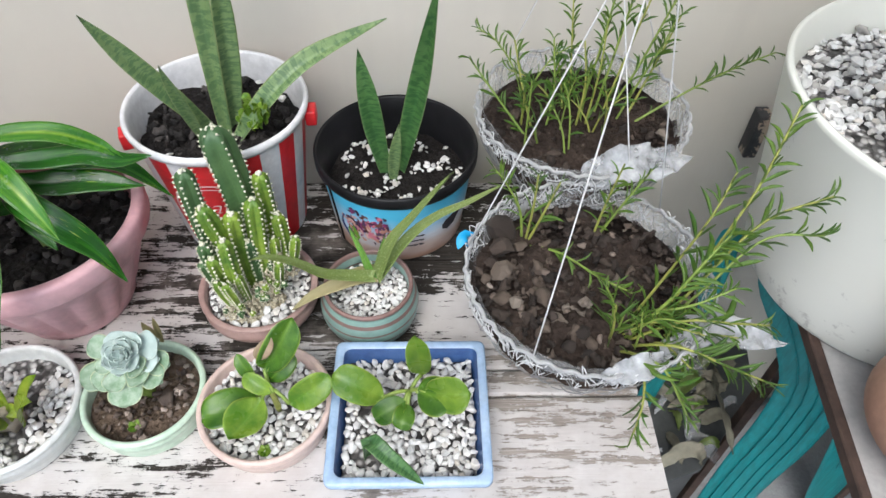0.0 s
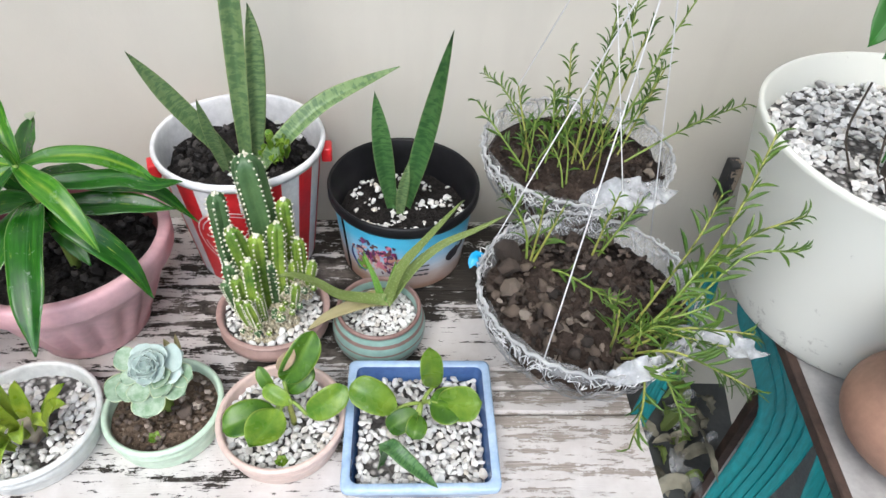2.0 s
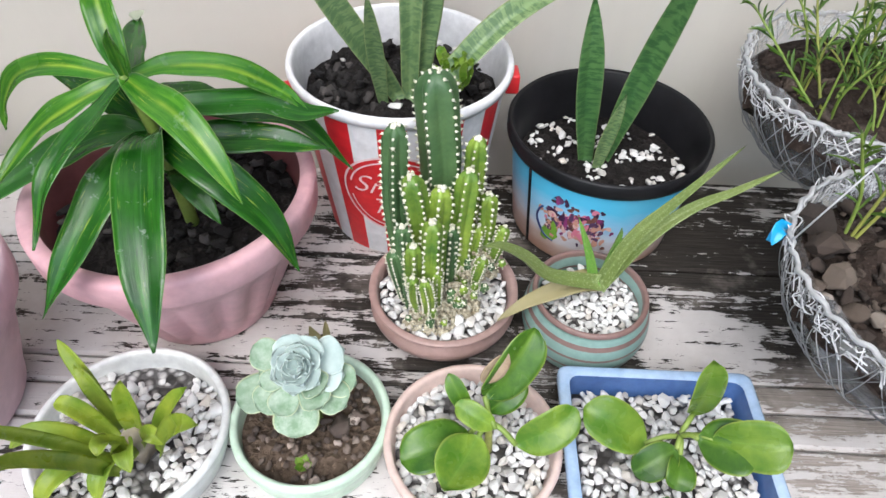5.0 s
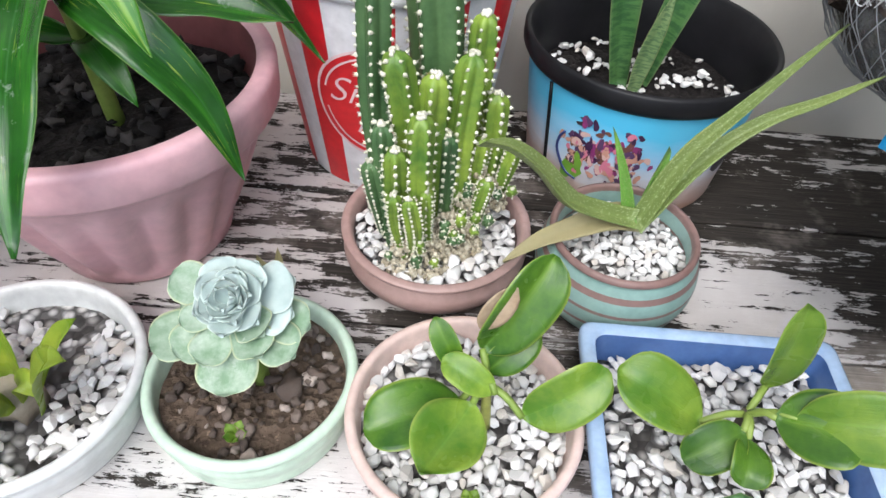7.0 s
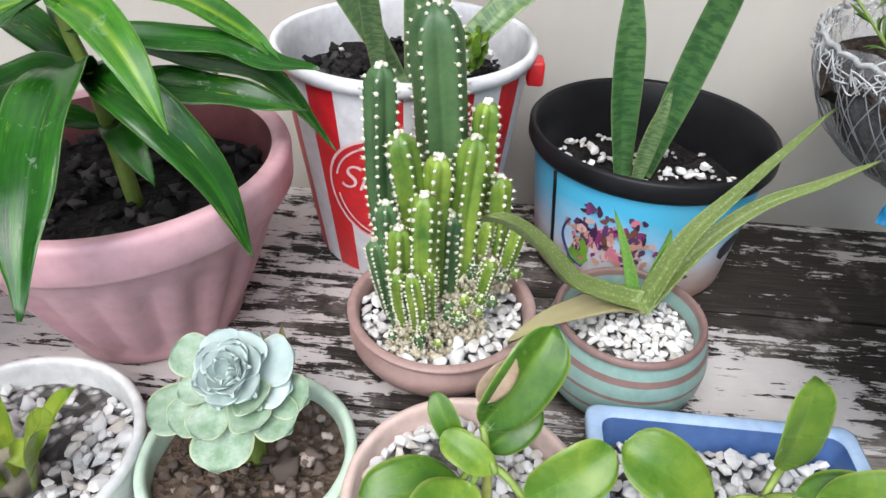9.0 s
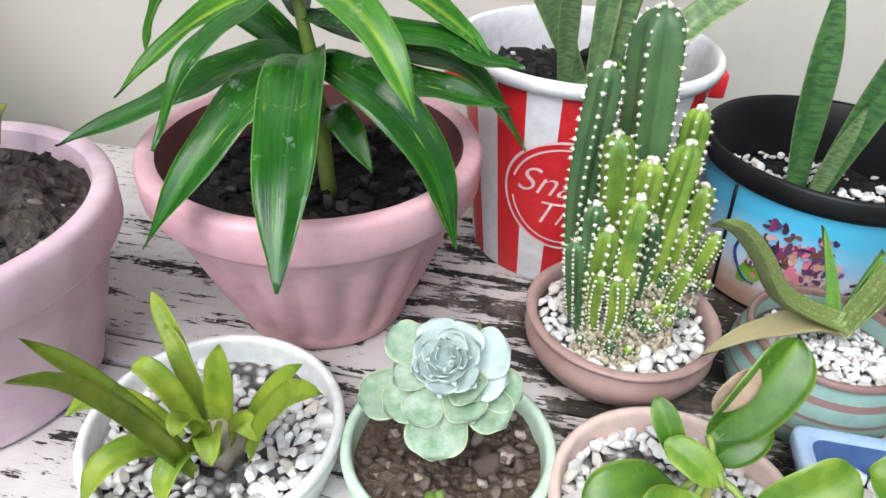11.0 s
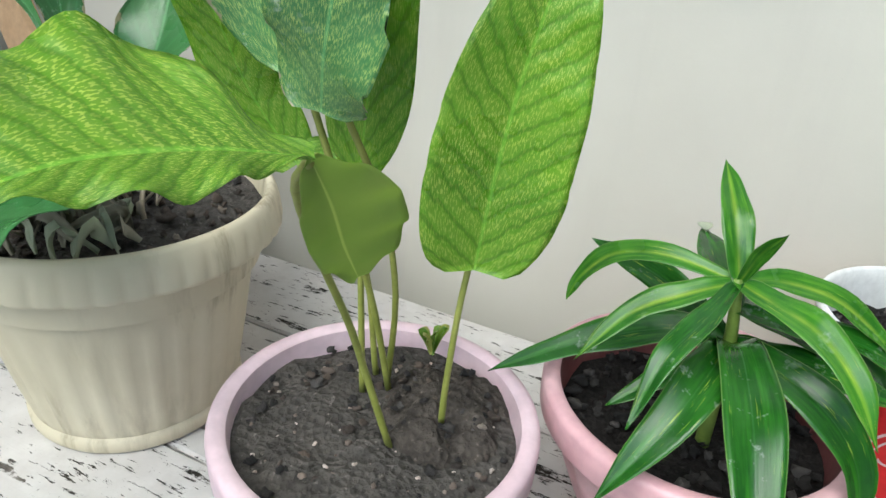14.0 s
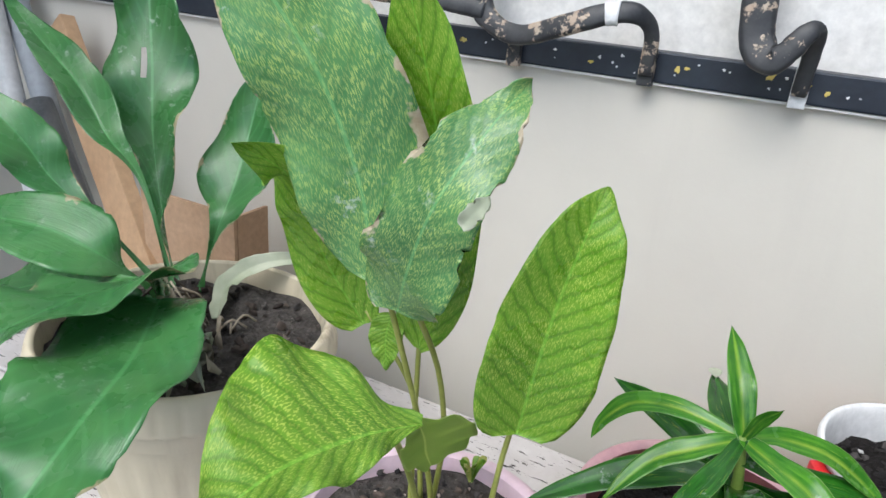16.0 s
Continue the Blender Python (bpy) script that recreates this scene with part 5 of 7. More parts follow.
round_leaf(pot, (-0.0120, 0.2720, 0.6090), (-0.0340, 0.2630, 0.5990), 0.0100, M_PEP, (0, -0.5, 1), 0.003, sb)
round_leaf(pot, (-0.0100, 0.2700, 0.6070), (-0.0150, 0.2520, 0.6030), 0.0085, M_PEP, (0, -0.6, 1), 0.003, sb)
leaf(pot, [(-0.0400, 0.2430, 0.5790), (-0.0340, 0.2320, 0.6270), (-0.0200, 0.2200, 0.6270), (0.0020, 0.2100, 0.6090)], 0.0060, M_SNAKED, "strap", face=(0.3, -0.4, 1), fold=0.35, thick=0.0015, label="dark green pointed leaf")

# ---- cactus in a brown rose pot ----
CX, CY, CZ, CR = -0.1395, 0.3917, 0.5955, 0.0495
pot = thing("potted_cactus", (CX, CY, TOP), "brown rose ceramic pot with a clump of green fairy castle cactus", "potted plant", "potted plants on the table")
h = CZ - TOP
prof = [(0.033, 0), (0.036, 0.0015), (0.0455, h * 0.35), (0.0495, h * 0.6), (0.0475, h * 0.8), (0.0468, h * 0.86), (CR, h * 0.92), (CR + 0.0005, h - 0.0008), (CR - 0.002, h), (CR - 0.0045, h - 0.001), (CR - 0.006, h - 0.008), (CR - 0.004, h * 0.5)]
part("pot", lathe([(a, z + TOP) for a, z in smooth_profile(prof, 3)], (CX, CY, 0), 72, closed=False), M_BROWNPOT, pot, "brown rose ceramic")
part("soil", bed((CX, CY, 0.585), 0.043, 0.003, seed=8, mound=0.004), M_GRAVEL, pot)
scatter("pebble", PEBBLES, pot, (CX, CY, 0.587), disc(0.0415), 230, (0.0055, 0.010), 61, lambda x, y: math.hypot(x + 0.002, y + 0.004) < 0.014)


def column(base, top, r, mat, ribs=5, seed=0, every=0.0029, tuft=0.0018):
    """A ribbed cactus stem with white spine tufts along its ribs."""
    rr = random.Random(seed)
    base, top = Vector(base), Vector(top)
    bend = Vector((rr.uniform(-1, 1), rr.uniform(-1, 1), 0)) * 0.08 * (top - base).length
    steps = max(12, int((top - base).length / 0.0026))
    line = curve_points([base, base.lerp(top, 0.5) + bend * 0.5, top], steps)
    n = ribs * 8
    bm = bmesh.new()
    rings, sp = [], bmesh.new()
    turn = rr.uniform(0, 6.28)
    length, last = (top - base).length, -1.0
    for i, c in enumerate(line):
        v = i / steps
        d = (line[min(i + 1, steps)] - line[max(i - 1, 0)]).normalized()
        s = d.cross(Vector((0, 1, 0.1))).normalized()
        w = s.cross(d)
        cap = min(1.0, (1 - v) * length / (r * 1.5))
        k = r * (0.62 + 0.38 * min(1, v * 1.8)) * math.sqrt(max(0.0, 1 - (1 - cap) ** 2)) + 0.0003
        ring = []
        for q in range(n):
            a = 2 * math.pi * q / n
            rib = abs(1 - 2 * ((ribs * a / (2 * math.pi)) % 1)) ** 0.9
            kk = k * (1 - 0.40 * (1 - rib) * min(1.0, 0.25 + cap))
            ring.append(bm.verts.new(c + (s * math.cos(a + turn) + w * math.sin(a + turn)) * kk))
        rings.append(ring)
        if v * length - last >= every and v > 0.04:
            last = v * length
            for q in range(ribs):
                a = 2 * math.pi * q / ribs + turn
                out = s * math.cos(a) + w * math.sin(a)
                p = c + out * k * 1.02 + d * rr.uniform(-0.0006, 0.0006)
                t = tuft * rr.uniform(0.75, 1.2)
                bmesh.ops.create_icosphere(sp, subdivisions=1, radius=t * 0.50, matrix=Matrix.Translation(p))
                for _ in range(4):
                    e = (out + Vector((rr.uniform(-1, 1), rr.uniform(-1, 1), rr.uniform(-1, 1))) * 0.9).normalized()
                    o = e.orthogonal().normalized() * t * 0.16
                    f = sp.verts.new(p + e * t * 1.1)
                    g1, g2, g3 = sp.verts.new(p + o), sp.verts.new(p - o * 0.5 + e.cross(o) * 0.86), sp.verts.new(p - o * 0.5 - e.cross(o) * 0.86)
                    for tri in ((g1, g2, f), (g2, g3, f), (g3, g1, f)):
                        sp.faces.new(tri)
    for _ in range(9):       # crown of young spines
        e = Vector((rr.uniform(-1, 1), rr.uniform(-1, 1), rr.uniform(0.2, 1))).normalized()
        bmesh.ops.create_icosphere(sp, subdivisions=1, radius=tuft * 0.6, matrix=Matrix.Translation(top - (top - base).normalized() * r * 0.24 + e * r * 0.30))
    for p, q in zip(rings, rings[1:]):
        for k in range(n):
            bm.faces.new((p[k], p[(k + 1) % n], q[(k + 1) % n], q[k]))
    bm.faces.new(rings[-1])
    col = part("column", bm, mat, pot)
    part("spine_coat", sp, M_SPINE, col, "cream white spine tufts")


# foot, tip, radius, skin
KC = [((-0.1466, 0.4102, 0.586), (-0.149, 0.415, 0.744), 0.0134, M_CACTD), ((-0.1631, 0.3927, 0.586), (-0.169, 0.392, 0.724), 0.0078, M_CACTD),
      ((-0.1559, 0.3839, 0.586), (-0.160, 0.381, 0.698), 0.0066, M_CACT), ((-0.1423, 0.3895, 0.586), (-0.143, 0.388, 0.685), 0.0068, M_CACT),
      ((-0.1295, 0.3967, 0.586), (-0.127, 0.397, 0.691), 0.0067, M_CACT), ((-0.1263, 0.4111, 0.586), (-0.123, 0.415, 0.701), 0.0060, M_CACT),
      ((-0.1191, 0.4031, 0.586), (-0.114, 0.405, 0.667), 0.0054, M_CACT), ((-0.1455, 0.3743, 0.586), (-0.147, 0.369, 0.676), 0.0056, M_CACT),
      ((-0.1543, 0.3703, 0.586), (-0.158, 0.364, 0.661), 0.0049, M_CACT), ((-0.1599, 0.3767, 0.586), (-0.165, 0.372, 0.668), 0.0047, M_CACTD),
      ((-0.1647, 0.3767, 0.598), (-0.171, 0.372, 0.647), 0.0041, M_CACTD), ((-0.1095, 0.4007, 0.606), (-0.102, 0.402, 0.643), 0.0039, M_CACT),
      ((-0.1231, 0.3975, 0.606), (-0.119, 0.398, 0.647), 0.0042, M_CACT), ((-0.1199, 0.3863, 0.598), (-0.115, 0.384, 0.632), 0.0037, M_CACT),
      ((-0.1543, 0.3647, 0.598), (-0.158, 0.357, 0.641), 0.0034, M_CACT), ((-0.1487, 0.3631, 0.598), (-0.151, 0.355, 0.641), 0.0035, M_CACT),
      ((-0.1431, 0.3711, 0.598), (-0.144, 0.365, 0.639), 0.0038, M_CACT), ((-0.138, 0.389, 0.588), (-0.136, 0.387, 0.655), 0.0050, M_CACTD)]
for i, (b, t, r, mt) in enumerate(KC):
    small = r < 0.0045
    column(b, t, r if i < 2 else r * 1.14, mt, 5, i, 0.0032 if i == 0 else 0.0022 if small else 0.0027, 0.0014 if small else 0.0021)
kr = random.Random(4)
for i in range(40):       # tiny woolly offsets crowded round the foot
    cx_, cy_, cz_ = ((-0.133, 0.372, 0.602), (-0.121, 0.394, 0.618), (-0.149, 0.359, 0.600), (-0.112, 0.394, 0.612), (-0.122, 0.380, 0.604))[i % 5]
    b = Vector((cx_ + kr.gauss(0, 0.0055), cy_ + kr.gauss(0, 0.003), cz_ + kr.gauss(0, 0.0045)))
    column(b, b + Vector((kr.uniform(-.003, .003), kr.uniform(-.004, 0), kr.uniform(0.004, 0.008))), kr.uniform(0.0022, 0.0034), M_CACT if i % 2 else M_CACTD, 5, 80 + i, 0.0021, 0.0010)
bm = bmesh.new()
for i in range(1500):      # dry spines and wool between the stems
    a, d = kr.uniform(0, 6.28), 0.019 * math.sqrt(kr.random())
    fx, fy, fz = ((-0.132, 0.377, 0.590), (-0.147, 0.364, 0.588), (-0.121, 0.396, 0.606), (-0.132, 0.377, 0.590))[i % 4]
    p = Vector((fx + 0.9 * d * math.cos(a), fy + 0.5 * d * math.sin(a), fz + kr.uniform(0.2, 1) * 0.024 * (1 - (d / 0.0195) ** 2)))
    bmesh.ops.create_icosphere(bm, subdivisions=1, radius=kr.uniform(0.0006, 0.0019), matrix=Matrix.Translation(p) @ Matrix.Diagonal((1, 1, kr.uniform(0.6, 1.6), 1)))
tagged(part("dry_fluff", bm, mottled("dry_spines", (0.24, 0.19, 0.11), (0.66, 0.62, 0.48), 0.85, 220, 500, 0.2), pot, "dry cream and brown wool of old spines"), kind="stuff")

# ---- aloe in a striped pot ----
SX, SY, SZ, SR = -0.0446, 0.380, 0.610, 0.0375
pot = thing("potted_aloe", (SX, SY, TOP), "green and brown striped ceramic pot with a spotted aloe", "potted plant", "potted plants on the table")
M_STRIPE_G = mottled("sage_glaze", (0.22, 0.36, 0.32), (0.30, 0.45, 0.40), 0.4, 25, 190, 0.1)
M_STRIPE_B = mottled("brown_glaze", (0.20, 0.12, 0.105), (0.28, 0.18, 0.16), 0.45, 25, 190, 0.1)
h = SZ - TOP
prof = smooth_profile([(0.028, 0), (0.031, 0.002), (0.0385, h * 0.25), (0.0415, h * 0.5), (0.0405, h * 0.72), (0.0372, h * 0.9), (SR, h - 0.002), (SR - 0.0012, h), (SR - 0.0035, h - 0.001), (SR - 0.0045, h * 0.8), (0.034, h * 0.6)], 6)
zs = [z / h for _, z in prof]
stripes = [1 if (0.94 < z or 0.74 < z < 0.80 or 0.54 < z < 0.60 or 0.34 < z < 0.40) else 0 for z in zs]
part("pot", lathe([(a, z + TOP) for a, z in prof], (SX, SY, 0), 64, closed=False, mat=lambda j, i: stripes[j]), [M_STRIPE_G, M_STRIPE_B], pot, "sage green glaze with brown rings")
part("soil", bed((SX, SY, 0.594), 0.0335, 0.002, seed=11), M_GRAVEL, pot)
scatter("pebble", PEBBLES, pot, (SX, SY, 0.595), disc(0.0315), 230, (0.0045, 0.0075), 71)


def aloe(pts, w, mat, face, fold=0.75):
    return leaf(pot, pts, w, mat, "aloe", face=face, fold=fold, thick=w * 1.05, steps=18, across=4)


aloe([(-0.040, 0.385, 0.612), (-0.060, 0.378, 0.622), (-0.078, 0.369, 0.636), (-0.094, 0.360, 0.660), (-0.109, 0.350, 0.678), (-0.120, 0.343, 0.684)], 0.0052, M_ALOE, (0.1, -0.7, 1))
aloe([(-0.038, 0.388, 0.606), (-0.024, 0.392, 0.647), (-0.006, 0.395, 0.674), (0.022, 0.397, 0.716)], 0.0054, M_ALOE, (-0.2, -0.8, 1))
aloe([(-0.036, 0.390, 0.606), (-0.014, 0.398, 0.640), (0.010, 0.406, 0.660), (0.038, 0.414, 0.670), (0.066, 0.424, 0.680)], 0.0049, M_ALOE, (-0.1, -0.7, 1))
aloe([(-0.041, 0.388, 0.606), (-0.048, 0.394, 0.630), (-0.058, 0.400, 0.655)], 0.0038, M_ALOEB, (0, -1, 0.3))
aloe([(-0.037, 0.390, 0.606), (-0.034, 0.393, 0.628), (-0.030, 0.396, 0.648)], 0.0042, M_ALOEB, (0, -1, 0.4))
aloe([(-0.040, 0.391, 0.608), (-0.054, 0.383, 0.614), (-0.071, 0.374, 0.614), (-0.089, 0.365, 0.612), (-0.105, 0.357, 0.604)], 0.0080, M_ALOEDRY, (0, -0.6, 1), 0.4)

# ---- large pink pots ----
def fluted(count, depth, z0, z1):
    def wave(a, r, z):
        top_ = z1 - 0.010 * (1 - abs(math.sin(count * a / 2)))
        k = max(0.0, min(1.0, (z - z0) / 0.006)) * max(0.0, min(1.0, (top_ - z) / 0.014))
        return 1 - depth * k * (0.5 - 0.5 * abs(math.sin(count * a / 2)))
    return wave


def rim_pot(x, y, z, r, base, band, count, mat, parent, label, inner, inner_label, z0=TOP, depth=0.05, step=0.0, scallop=0, drop=0.001, deep=0.05):
    body = [(base - 0.003, z0), (base, z0 + 0.003), (base + 0.0006, z0 + 0.008)]
    for k in range(1, 25):
        t = k / 24
        body.append((base + (r - 0.0075 - step - base) * (t ** 0.85), z0 + 0.008 + (z - band - z0 - 0.010) * t))
    body.append((r - 0.0065 - step, z - band - 0.001))
    part("pot", lathe(body, (x, y, 0), 120, fluted(count, depth, z0 + 0.008, z - band - drop), closed="foot"), mat, parent, label)
    lip = [(r - 0.0062 - step, z - band - 0.001), (r - 0.002, z - band + 0.0005), (r - 0.0005, z - band + 0.003), (r, z - 0.004), (r - 0.0008, z - 0.0012), (r - 0.003, z), (r - 0.0075, z - 0.0002), (r - 0.010, z - 0.002)]
    if scallop:      # a broad lip that leans inwards
        lip = [(r - 0.008 - step, z - band - 0.0012), (r - 0.0012, z - band - 0.0008), (r - 0.0003, z - band), (r, z - band + 0.0015)] + [(r, z - band + 0.004), (r - 0.0015, z - 0.010), (r - 0.0040, z - 0.003), (r - 0.0065, z - 0.0004), (r - 0.0090, z - 0.0006), (r - 0.010, z - 0.002)]
    flutes = (lambda a, q, h: 1 - 0.010 * abs(math.sin(scallop * a / 2)) ** 6 * (q > r - 0.0028 and h < z - 0.002)) if scallop else None
    part("rim", lathe(lip, (x, y, 0), 96 if not scallop else scallop * 8, flutes, closed=False), mat, parent)
    part("inner_wall", lathe([(r - 0.010, z - 0.002), (r - 0.0115, z - 0.012), (r - 0.0115 - 0.09 * deep, z - deep)], (x, y, 0), 96, closed=False), inner, parent, inner_label)


DX, DY, DZ, DR = -0.309, 0.406, 0.666, 0.0875
pot = thing("potted_dracaena", (DX, DY, TOP), "pink fluted plastic pot with a glossy green dracaena", "potted plant", "potted plants on the table")
rim_pot(DX, DY, DZ, DR, 0.049, 0.022, 18, M_PINK, pot, "pink fluted plastic", M_REDIN, "brownish red inside", depth=0.15, deep=0.032)
part("soil", bed((DX, DY, 0.640), DR - 0.0138, 0.005, seed=13), M_SOIL, pot)
scatter("crumb", CRUMBS, pot, (DX, DY, 0.641), disc(0.07), 120, (0.003, 0.009), 81)
part("stem", tube([(-0.299, 0.397, 0.634), (-0.301, 0.394, 0.700), (-0.304, 0.391, 0.730), (-0.307, 0.391, 0.748)], 0.0044, 10, 14, radius2=0.0022), M_STEM, pot, "pale green cane")


def drac(tip, mids, w, mat, base, face=None, fold=0.28, wave=0.10):
    b, t = Vector(base), Vector(tip)
    o = (t - b)
    f = face or (-(o.x) * 0.3, -(o.y) * 0.3 - 0.35, 1)
    return leaf(pot, [b] + [Vector(q) for q in mids] + [t], w * (0.80 if mat is M_DRACV else 0.92), mat, "lance", face=f, fold=fold, wave=wave, waves=3, thick=0.0007, steps=20, across=4, seed=int(1000 * w))


T1, T2, T3 = (-0.306, 0.391, 0.746), (-0.304, 0.391, 0.732), (-0.302, 0.394, 0.710)
drac((-0.328, 0.435, 0.793), [(-0.315, 0.405, 0.772)], 0.0098, M_DRACV, T1, (0.3, -1, 0.2), 0.35)
drac((-0.275, 0.277, 0.669), [(-0.297, 0.369, 0.721), (-0.287, 0.330, 0.712), (-0.279, 0.298, 0.692)], 0.0140, M_DRAC, T3, (0, -0.5, 1))
drac((-0.224, 0.357, 0.642), [(-0.281, 0.374, 0.715), (-0.254, 0.359, 0.707), (-0.235, 0.357, 0.682)], 0.0115, M_DRAC, T3, (0.3, -0.8, 0.8))
drac((-0.239, 0.336, 0.713), [(-0.290, 0.376, 0.747), (-0.270, 0.360, 0.746), (-0.252, 0.346, 0.733)], 0.0112, M_DRACV, T1, (0.2, -0.6, 1))
drac((-0.222, 0.420, 0.711), [(-0.288, 0.404, 0.746), (-0.262, 0.414, 0.740), (-0.238, 0.420, 0.725)], 0.0095, M_DRACV, T1, (-0.1, -0.6, 1))
drac((-0.206, 0.430, 0.705), [(-0.278, 0.399, 0.726), (-0.246, 0.413, 0.720), (-0.223, 0.418, 0.711)], 0.0092, M_DRAC, T2, (0, -0.5, 1))
drac((-0.209, 0.411, 0.691), [(-0.276, 0.399, 0.704), (-0.244, 0.408, 0.698)], 0.0115, M_DRAC, T3, (0, -0.45, 1))
drac((-0.201, 0.429, 0.661), [(-0.270, 0.414, 0.714), (-0.231, 0.426, 0.700)], 0.0085, M_DRAC, T2, (0.4, -0.5, 1))
drac((-0.342, 0.300, 0.661), [(-0.306, 0.364, 0.714), (-0.319, 0.328, 0.698)], 0.0130, M_DRAC, T3, (-0.1, -0.6, 1))
drac((-0.418, 0.355, 0.670), [(-0.334, 0.395, 0.706), (-0.375, 0.388, 0.686)], 0.0120, M_DRAC, T3, (-0.2, -0.6, 1))
drac((-0.391, 0.400, 0.703), [(-0.341, 0.397, 0.748), (-0.369, 0.402, 0.739), (-0.385, 0.402, 0.720)], 0.0088, M_DRACV, T1, (-0.2, -0.7, 1))
drac((-0.370, 0.342, 0.705), [(-0.326, 0.378, 0.740), (-0.350, 0.368, 0.726)], 0.0095, M_DRACV, T1, (-0.2, -0.6, 1))
drac((-0.336, 0.312, 0.699), [(-0.317, 0.357, 0.738), (-0.328, 0.334, 0.727)], 0.0078, M_DRAC, T1, (-0.4, -0.8, 0.8))
broken = drac((-0.331, 0.474, 0.738), [(-0.318, 0.424, 0.738)], 0.0105, M_DRAC, T2, (0.2, -1, 0.6))
part("dry_tip", blade([(-0.3285, 0.4640, 0.7395), (-0.3298, 0.4690, 0.7400), (-0.3312, 0.4745, 0.7400)], 0.0045, "shield", face=(0.2, -1, 0.6), steps=6, across=2, thick=0.0012), M_PALELEAF, broken, "dried white tip")
drac((-0.294, 0.368, 0.785), [(-0.301, 0.381, 0.768)], 0.0050, M_DRACV, T1, (0.2, -1, 0.6))
drac((-0.392, 0.450, 0.722), [(-0.345, 0.422, 0.722)], 0.0100, M_DRAC, T3, (-0.1, -0.8, 0.7))
drac((-0.268, 0.452, 0.690), [(-0.288, 0.422, 0.717)], 0.0095, M_DRAC, T2, (0.1, -0.5, 1))
drac((-0.352, 0.360, 0.670), [(-0.322, 0.382, 0.690)], 0.0085, M_DRAC, (-0.301, 0.395, 0.685), (-0.2, -0.6, 1))
drac((-0.264, 0.360, 0.675), [(-0.284, 0.377, 0.691)], 0.0085, M_DRAC, (-0.300, 0.395, 0.685), (0.2, -0.6, 1))

EX, EY, EZ, ER = -0.459, 0.303, 0.663, 0.0868
pot = thing("potted_calathea", (EX, EY, TOP), "faded pink plastic pot with a mosaic leaved calathea in dark soil", "potted plant", "potted plants on the table")
rim_pot(EX, EY, EZ, ER, 0.060, 0.024, 16, M_PINKPALE, pot, "faded pink plastic", M_PINKPALE, "", depth=0.02)
part("soil", bed((EX, EY, 0.650), ER - 0.0115, 0.004, seed=17, mound=0.004), M_SOILGREY, pot)
scatter("stone", STONES, pot, (EX, EY, 0.651), disc(0.07), 75, (0.0018, 0.0052), 91)
scatter("clod", CLODS, pot, (EX, EY, 0.651), disc(0.07), 35, (0.0018, 0.005), 94)
scatter("crumb", CRUMBS, pot, (EX, EY, 0.651), disc(0.072), 60, (0.002, 0.006), 92)
scatter("stone", [PALE], pot, (EX, EY, 0.652), disc(0.068), 55, (0.0010, 0.0030), 98)


M_SOILMIX = soil_mat("brownish_soil", (0.030, 0.025, 0.021), (0.115, 0.097, 0.083))
part("soil_mound", bed((-0.433, 0.328, 0.648), 0.041, 0.009, seed=29, mound=0.017), M_SOILMIX, pot, "crumbly brown mound")
scatter("crumb", CRUMBS, pot, (-0.433, 0.330, 0.660), disc(0.030), 30, (0.002, 0.005), 93)
scatter("clod", CLODS, pot, (-0.433, 0.330, 0.660), disc(0.031), 30, (0.002, 0.005), 97)


def cal(base, tip, w, mat, face, mids=(), wave=0.10, fold=0.12, waves=4, kind="ovate", **kw):
    return leaf(pot, [Vector(base)] + [Vector(q) for q in mids] + [Vector(tip)], w, mat, kind, face=face, fold=fold, wave=wave, waves=waves, thick=0.0007, steps=40, across=8, **kw)


def petiole(pts, r=0.0019, mat=None):
    part("stem", tube(pts, r, 8, 16, radius2=r * 0.75), mat or M_STEMY, pot)


# the upright leaf at the wall side
petiole([(-0.426, 0.313, 0.662), (-0.424, 0.310, 0.69), (-0.419, 0.306, 0.74), (-0.412, 0.302, 0.784)])
cal((-0.411, 0.298, 0.764), (-0.391, 0.312, 0.897), 0.0290, M_CALB, (0.4, -1, 0.1), [(-0.405, 0.294, 0.808), (-0.400, 0.296, 0.845), (-0.394, 0.302, 0.878)], wave=0.04, kind="heart", ragged=0.05, sides=(0.92, 1.0), folds=(0.42, 0.12))
# the leaf that leans out over the front, its end rolled back
petiole([(-0.444, 0.292, 0.650), (-0.453, 0.282, 0.70), (-0.453, 0.266, 0.74), (-0.447, 0.238, 0.785), (-0.432, 0.206, 0.826), (-0.408, 0.180, 0.848)])
cal((-0.404, 0.177, 0.851), (-0.424, 0.110, 0.857), 0.0368, M_CALB, (0.43, -0.055, 0.9), [(-0.412, 0.155, 0.857), (-0.419, 0.131, 0.860)], wave=0.06, waves=4, kind="wedge", ragged=0.08, sides=(0.28, 1.0), folds=(-0.15, 0.05))
cal((-0.407, 0.179, 0.850), (-0.421, 0.222, 0.794), 0.0195, M_CALU, (0.76, -0.43, -0.48), [(-0.411, 0.193, 0.832), (-0.417, 0.208, 0.812)], wave=0.06, kind="shield", sides=(1.0, 0.5))
# the tall dark leaf
petiole([(-0.468, 0.331, 0.652), (-0.470, 0.317, 0.71), (-0.473, 0.305, 0.750), (-0.478, 0.280, 0.822), (-0.482, 0.268, 0.86)])
cal((-0.482, 0.266, 0.842), (-0.556, 0.222, 1.015), 0.0350, M_CALD, (0.35, -1, 0.3), [(-0.487, 0.263, 0.885), (-0.503, 0.252, 0.935), (-0.528, 0.237, 0.977)], wave=0.10, waves=3, ragged=0.10, seed=2, kind="ovate", sides=(0.80, 1.0))
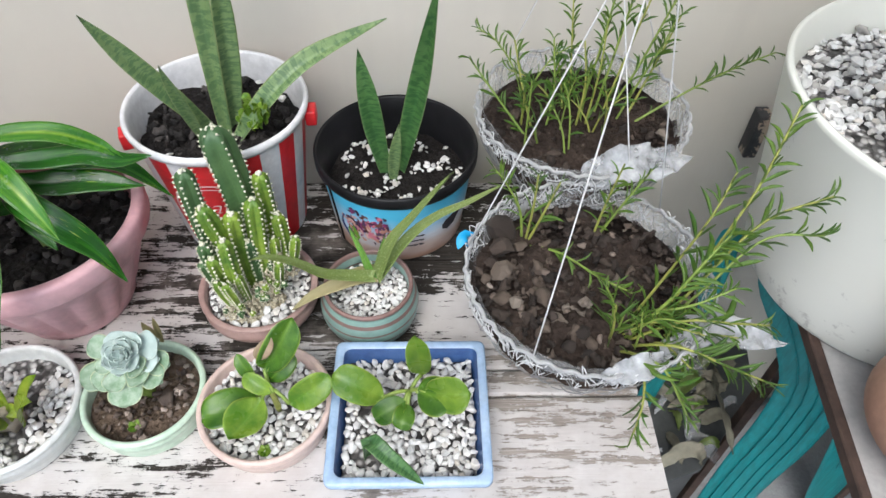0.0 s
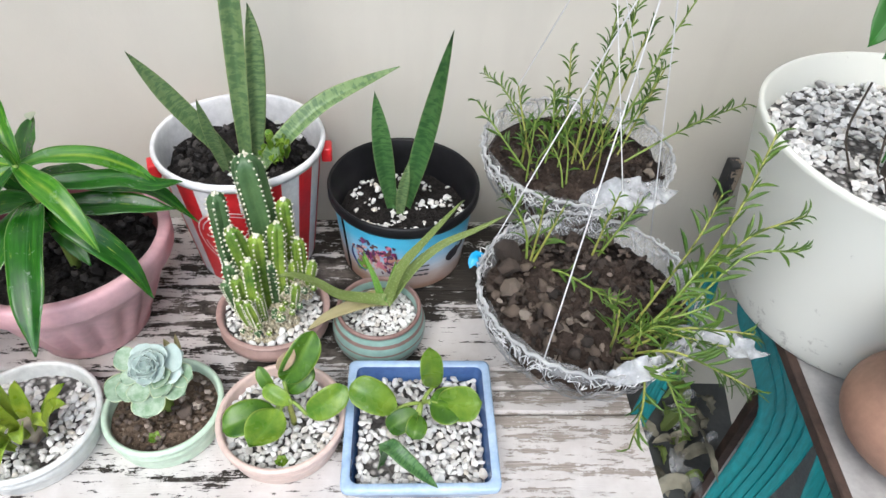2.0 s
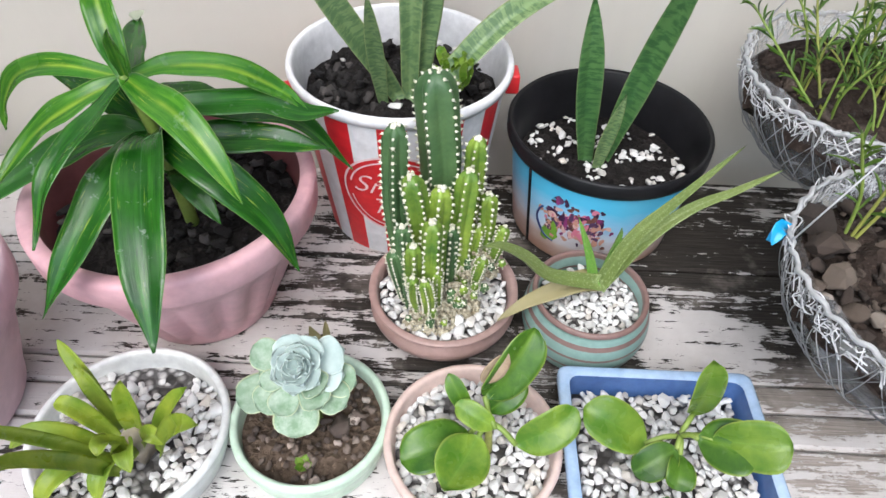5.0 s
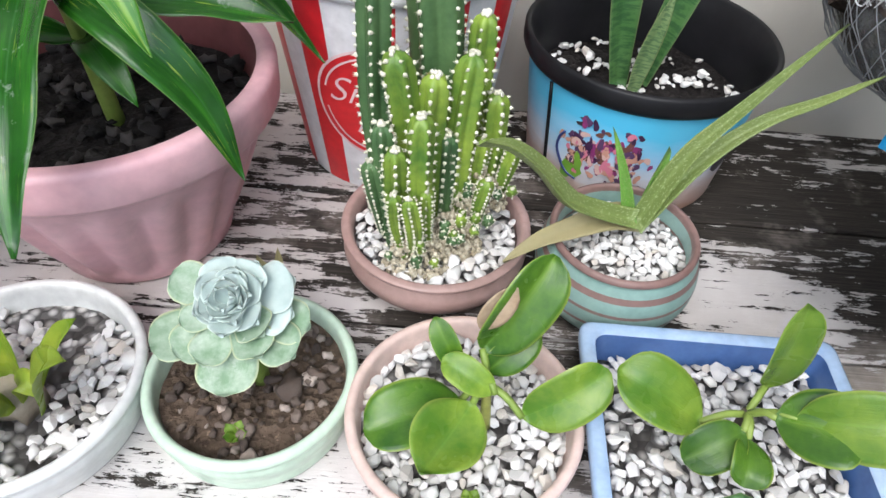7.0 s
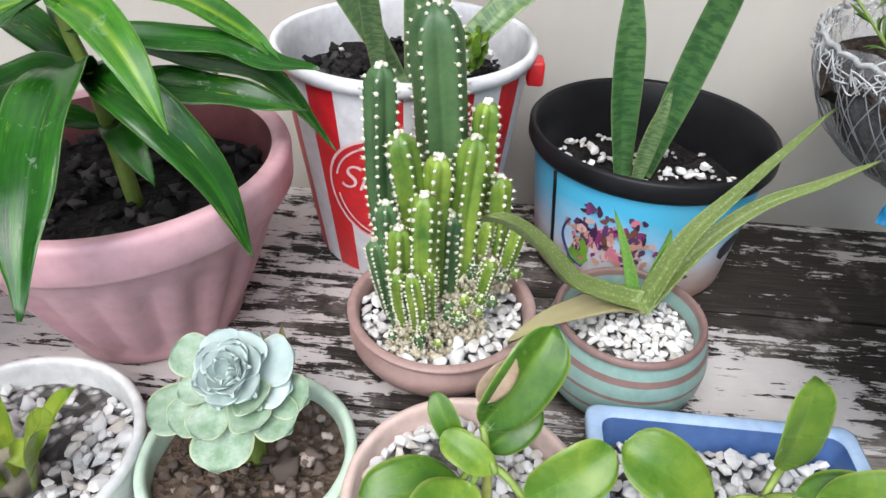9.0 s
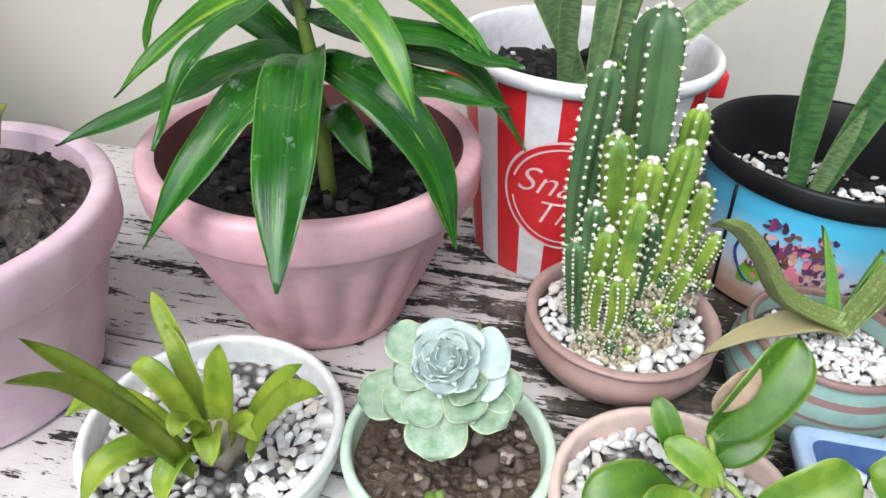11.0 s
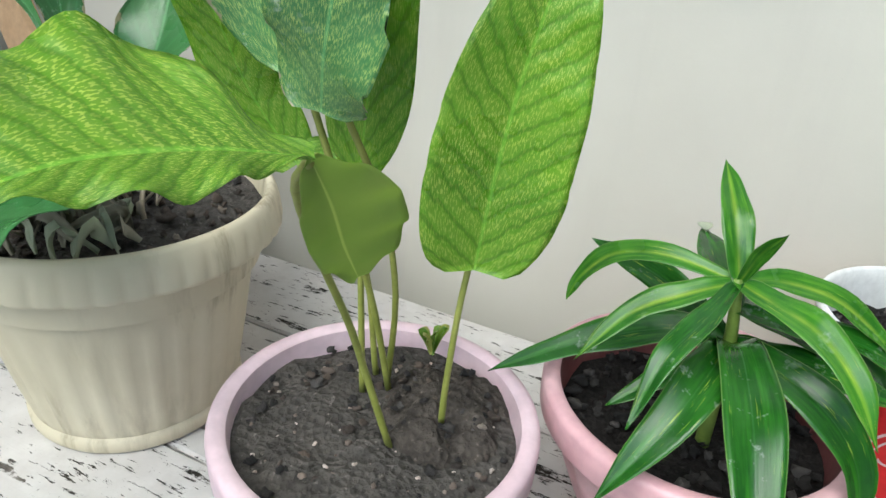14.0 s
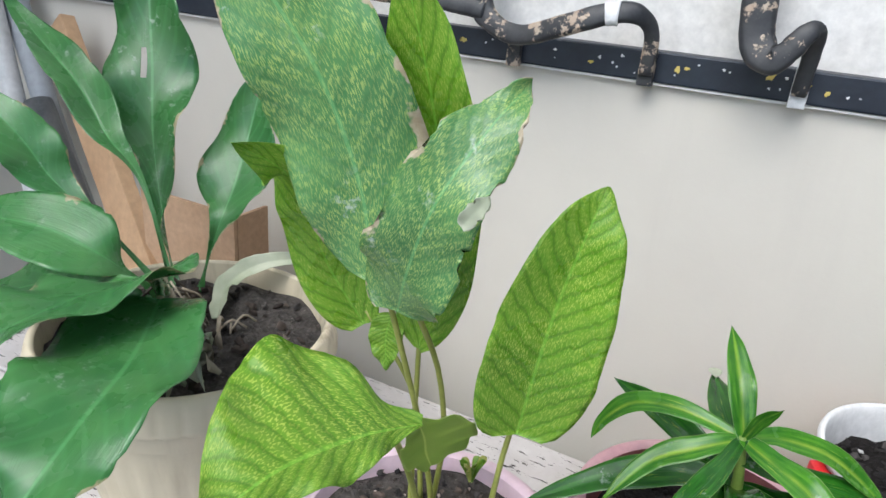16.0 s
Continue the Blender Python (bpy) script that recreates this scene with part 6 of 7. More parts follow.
# the torn dark leaf in front of it
petiole([(-0.472, 0.336, 0.652), (-0.464, 0.327, 0.718), (-0.464, 0.310, 0.777), (-0.465, 0.278, 0.832), (-0.458, 0.266, 0.86)])
torn_leaf = cal((-0.469, 0.270, 0.828), (-0.424, 0.289, 0.939), 0.0225, M_CALD, (0.15, -1, 0.25), [(-0.458, 0.258, 0.858), (-0.444, 0.252, 0.893), (-0.431, 0.268, 0.923)], wave=0.18, waves=3, ragged=0.42, seed=5, kind="heart", sides=(1.0, 1.05))
part("scar", blade([(-0.4275, 0.2415, 0.890), (-0.4225, 0.2425, 0.897), (-0.4185, 0.2450, 0.903)], 0.0042, "strap", face=(0.35, -1, 0.3), steps=8, wave=0.3, waves=2, ragged=0.9, seed=3, thick=0.0006), M_PALELEAF, torn_leaf, "bleached white patch")
# the bright leaf that bends to the side
petiole([(-0.482, 0.340, 0.652), (-0.492, 0.338, 0.73), (-0.520, 0.322, 0.79)])
cal((-0.521, 0.322, 0.780), (-0.524, 0.224, 0.907), 0.0185, M_CALB, (0.25, -1, 0.6), [(-0.537, 0.308, 0.818), (-0.533, 0.284, 0.858), (-0.519, 0.250, 0.890)], wave=0.12, waves=2, fold=0.2, kind="heart")
# the bright leaf behind
petiole([(-0.480, 0.322, 0.652), (-0.480, 0.318, 0.73), (-0.478, 0.312, 0.79)])
cal((-0.477, 0.310, 0.785), (-0.478, 0.268, 0.985), 0.0225, M_CALB, (0.1, -1, 0.2), [(-0.466, 0.300, 0.845), (-0.464, 0.290, 0.90), (-0.470, 0.279, 0.947)], wave=0.10, waves=3)
cal((-0.492, 0.305, 0.805), (-0.490, 0.299, 0.772), 0.0095, M_CALB, (0.4, -1, 0.3), [(-0.493, 0.301, 0.790)], wave=0.14)
wr = random.Random(8)
for i in range(7):
    a = i * 0.9 + wr.uniform(-0.3, 0.3)
    b = Vector((-0.456, 0.361, 0.662))
    t = b + Vector((math.cos(a) * 0.009, math.sin(a) * 0.009, wr.uniform(0.014, 0.024)))
    part("weed_leaf", blade([b.lerp(t, 0.05), b.lerp(t, .55) + Vector((0, 0, .004)), t], 0.0030, "spoon", steps=8, across=2), M_STEMY if i % 2 else M_PEPL, pot)

# ---- tan pot with a broad leaved lily ----
TX, TY, TZ, TR = -0.685, 0.336, 0.725, 0.110
pot = thing("potted_lily", (TX, TY, TOP), "weathered tan plastic pot with broad wavy green lily leaves", "potted plant", "potted plants on the table")
rim_pot(TX, TY, TZ, TR, 0.070, 0.026, 30, M_TAN, pot, "weathered tan plastic", M_TAN, "", depth=0.045, step=0.010, scallop=44, drop=0.022)
part("foot_ring", lathe([(0.0715, TOP + 0.001), (0.0735, TOP + 0.004), (0.0738, TOP + 0.011), (0.0715, TOP + 0.014)], (TX, TY, 0), 96, closed=False), M_TAN, pot)
part("soil", bed((TX, TY, 0.707), TR - 0.0125, 0.006, seed=23), M_SOILGREY, pot)
scatter("clod", CLODS, pot, (TX, TY, 0.708), disc(0.09), 90, (0.003, 0.009), 95)
scatter("crumb", CRUMBS, pot, (TX, TY, 0.708), disc(0.09), 40, (0.003, 0.008), 96)
lr = random.Random(31)
for i in range(46):       # dry roots and curled old leaves round the crown
    a, d = lr.uniform(0, 6.28), lr.uniform(0.005, 0.05)
    c = Vector((-0.690 + d * math.cos(a), 0.325 + d * math.sin(a), 0.712))
    e = Vector((lr.uniform(-.02, .02), lr.uniform(-.02, .02), lr.uniform(0, .006)))
    part("dry_root", tube([c, c + e * 0.5 + Vector((0, 0, lr.uniform(0.004, 0.014))), c + e], lr.uniform(0.0007, 0.002), 5, 6), M_DRY, pot)
for i in range(16):
    c = Vector((lr.uniform(-0.700, -0.628), lr.uniform(0.268, 0.318), 0.713))
    e = Vector((lr.uniform(-.026, .026), lr.uniform(-.018, .018), 0))
    k = Vector((lr.uniform(-.012, .012), lr.uniform(-.012, .012), lr.uniform(0.010, 0.022)))
    leaf(pot, [c - e, c - e * 0.3 + k, c + e * 0.5 + k * 0.7, c + e], lr.uniform(0.0025, 0.0055), M_DRYLEAF if i % 3 else M_PALELEAF, "strap", face=(lr.uniform(-1, 1), -1, 0.6), fold=0.8, wave=0.3, waves=2, seed=i, thick=0.0006, steps=10, across=2, label="curled dead leaf" if i == 0 else "")
part("crown", tube([(-0.690, 0.326, 0.700), (-0.691, 0.325, 0.725), (-0.692, 0.324, 0.750)], 0.008, 12, 8, radius2=0.004), M_DRY, pot, "fibrous brown crown")
for i in range(34):       # brown fibres hanging round the crown
    a, d = lr.uniform(0, 6.28), lr.uniform(0.004, 0.010)
    c = Vector((-0.691 + d * math.cos(a), 0.324 + d * math.sin(a), lr.uniform(0.735, 0.760)))
    e = Vector((0.014 * math.cos(a) + lr.uniform(-.006, .006), 0.014 * math.sin(a) + lr.uniform(-.006, .006), -lr.uniform(0.012, 0.034)))
    part("fibre", tube([c, c + e * 0.45 + Vector((e.x, e.y, 0)) * 0.3, c + e], lr.uniform(0.0006, 0.0015), 5, 6, radius2=0.0004), M_DRY if i % 3 else M_STEMBROWN, pot)


def lily(pts, w, face, fold=0.15, wave=0.20, waves=4, mat=None, kind="lily", holes=(), sides=(1.0, 1.0)):
    return leaf(pot, pts, w, mat or M_LILY, kind, face=face, fold=fold, wave=wave, waves=waves, thick=0.0009, steps=44, across=8, seed=int(w * 900), ragged=0.16, holes=holes, sides=sides)


lily([(-0.695, 0.333, 0.752), (-0.747, 0.370, 0.791), (-0.780, 0.395, 0.835), (-0.796, 0.413, 0.885), (-0.811, 0.428, 0.936), (-0.817, 0.435, 0.974)], 0.036, (0.5, -1, 0.25), wave=0.30, waves=3, holes=((-0.16, 0.62, 0.06, 0.05),))
lily([(-0.687, 0.325, 0.752), (-0.720, 0.335, 0.819), (-0.768, 0.345, 0.845), (-0.808, 0.355, 0.875), (-0.853, 0.360, 0.901), (-0.903, 0.365, 0.931)], 0.017, (0.9, -0.6, 0.9), fold=0.6, wave=0.12)
lily([(-0.735, 0.391, 0.708), (-0.721, 0.404, 0.768), (-0.724, 0.425, 0.795), (-0.729, 0.452, 0.840), (-0.727, 0.470, 0.892)], 0.032, (0.2, -1, 0.1), wave=0.14, waves=3)
lily([(-0.692, 0.320, 0.752), (-0.731, 0.310, 0.791), (-0.768, 0.300, 0.821), (-0.783, 0.295, 0.843), (-0.801, 0.290, 0.862), (-0.845, 0.283, 0.892)], 0.020, (0.5, -0.6, 1), fold=0.3, wave=0.08)
lily([(-0.691, 0.318, 0.745), (-0.698, 0.300, 0.769), (-0.706, 0.285, 0.787), (-0.733, 0.275, 0.799), (-0.771, 0.262, 0.803), (-0.82, 0.245, 0.80)], 0.028, (0.3, -0.5, 1), wave=0.07, waves=3)
part("stem", tube([(-0.690, 0.320, 0.748), (-0.675, 0.305, 0.768), (-0.648, 0.283, 0.773)], 0.0042, 8, 12, radius2=0.0026), M_LILY, pot)
lily([(-0.648, 0.283, 0.773), (-0.602, 0.226, 0.777), (-0.577, 0.180, 0.777), (-0.568, 0.149, 0.766), (-0.573, 0.130, 0.745)], 0.045, (0.1, -0.3, 1), fold=0.16, wave=0.12, waves=3, kind="heart", sides=(0.8, 1.05))
part("stem", tube([(-0.691, 0.320, 0.748), (-0.686, 0.308, 0.766), (-0.676, 0.298, 0.774)], 0.0042, 8, 12, radius2=0.0028), M_LILY, pot)
lily([(-0.676, 0.299, 0.773), (-0.664, 0.268, 0.784), (-0.657, 0.232, 0.791), (-0.657, 0.192, 0.789), (-0.672, 0.155, 0.776)], 0.046, (-0.15, -0.35, 1), wave=0.12, waves=3, kind="heart")
lily([(-0.696, 0.318, 0.742), (-0.720, 0.308, 0.750), (-0.755, 0.300, 0.748), (-0.798, 0.285, 0.735), (-0.85, 0.265, 0.71)], 0.034, (0.1, -0.4, 1), wave=0.10)
lily([(-0.684, 0.362, 0.712), (-0.705, 0.395, 0.722), (-0.690, 0.420, 0.737), (-0.661, 0.451, 0.739)], 0.0085, (0.2, -0.8, 0.6), fold=0.5, kind="strap", mat=M_PALELEAF)


# ---- net baskets with narrow leaved plants ----
M_NETG = mottled("grey_net_cord", (0.22, 0.225, 0.23), (0.42, 0.42, 0.42), 0.7, 40, 260, 0.3)
M_NET = mottled("white_cord", (0.66, 0.67, 0.68), (0.84, 0.84, 0.84), 0.7, 40, 260, 0.3)
M_FILM = Mat("clear_white_film", 0.25)
M_FILM.color(M_FILM.ramp(M_FILM.noise(50, 4, 0.6), [(0.3, (0.62, 0.64, 0.66)), (0.7, (0.84, 0.85, 0.86))]))
M_FILM.put(M_FILM.b.inputs["Alpha"], M_FILM.ramp(M_FILM.noise(38, 4, 0.6), [(0.35, 0.08), (0.7, 0.45)]))
M_FILM.bump(M_FILM.noise(70, 4, 0.7), 0.6, 0.003)
M_SOILWET = soil_mat("wet_brown_soil", (0.016, 0.011, 0.009), (0.075, 0.054, 0.042))
M_FILMW = mottled("crumpled_white_film", (0.42, 0.44, 0.46), (0.66, 0.67, 0.68), 0.25, 50, 160, 0.6)
M_FILMW.put(M_FILMW.b.inputs["Alpha"], M_FILMW.ramp(M_FILMW.noise(60, 4, 0.6), [(0.35, 0.35), (0.65, 0.95)]))
M_BLUETAG = mottled("bright_blue_plastic", (0.01, 0.26, 0.55), (0.03, 0.38, 0.68), 0.35, 40, 200, 0.1)


def sprig(parent, pts, seed, size=0.017, gap=0.0052, r=0.0013, mat=None):
    """A thin stem with narrow pointed leaves; the leaves of one stem are one mesh."""
    rr = random.Random(seed)
    p = [Vector(q) for q in pts]
    length = sum((b - a).length for a, b in zip(p, p[1:]))
    st = part("sprig_stem", tube(p, r * 0.85, 6, 16, radius2=r * 0.5), M_STEMY if rr.random() < 0.4 else M_STEM, parent)
    n = int(length / gap)
    line = curve_points(p, n)
    bm = bmesh.new()
    for i in range(2, n + 1):
        v = i / n
        if rr.random() < 0.38 * (1 - v) + 0.08:
            continue
        d = (line[i] - line[i - 1]).normalized()
        for _ in range(2 if v > 0.35 else 1):
            o = d.cross(Vector((rr.uniform(-1, 1), rr.uniform(-1, 1), rr.uniform(-1, 1)))).normalized()
            e = (d * rr.uniform(0.35, 0.95) + o * rr.uniform(0.5, 1.0)).normalized()
            l = size * rr.uniform(0.6, 1.15) * (0.72 + 0.4 * math.sin(math.pi * min(1, v * 1.05)))
            b = line[i]
            t = b + e * l
            blade([b, b.lerp(t, 0.5) + d * 0.0015, t], l * 0.070, "lance", face=o.cross(e) + d * 0.3, fold=0.3, thick=0.0004, across=1, steps=4, bm=bm)
    part("leaves", bm, mat or M_SPRIG, st)


def basket(x, y, z, r, base, name, label, seed, soil_mat_, apex, cords, lean=(0, 0)):
    pot_ = thing(name, (x, y, z - 0.078), label, "potted plant", "net baskets")
    depth, low = 0.078, z - 0.078

    def at(a, t):
        """A point of the basket's wall: angle a, t from the foot (0) to the rim (1)."""
        rr = base + (r - base) * math.sin(min(1.0, t) * math.pi / 2)
        return Vector((x + rr * math.cos(a) + lean[0] * t, y + rr * math.sin(a) + lean[1] * t, low + depth * (1 - math.cos(min(1.0, t) * math.pi / 2)) ** 0.9))
    rr = random.Random(seed)
    bm = bmesh.new()
    n = 58
    for i in range(n):
        for s in (-1, 1):
            a0 = 2 * math.pi * i / n
            ph_, sk = rr.uniform(-0.05, 0.05), rr.uniform(0.3, 0.75)
            tube([at(a0 + ph_ + s * sk * t, t) + Vector((rr.uniform(-.0022, .0022), rr.uniform(-.0022, .0022), rr.uniform(-.001, .001))) for t in (0.02, 0.2, 0.4, 0.6, 0.8, 1.0)], 0.00030, 4, 12, bm, cap=False)
    tagged(part("net", bm, M_NETG, pot_, "dull white knotted cord net"), kind="stuff")
    bm = bmesh.new()
    for k in range(2):
        pts = []
        for i in range(97):
            a = 2 * math.pi * i / 96
            p = at(a, 1.0)
            w = 9 * a + math.pi * k
            pts.append(p + Vector((math.cos(a) * 0.0011 * math.cos(w * 4), math.sin(a) * 0.0011 * math.cos(w * 4), 0.0011 * math.sin(w * 4) + 0.0012 * math.sin(3 * a + seed))))
        tube(pts, 0.0014, 6, 240, bm, cap=False)
    part("rim_cord", bm, M_NET, pot_, "twisted white rim cord")
    bm = bmesh.new()
    for i in range(300):      # loose loops of cord along the rim
        a = rr.uniform(0, 6.283)
        p = at(a, rr.uniform(0.86, 1.0))
        q = at(a + rr.uniform(-0.16, 0.16), rr.uniform(0.84, 1.0))
        m_ = (p + q) / 2 + Vector((rr.uniform(-.004, .004), rr.uniform(-.004, .004), rr.uniform(-.002, .008)))
        tube([p, m_, q], 0.00038, 4, 6, bm, cap=False)
    tagged(part("loose_cord", bm, M_NET, pot_, "loose loops of white cord"), kind="stuff")
    bm = bmesh.new()
    rows = []
    for j in range(11):
        t = j / 10
        row = []
        for i in range(72):
            a = 2 * math.pi * i / 72
            c = at(a, min(1.0, t * 1.0))
            k = 0.965 - 0.02 * t + 0.018 * noise.noise(Vector((math.cos(a) * 4, math.sin(a) * 4, t * 5 + seed)))
            up = 0.006 * max(0, t - 0.9) * 10 * noise.noise(Vector((math.cos(a) * 5 + seed, math.sin(a) * 5, 2)))
            row.append(bm.verts.new((x + (c.x - x) * k, y + (c.y - y) * k, c.z + 0.0006 + up)))
        rows.append(row)
    for p, q in zip(rows, rows[1:]):
        for i in range(72):
            bm.faces.new((p[i], p[(i + 1) % 72], q[(i + 1) % 72], q[i]))
    part("liner", bm, M_FILM, pot_, "crumpled clear white plastic liner")
    core = [(base * 0.9, low + 0.002)]
    for t in (0.15, 0.3, 0.5, 0.7, 0.85):
        c = at(0, t)
        core.append(((c.x - x - lean[0] * t) * 0.93, c.z))
    part("root_ball", lathe(core, (x, y, 0), 48), soil_mat_, pot_)
    part("soil", bed((x + lean[0], y + lean[1], z - 0.020), r * 0.95, 0.012, seed=seed, mound=0.008, n=64), soil_mat_, pot_)
    for a in cords:
        p = at(radians(a), 1.0)
        part("hanging_cord", tube([p, p.lerp(Vector(apex), 0.5), apex], 0.0005, 5, 6), M_NET, pot_)
    part("hanging_cord", tube([apex, (apex[0], apex[1], 1.7), (apex[0], apex[1], 2.4)], 0.0009, 5, 6), M_NET, pot_)
    return pot_, at


pot, wall_at = basket(0.112, 0.317, 0.703, 0.0815, 0.012, "hanging_basket", "white cord net basket of brown soil with narrow leaved sprigs", 3, M_SOILWET, (0.107, 0.317, 0.956), (-123, 42, 165))
scatter("stone", STONES, pot, (0.112, 0.317, 0.688), disc(0.066), 34, (0.003, 0.0065), 101, height=lambda x, y: 0.006 * (1 - (x * x + y * y) / 0.0055))
scatter("clod", CLODS, pot, (0.112, 0.317, 0.688), disc(0.072), 300, (0.0025, 0.0085), 102)
for x, y, s, k in ((0.057, 0.362, 0.026, 0), (0.056, 0.343, 0.022, 3), (0.055, 0.322, 0.018, 5), (0.063, 0.296, 0.012, 1), (0.103, 0.272, 0.013, 2)):
    ob = new("stone", ROCKS[k % len(ROCKS)])
    ob.parent, ob.matrix_parent_inverse = pot, Matrix.Translation(pot.matrix_world.translation).inverted()
    ob.matrix_basis = pose(x, y, 0.695, 15, 25, 40 * k) @ Matrix.Diagonal((s, s, s, 1))
part("tag", blade([(0.032, 0.352, 0.688), (0.034, 0.350, 0.700), (0.029, 0.345, 0.703), (0.026, 0.340, 0.697)], 0.0042, "strap", face=(-0.2, -0.8, 0.8), steps=8, thick=0.001), M_BLUETAG, pot, "bright blue plastic strip")
for pts, w in (([(0.172, 0.285, 0.690), (0.192, 0.276, 0.694), (0.212, 0.270, 0.690), (0.236, 0.270, 0.682)], 0.0095), ([(0.150, 0.262, 0.690), (0.168, 0.262, 0.697), (0.184, 0.274, 0.690)], 0.008), ([(0.108, 0.236, 0.699), (0.130, 0.240, 0.705), (0.152, 0.252, 0.698)], 0.008)):
    part("film_end", blade(pts, w, "lance", face=(0, -0.5, 1), fold=0.4, wave=0.45, waves=4, thick=0.0005, across=6, steps=24, ragged=0.3, seed=int(w * 900)), M_FILMW, pot, "torn crumpled end of the plastic liner")
SZ2 = 0.685
for i, pts in enumerate((
        [(0.143, 0.280, SZ2), (0.161, 0.282, 0.731), (0.183, 0.295, 0.791), (0.195, 0.310, 0.841)],
        [(0.141, 0.276, SZ2), (0.163, 0.282, 0.716), (0.198, 0.298, 0.766), (0.228, 0.295, 0.791)],
        [(0.145, 0.272, SZ2), (0.173, 0.282, 0.726), (0.203, 0.295, 0.756), (0.231, 0.288, 0.767)],
        [(0.133, 0.272, SZ2), (0.158, 0.265, 0.716), (0.183, 0.260, 0.721), (0.213, 0.265, 0.711)],
        [(0.131, 0.268, SZ2), (0.153, 0.252, 0.709), (0.188, 0.245, 0.696), (0.227, 0.250, 0.666)],
        [(0.129, 0.272, SZ2), (0.148, 0.272, 0.726), (0.163, 0.278, 0.756), (0.175, 0.285, 0.771)],
        [(0.123, 0.265, SZ2), (0.131, 0.245, 0.706), (0.135, 0.230, 0.681), (0.134, 0.222, 0.639)],
        [(0.127, 0.265, SZ2), (0.143, 0.242, 0.703), (0.158, 0.232, 0.681), (0.175, 0.235, 0.646)],
        [(0.121, 0.272, SZ2), (0.115, 0.260, 0.719), (0.111, 0.258, 0.743)],
        [(0.125, 0.276, SZ2), (0.141, 0.272, 0.713), (0.163, 0.268, 0.729), (0.185, 0.272, 0.739)],
        [(0.135, 0.285, SZ2), (0.153, 0.295, 0.721), (0.171, 0.305, 0.761), (0.181, 0.315, 0.791)],
        [(0.073, 0.357, SZ2), (0.069, 0.358, 0.716), (0.058, 0.358, 0.741), (0.049, 0.355, 0.757)],
        [(0.075, 0.356, SZ2), (0.077, 0.355, 0.721), (0.077, 0.355, 0.753)],
        [(0.076, 0.355, SZ2), (0.085, 0.356, 0.716), (0.093, 0.358, 0.743)],
        [(0.077, 0.354, SZ2), (0.095, 0.335, 0.699), (0.118, 0.310, 0.703), (0.135, 0.292, 0.709)],
        [(0.125, 0.362, SZ2), (0.129, 0.362, 0.721), (0.135, 0.365, 0.753)],
        [(0.127, 0.360, SZ2), (0.141, 0.362, 0.719), (0.155, 0.366, 0.747)])):
    sprig(pot, pts, 200 + i, 0.017 if i < 11 else 0.014)

fr = random.Random(41)
for i in range(12):       # short leafy shoots crowding the front
    x, y = fr.uniform(0.120, 0.160), fr.uniform(0.258, 0.282)
    dx, dy, h = fr.uniform(-0.012, 0.055), fr.uniform(-0.030, 0.010), fr.uniform(0.012, 0.050)
    sprig(pot, [(x, y, SZ2), (x + 0.35 * dx, y + 0.3 * dy, SZ2 + 0.7 * h), (x + dx, y + dy, SZ2 + h)], 240 + i, 0.013, gap=0.0040, r=0.0010)

pot, wall_at = basket(0.129, 0.471, 0.720, 0.0840, 0.012, "hanging_basket", "white cord net basket of brown soil with tall narrow leaved sprigs", 7, M_SOILWET, (0.120, 0.472, 0.905), (-75, 135, 30))
part("film_end", blade([(0.12, 0.395, 0.712), (0.145, 0.392, 0.728), (0.170, 0.398, 0.724), (0.200, 0.410, 0.720)], 0.014, "strap", face=(0, -0.6, 1), fold=0.3, wave=0.3, waves=4, thick=0.0005, steps=24, across=6, ragged=0.3), M_FILMW, pot, "torn plastic liner over the rim")
scatter("clod", CLODS, pot, (0.129, 0.471, 0.704), disc(0.07), 110, (0.003, 0.008), 103)
SZ3 = 0.702
for i, pts in enumerate((
        [(0.150, 0.478, SZ3), (0.170, 0.485, 0.745), (0.190, 0.495, 0.80), (0.210, 0.500, 0.850)],
        [(0.148, 0.480, SZ3), (0.160, 0.490, 0.750), (0.172, 0.498, 0.80), (0.178, 0.500, 0.828)],
        [(0.128, 0.478, SZ3), (0.138, 0.488, 0.755), (0.144, 0.496, 0.80), (0.146, 0.500, 0.836)],
        [(0.120, 0.476, SZ3), (0.118, 0.486, 0.745), (0.113, 0.496, 0.800)],
        [(0.116, 0.470, SZ3), (0.112, 0.482, 0.730), (0.106, 0.492, 0.758)],
        [(0.090, 0.455, SZ3), (0.080, 0.472, 0.735), (0.072, 0.490, 0.768)],
        [(0.086, 0.450, SZ3), (0.065, 0.465, 0.725), (0.038, 0.485, 0.755)],
        [(0.170, 0.470, SZ3), (0.210, 0.480, 0.725), (0.245, 0.490, 0.740), (0.282, 0.498, 0.752)],
        [(0.168, 0.478, SZ3), (0.185, 0.490, 0.745), (0.198, 0.498, 0.785)],
        [(0.134, 0.470, SZ3), (0.140, 0.482, 0.745), (0.142, 0.494, 0.785)],
        [(0.140, 0.476, SZ3), (0.150, 0.486, 0.76), (0.158, 0.494, 0.812), (0.160, 0.498, 0.842)],
        [(0.092, 0.446, SZ3), (0.088, 0.440, 0.725), (0.096, 0.436, 0.748)],
        [(0.100, 0.462, SZ3), (0.104, 0.470, 0.735), (0.100, 0.480, 0.775)],
        [(0.158, 0.472, SZ3), (0.172, 0.480, 0.735), (0.186, 0.486, 0.768), (0.192, 0.49, 0.79)],
        [(0.125, 0.465, SZ3), (0.128, 0.472, 0.74), (0.124, 0.482, 0.772)])):
    sprig(pot, pts, 300 + i, 0.015)
tr = random.Random(77)
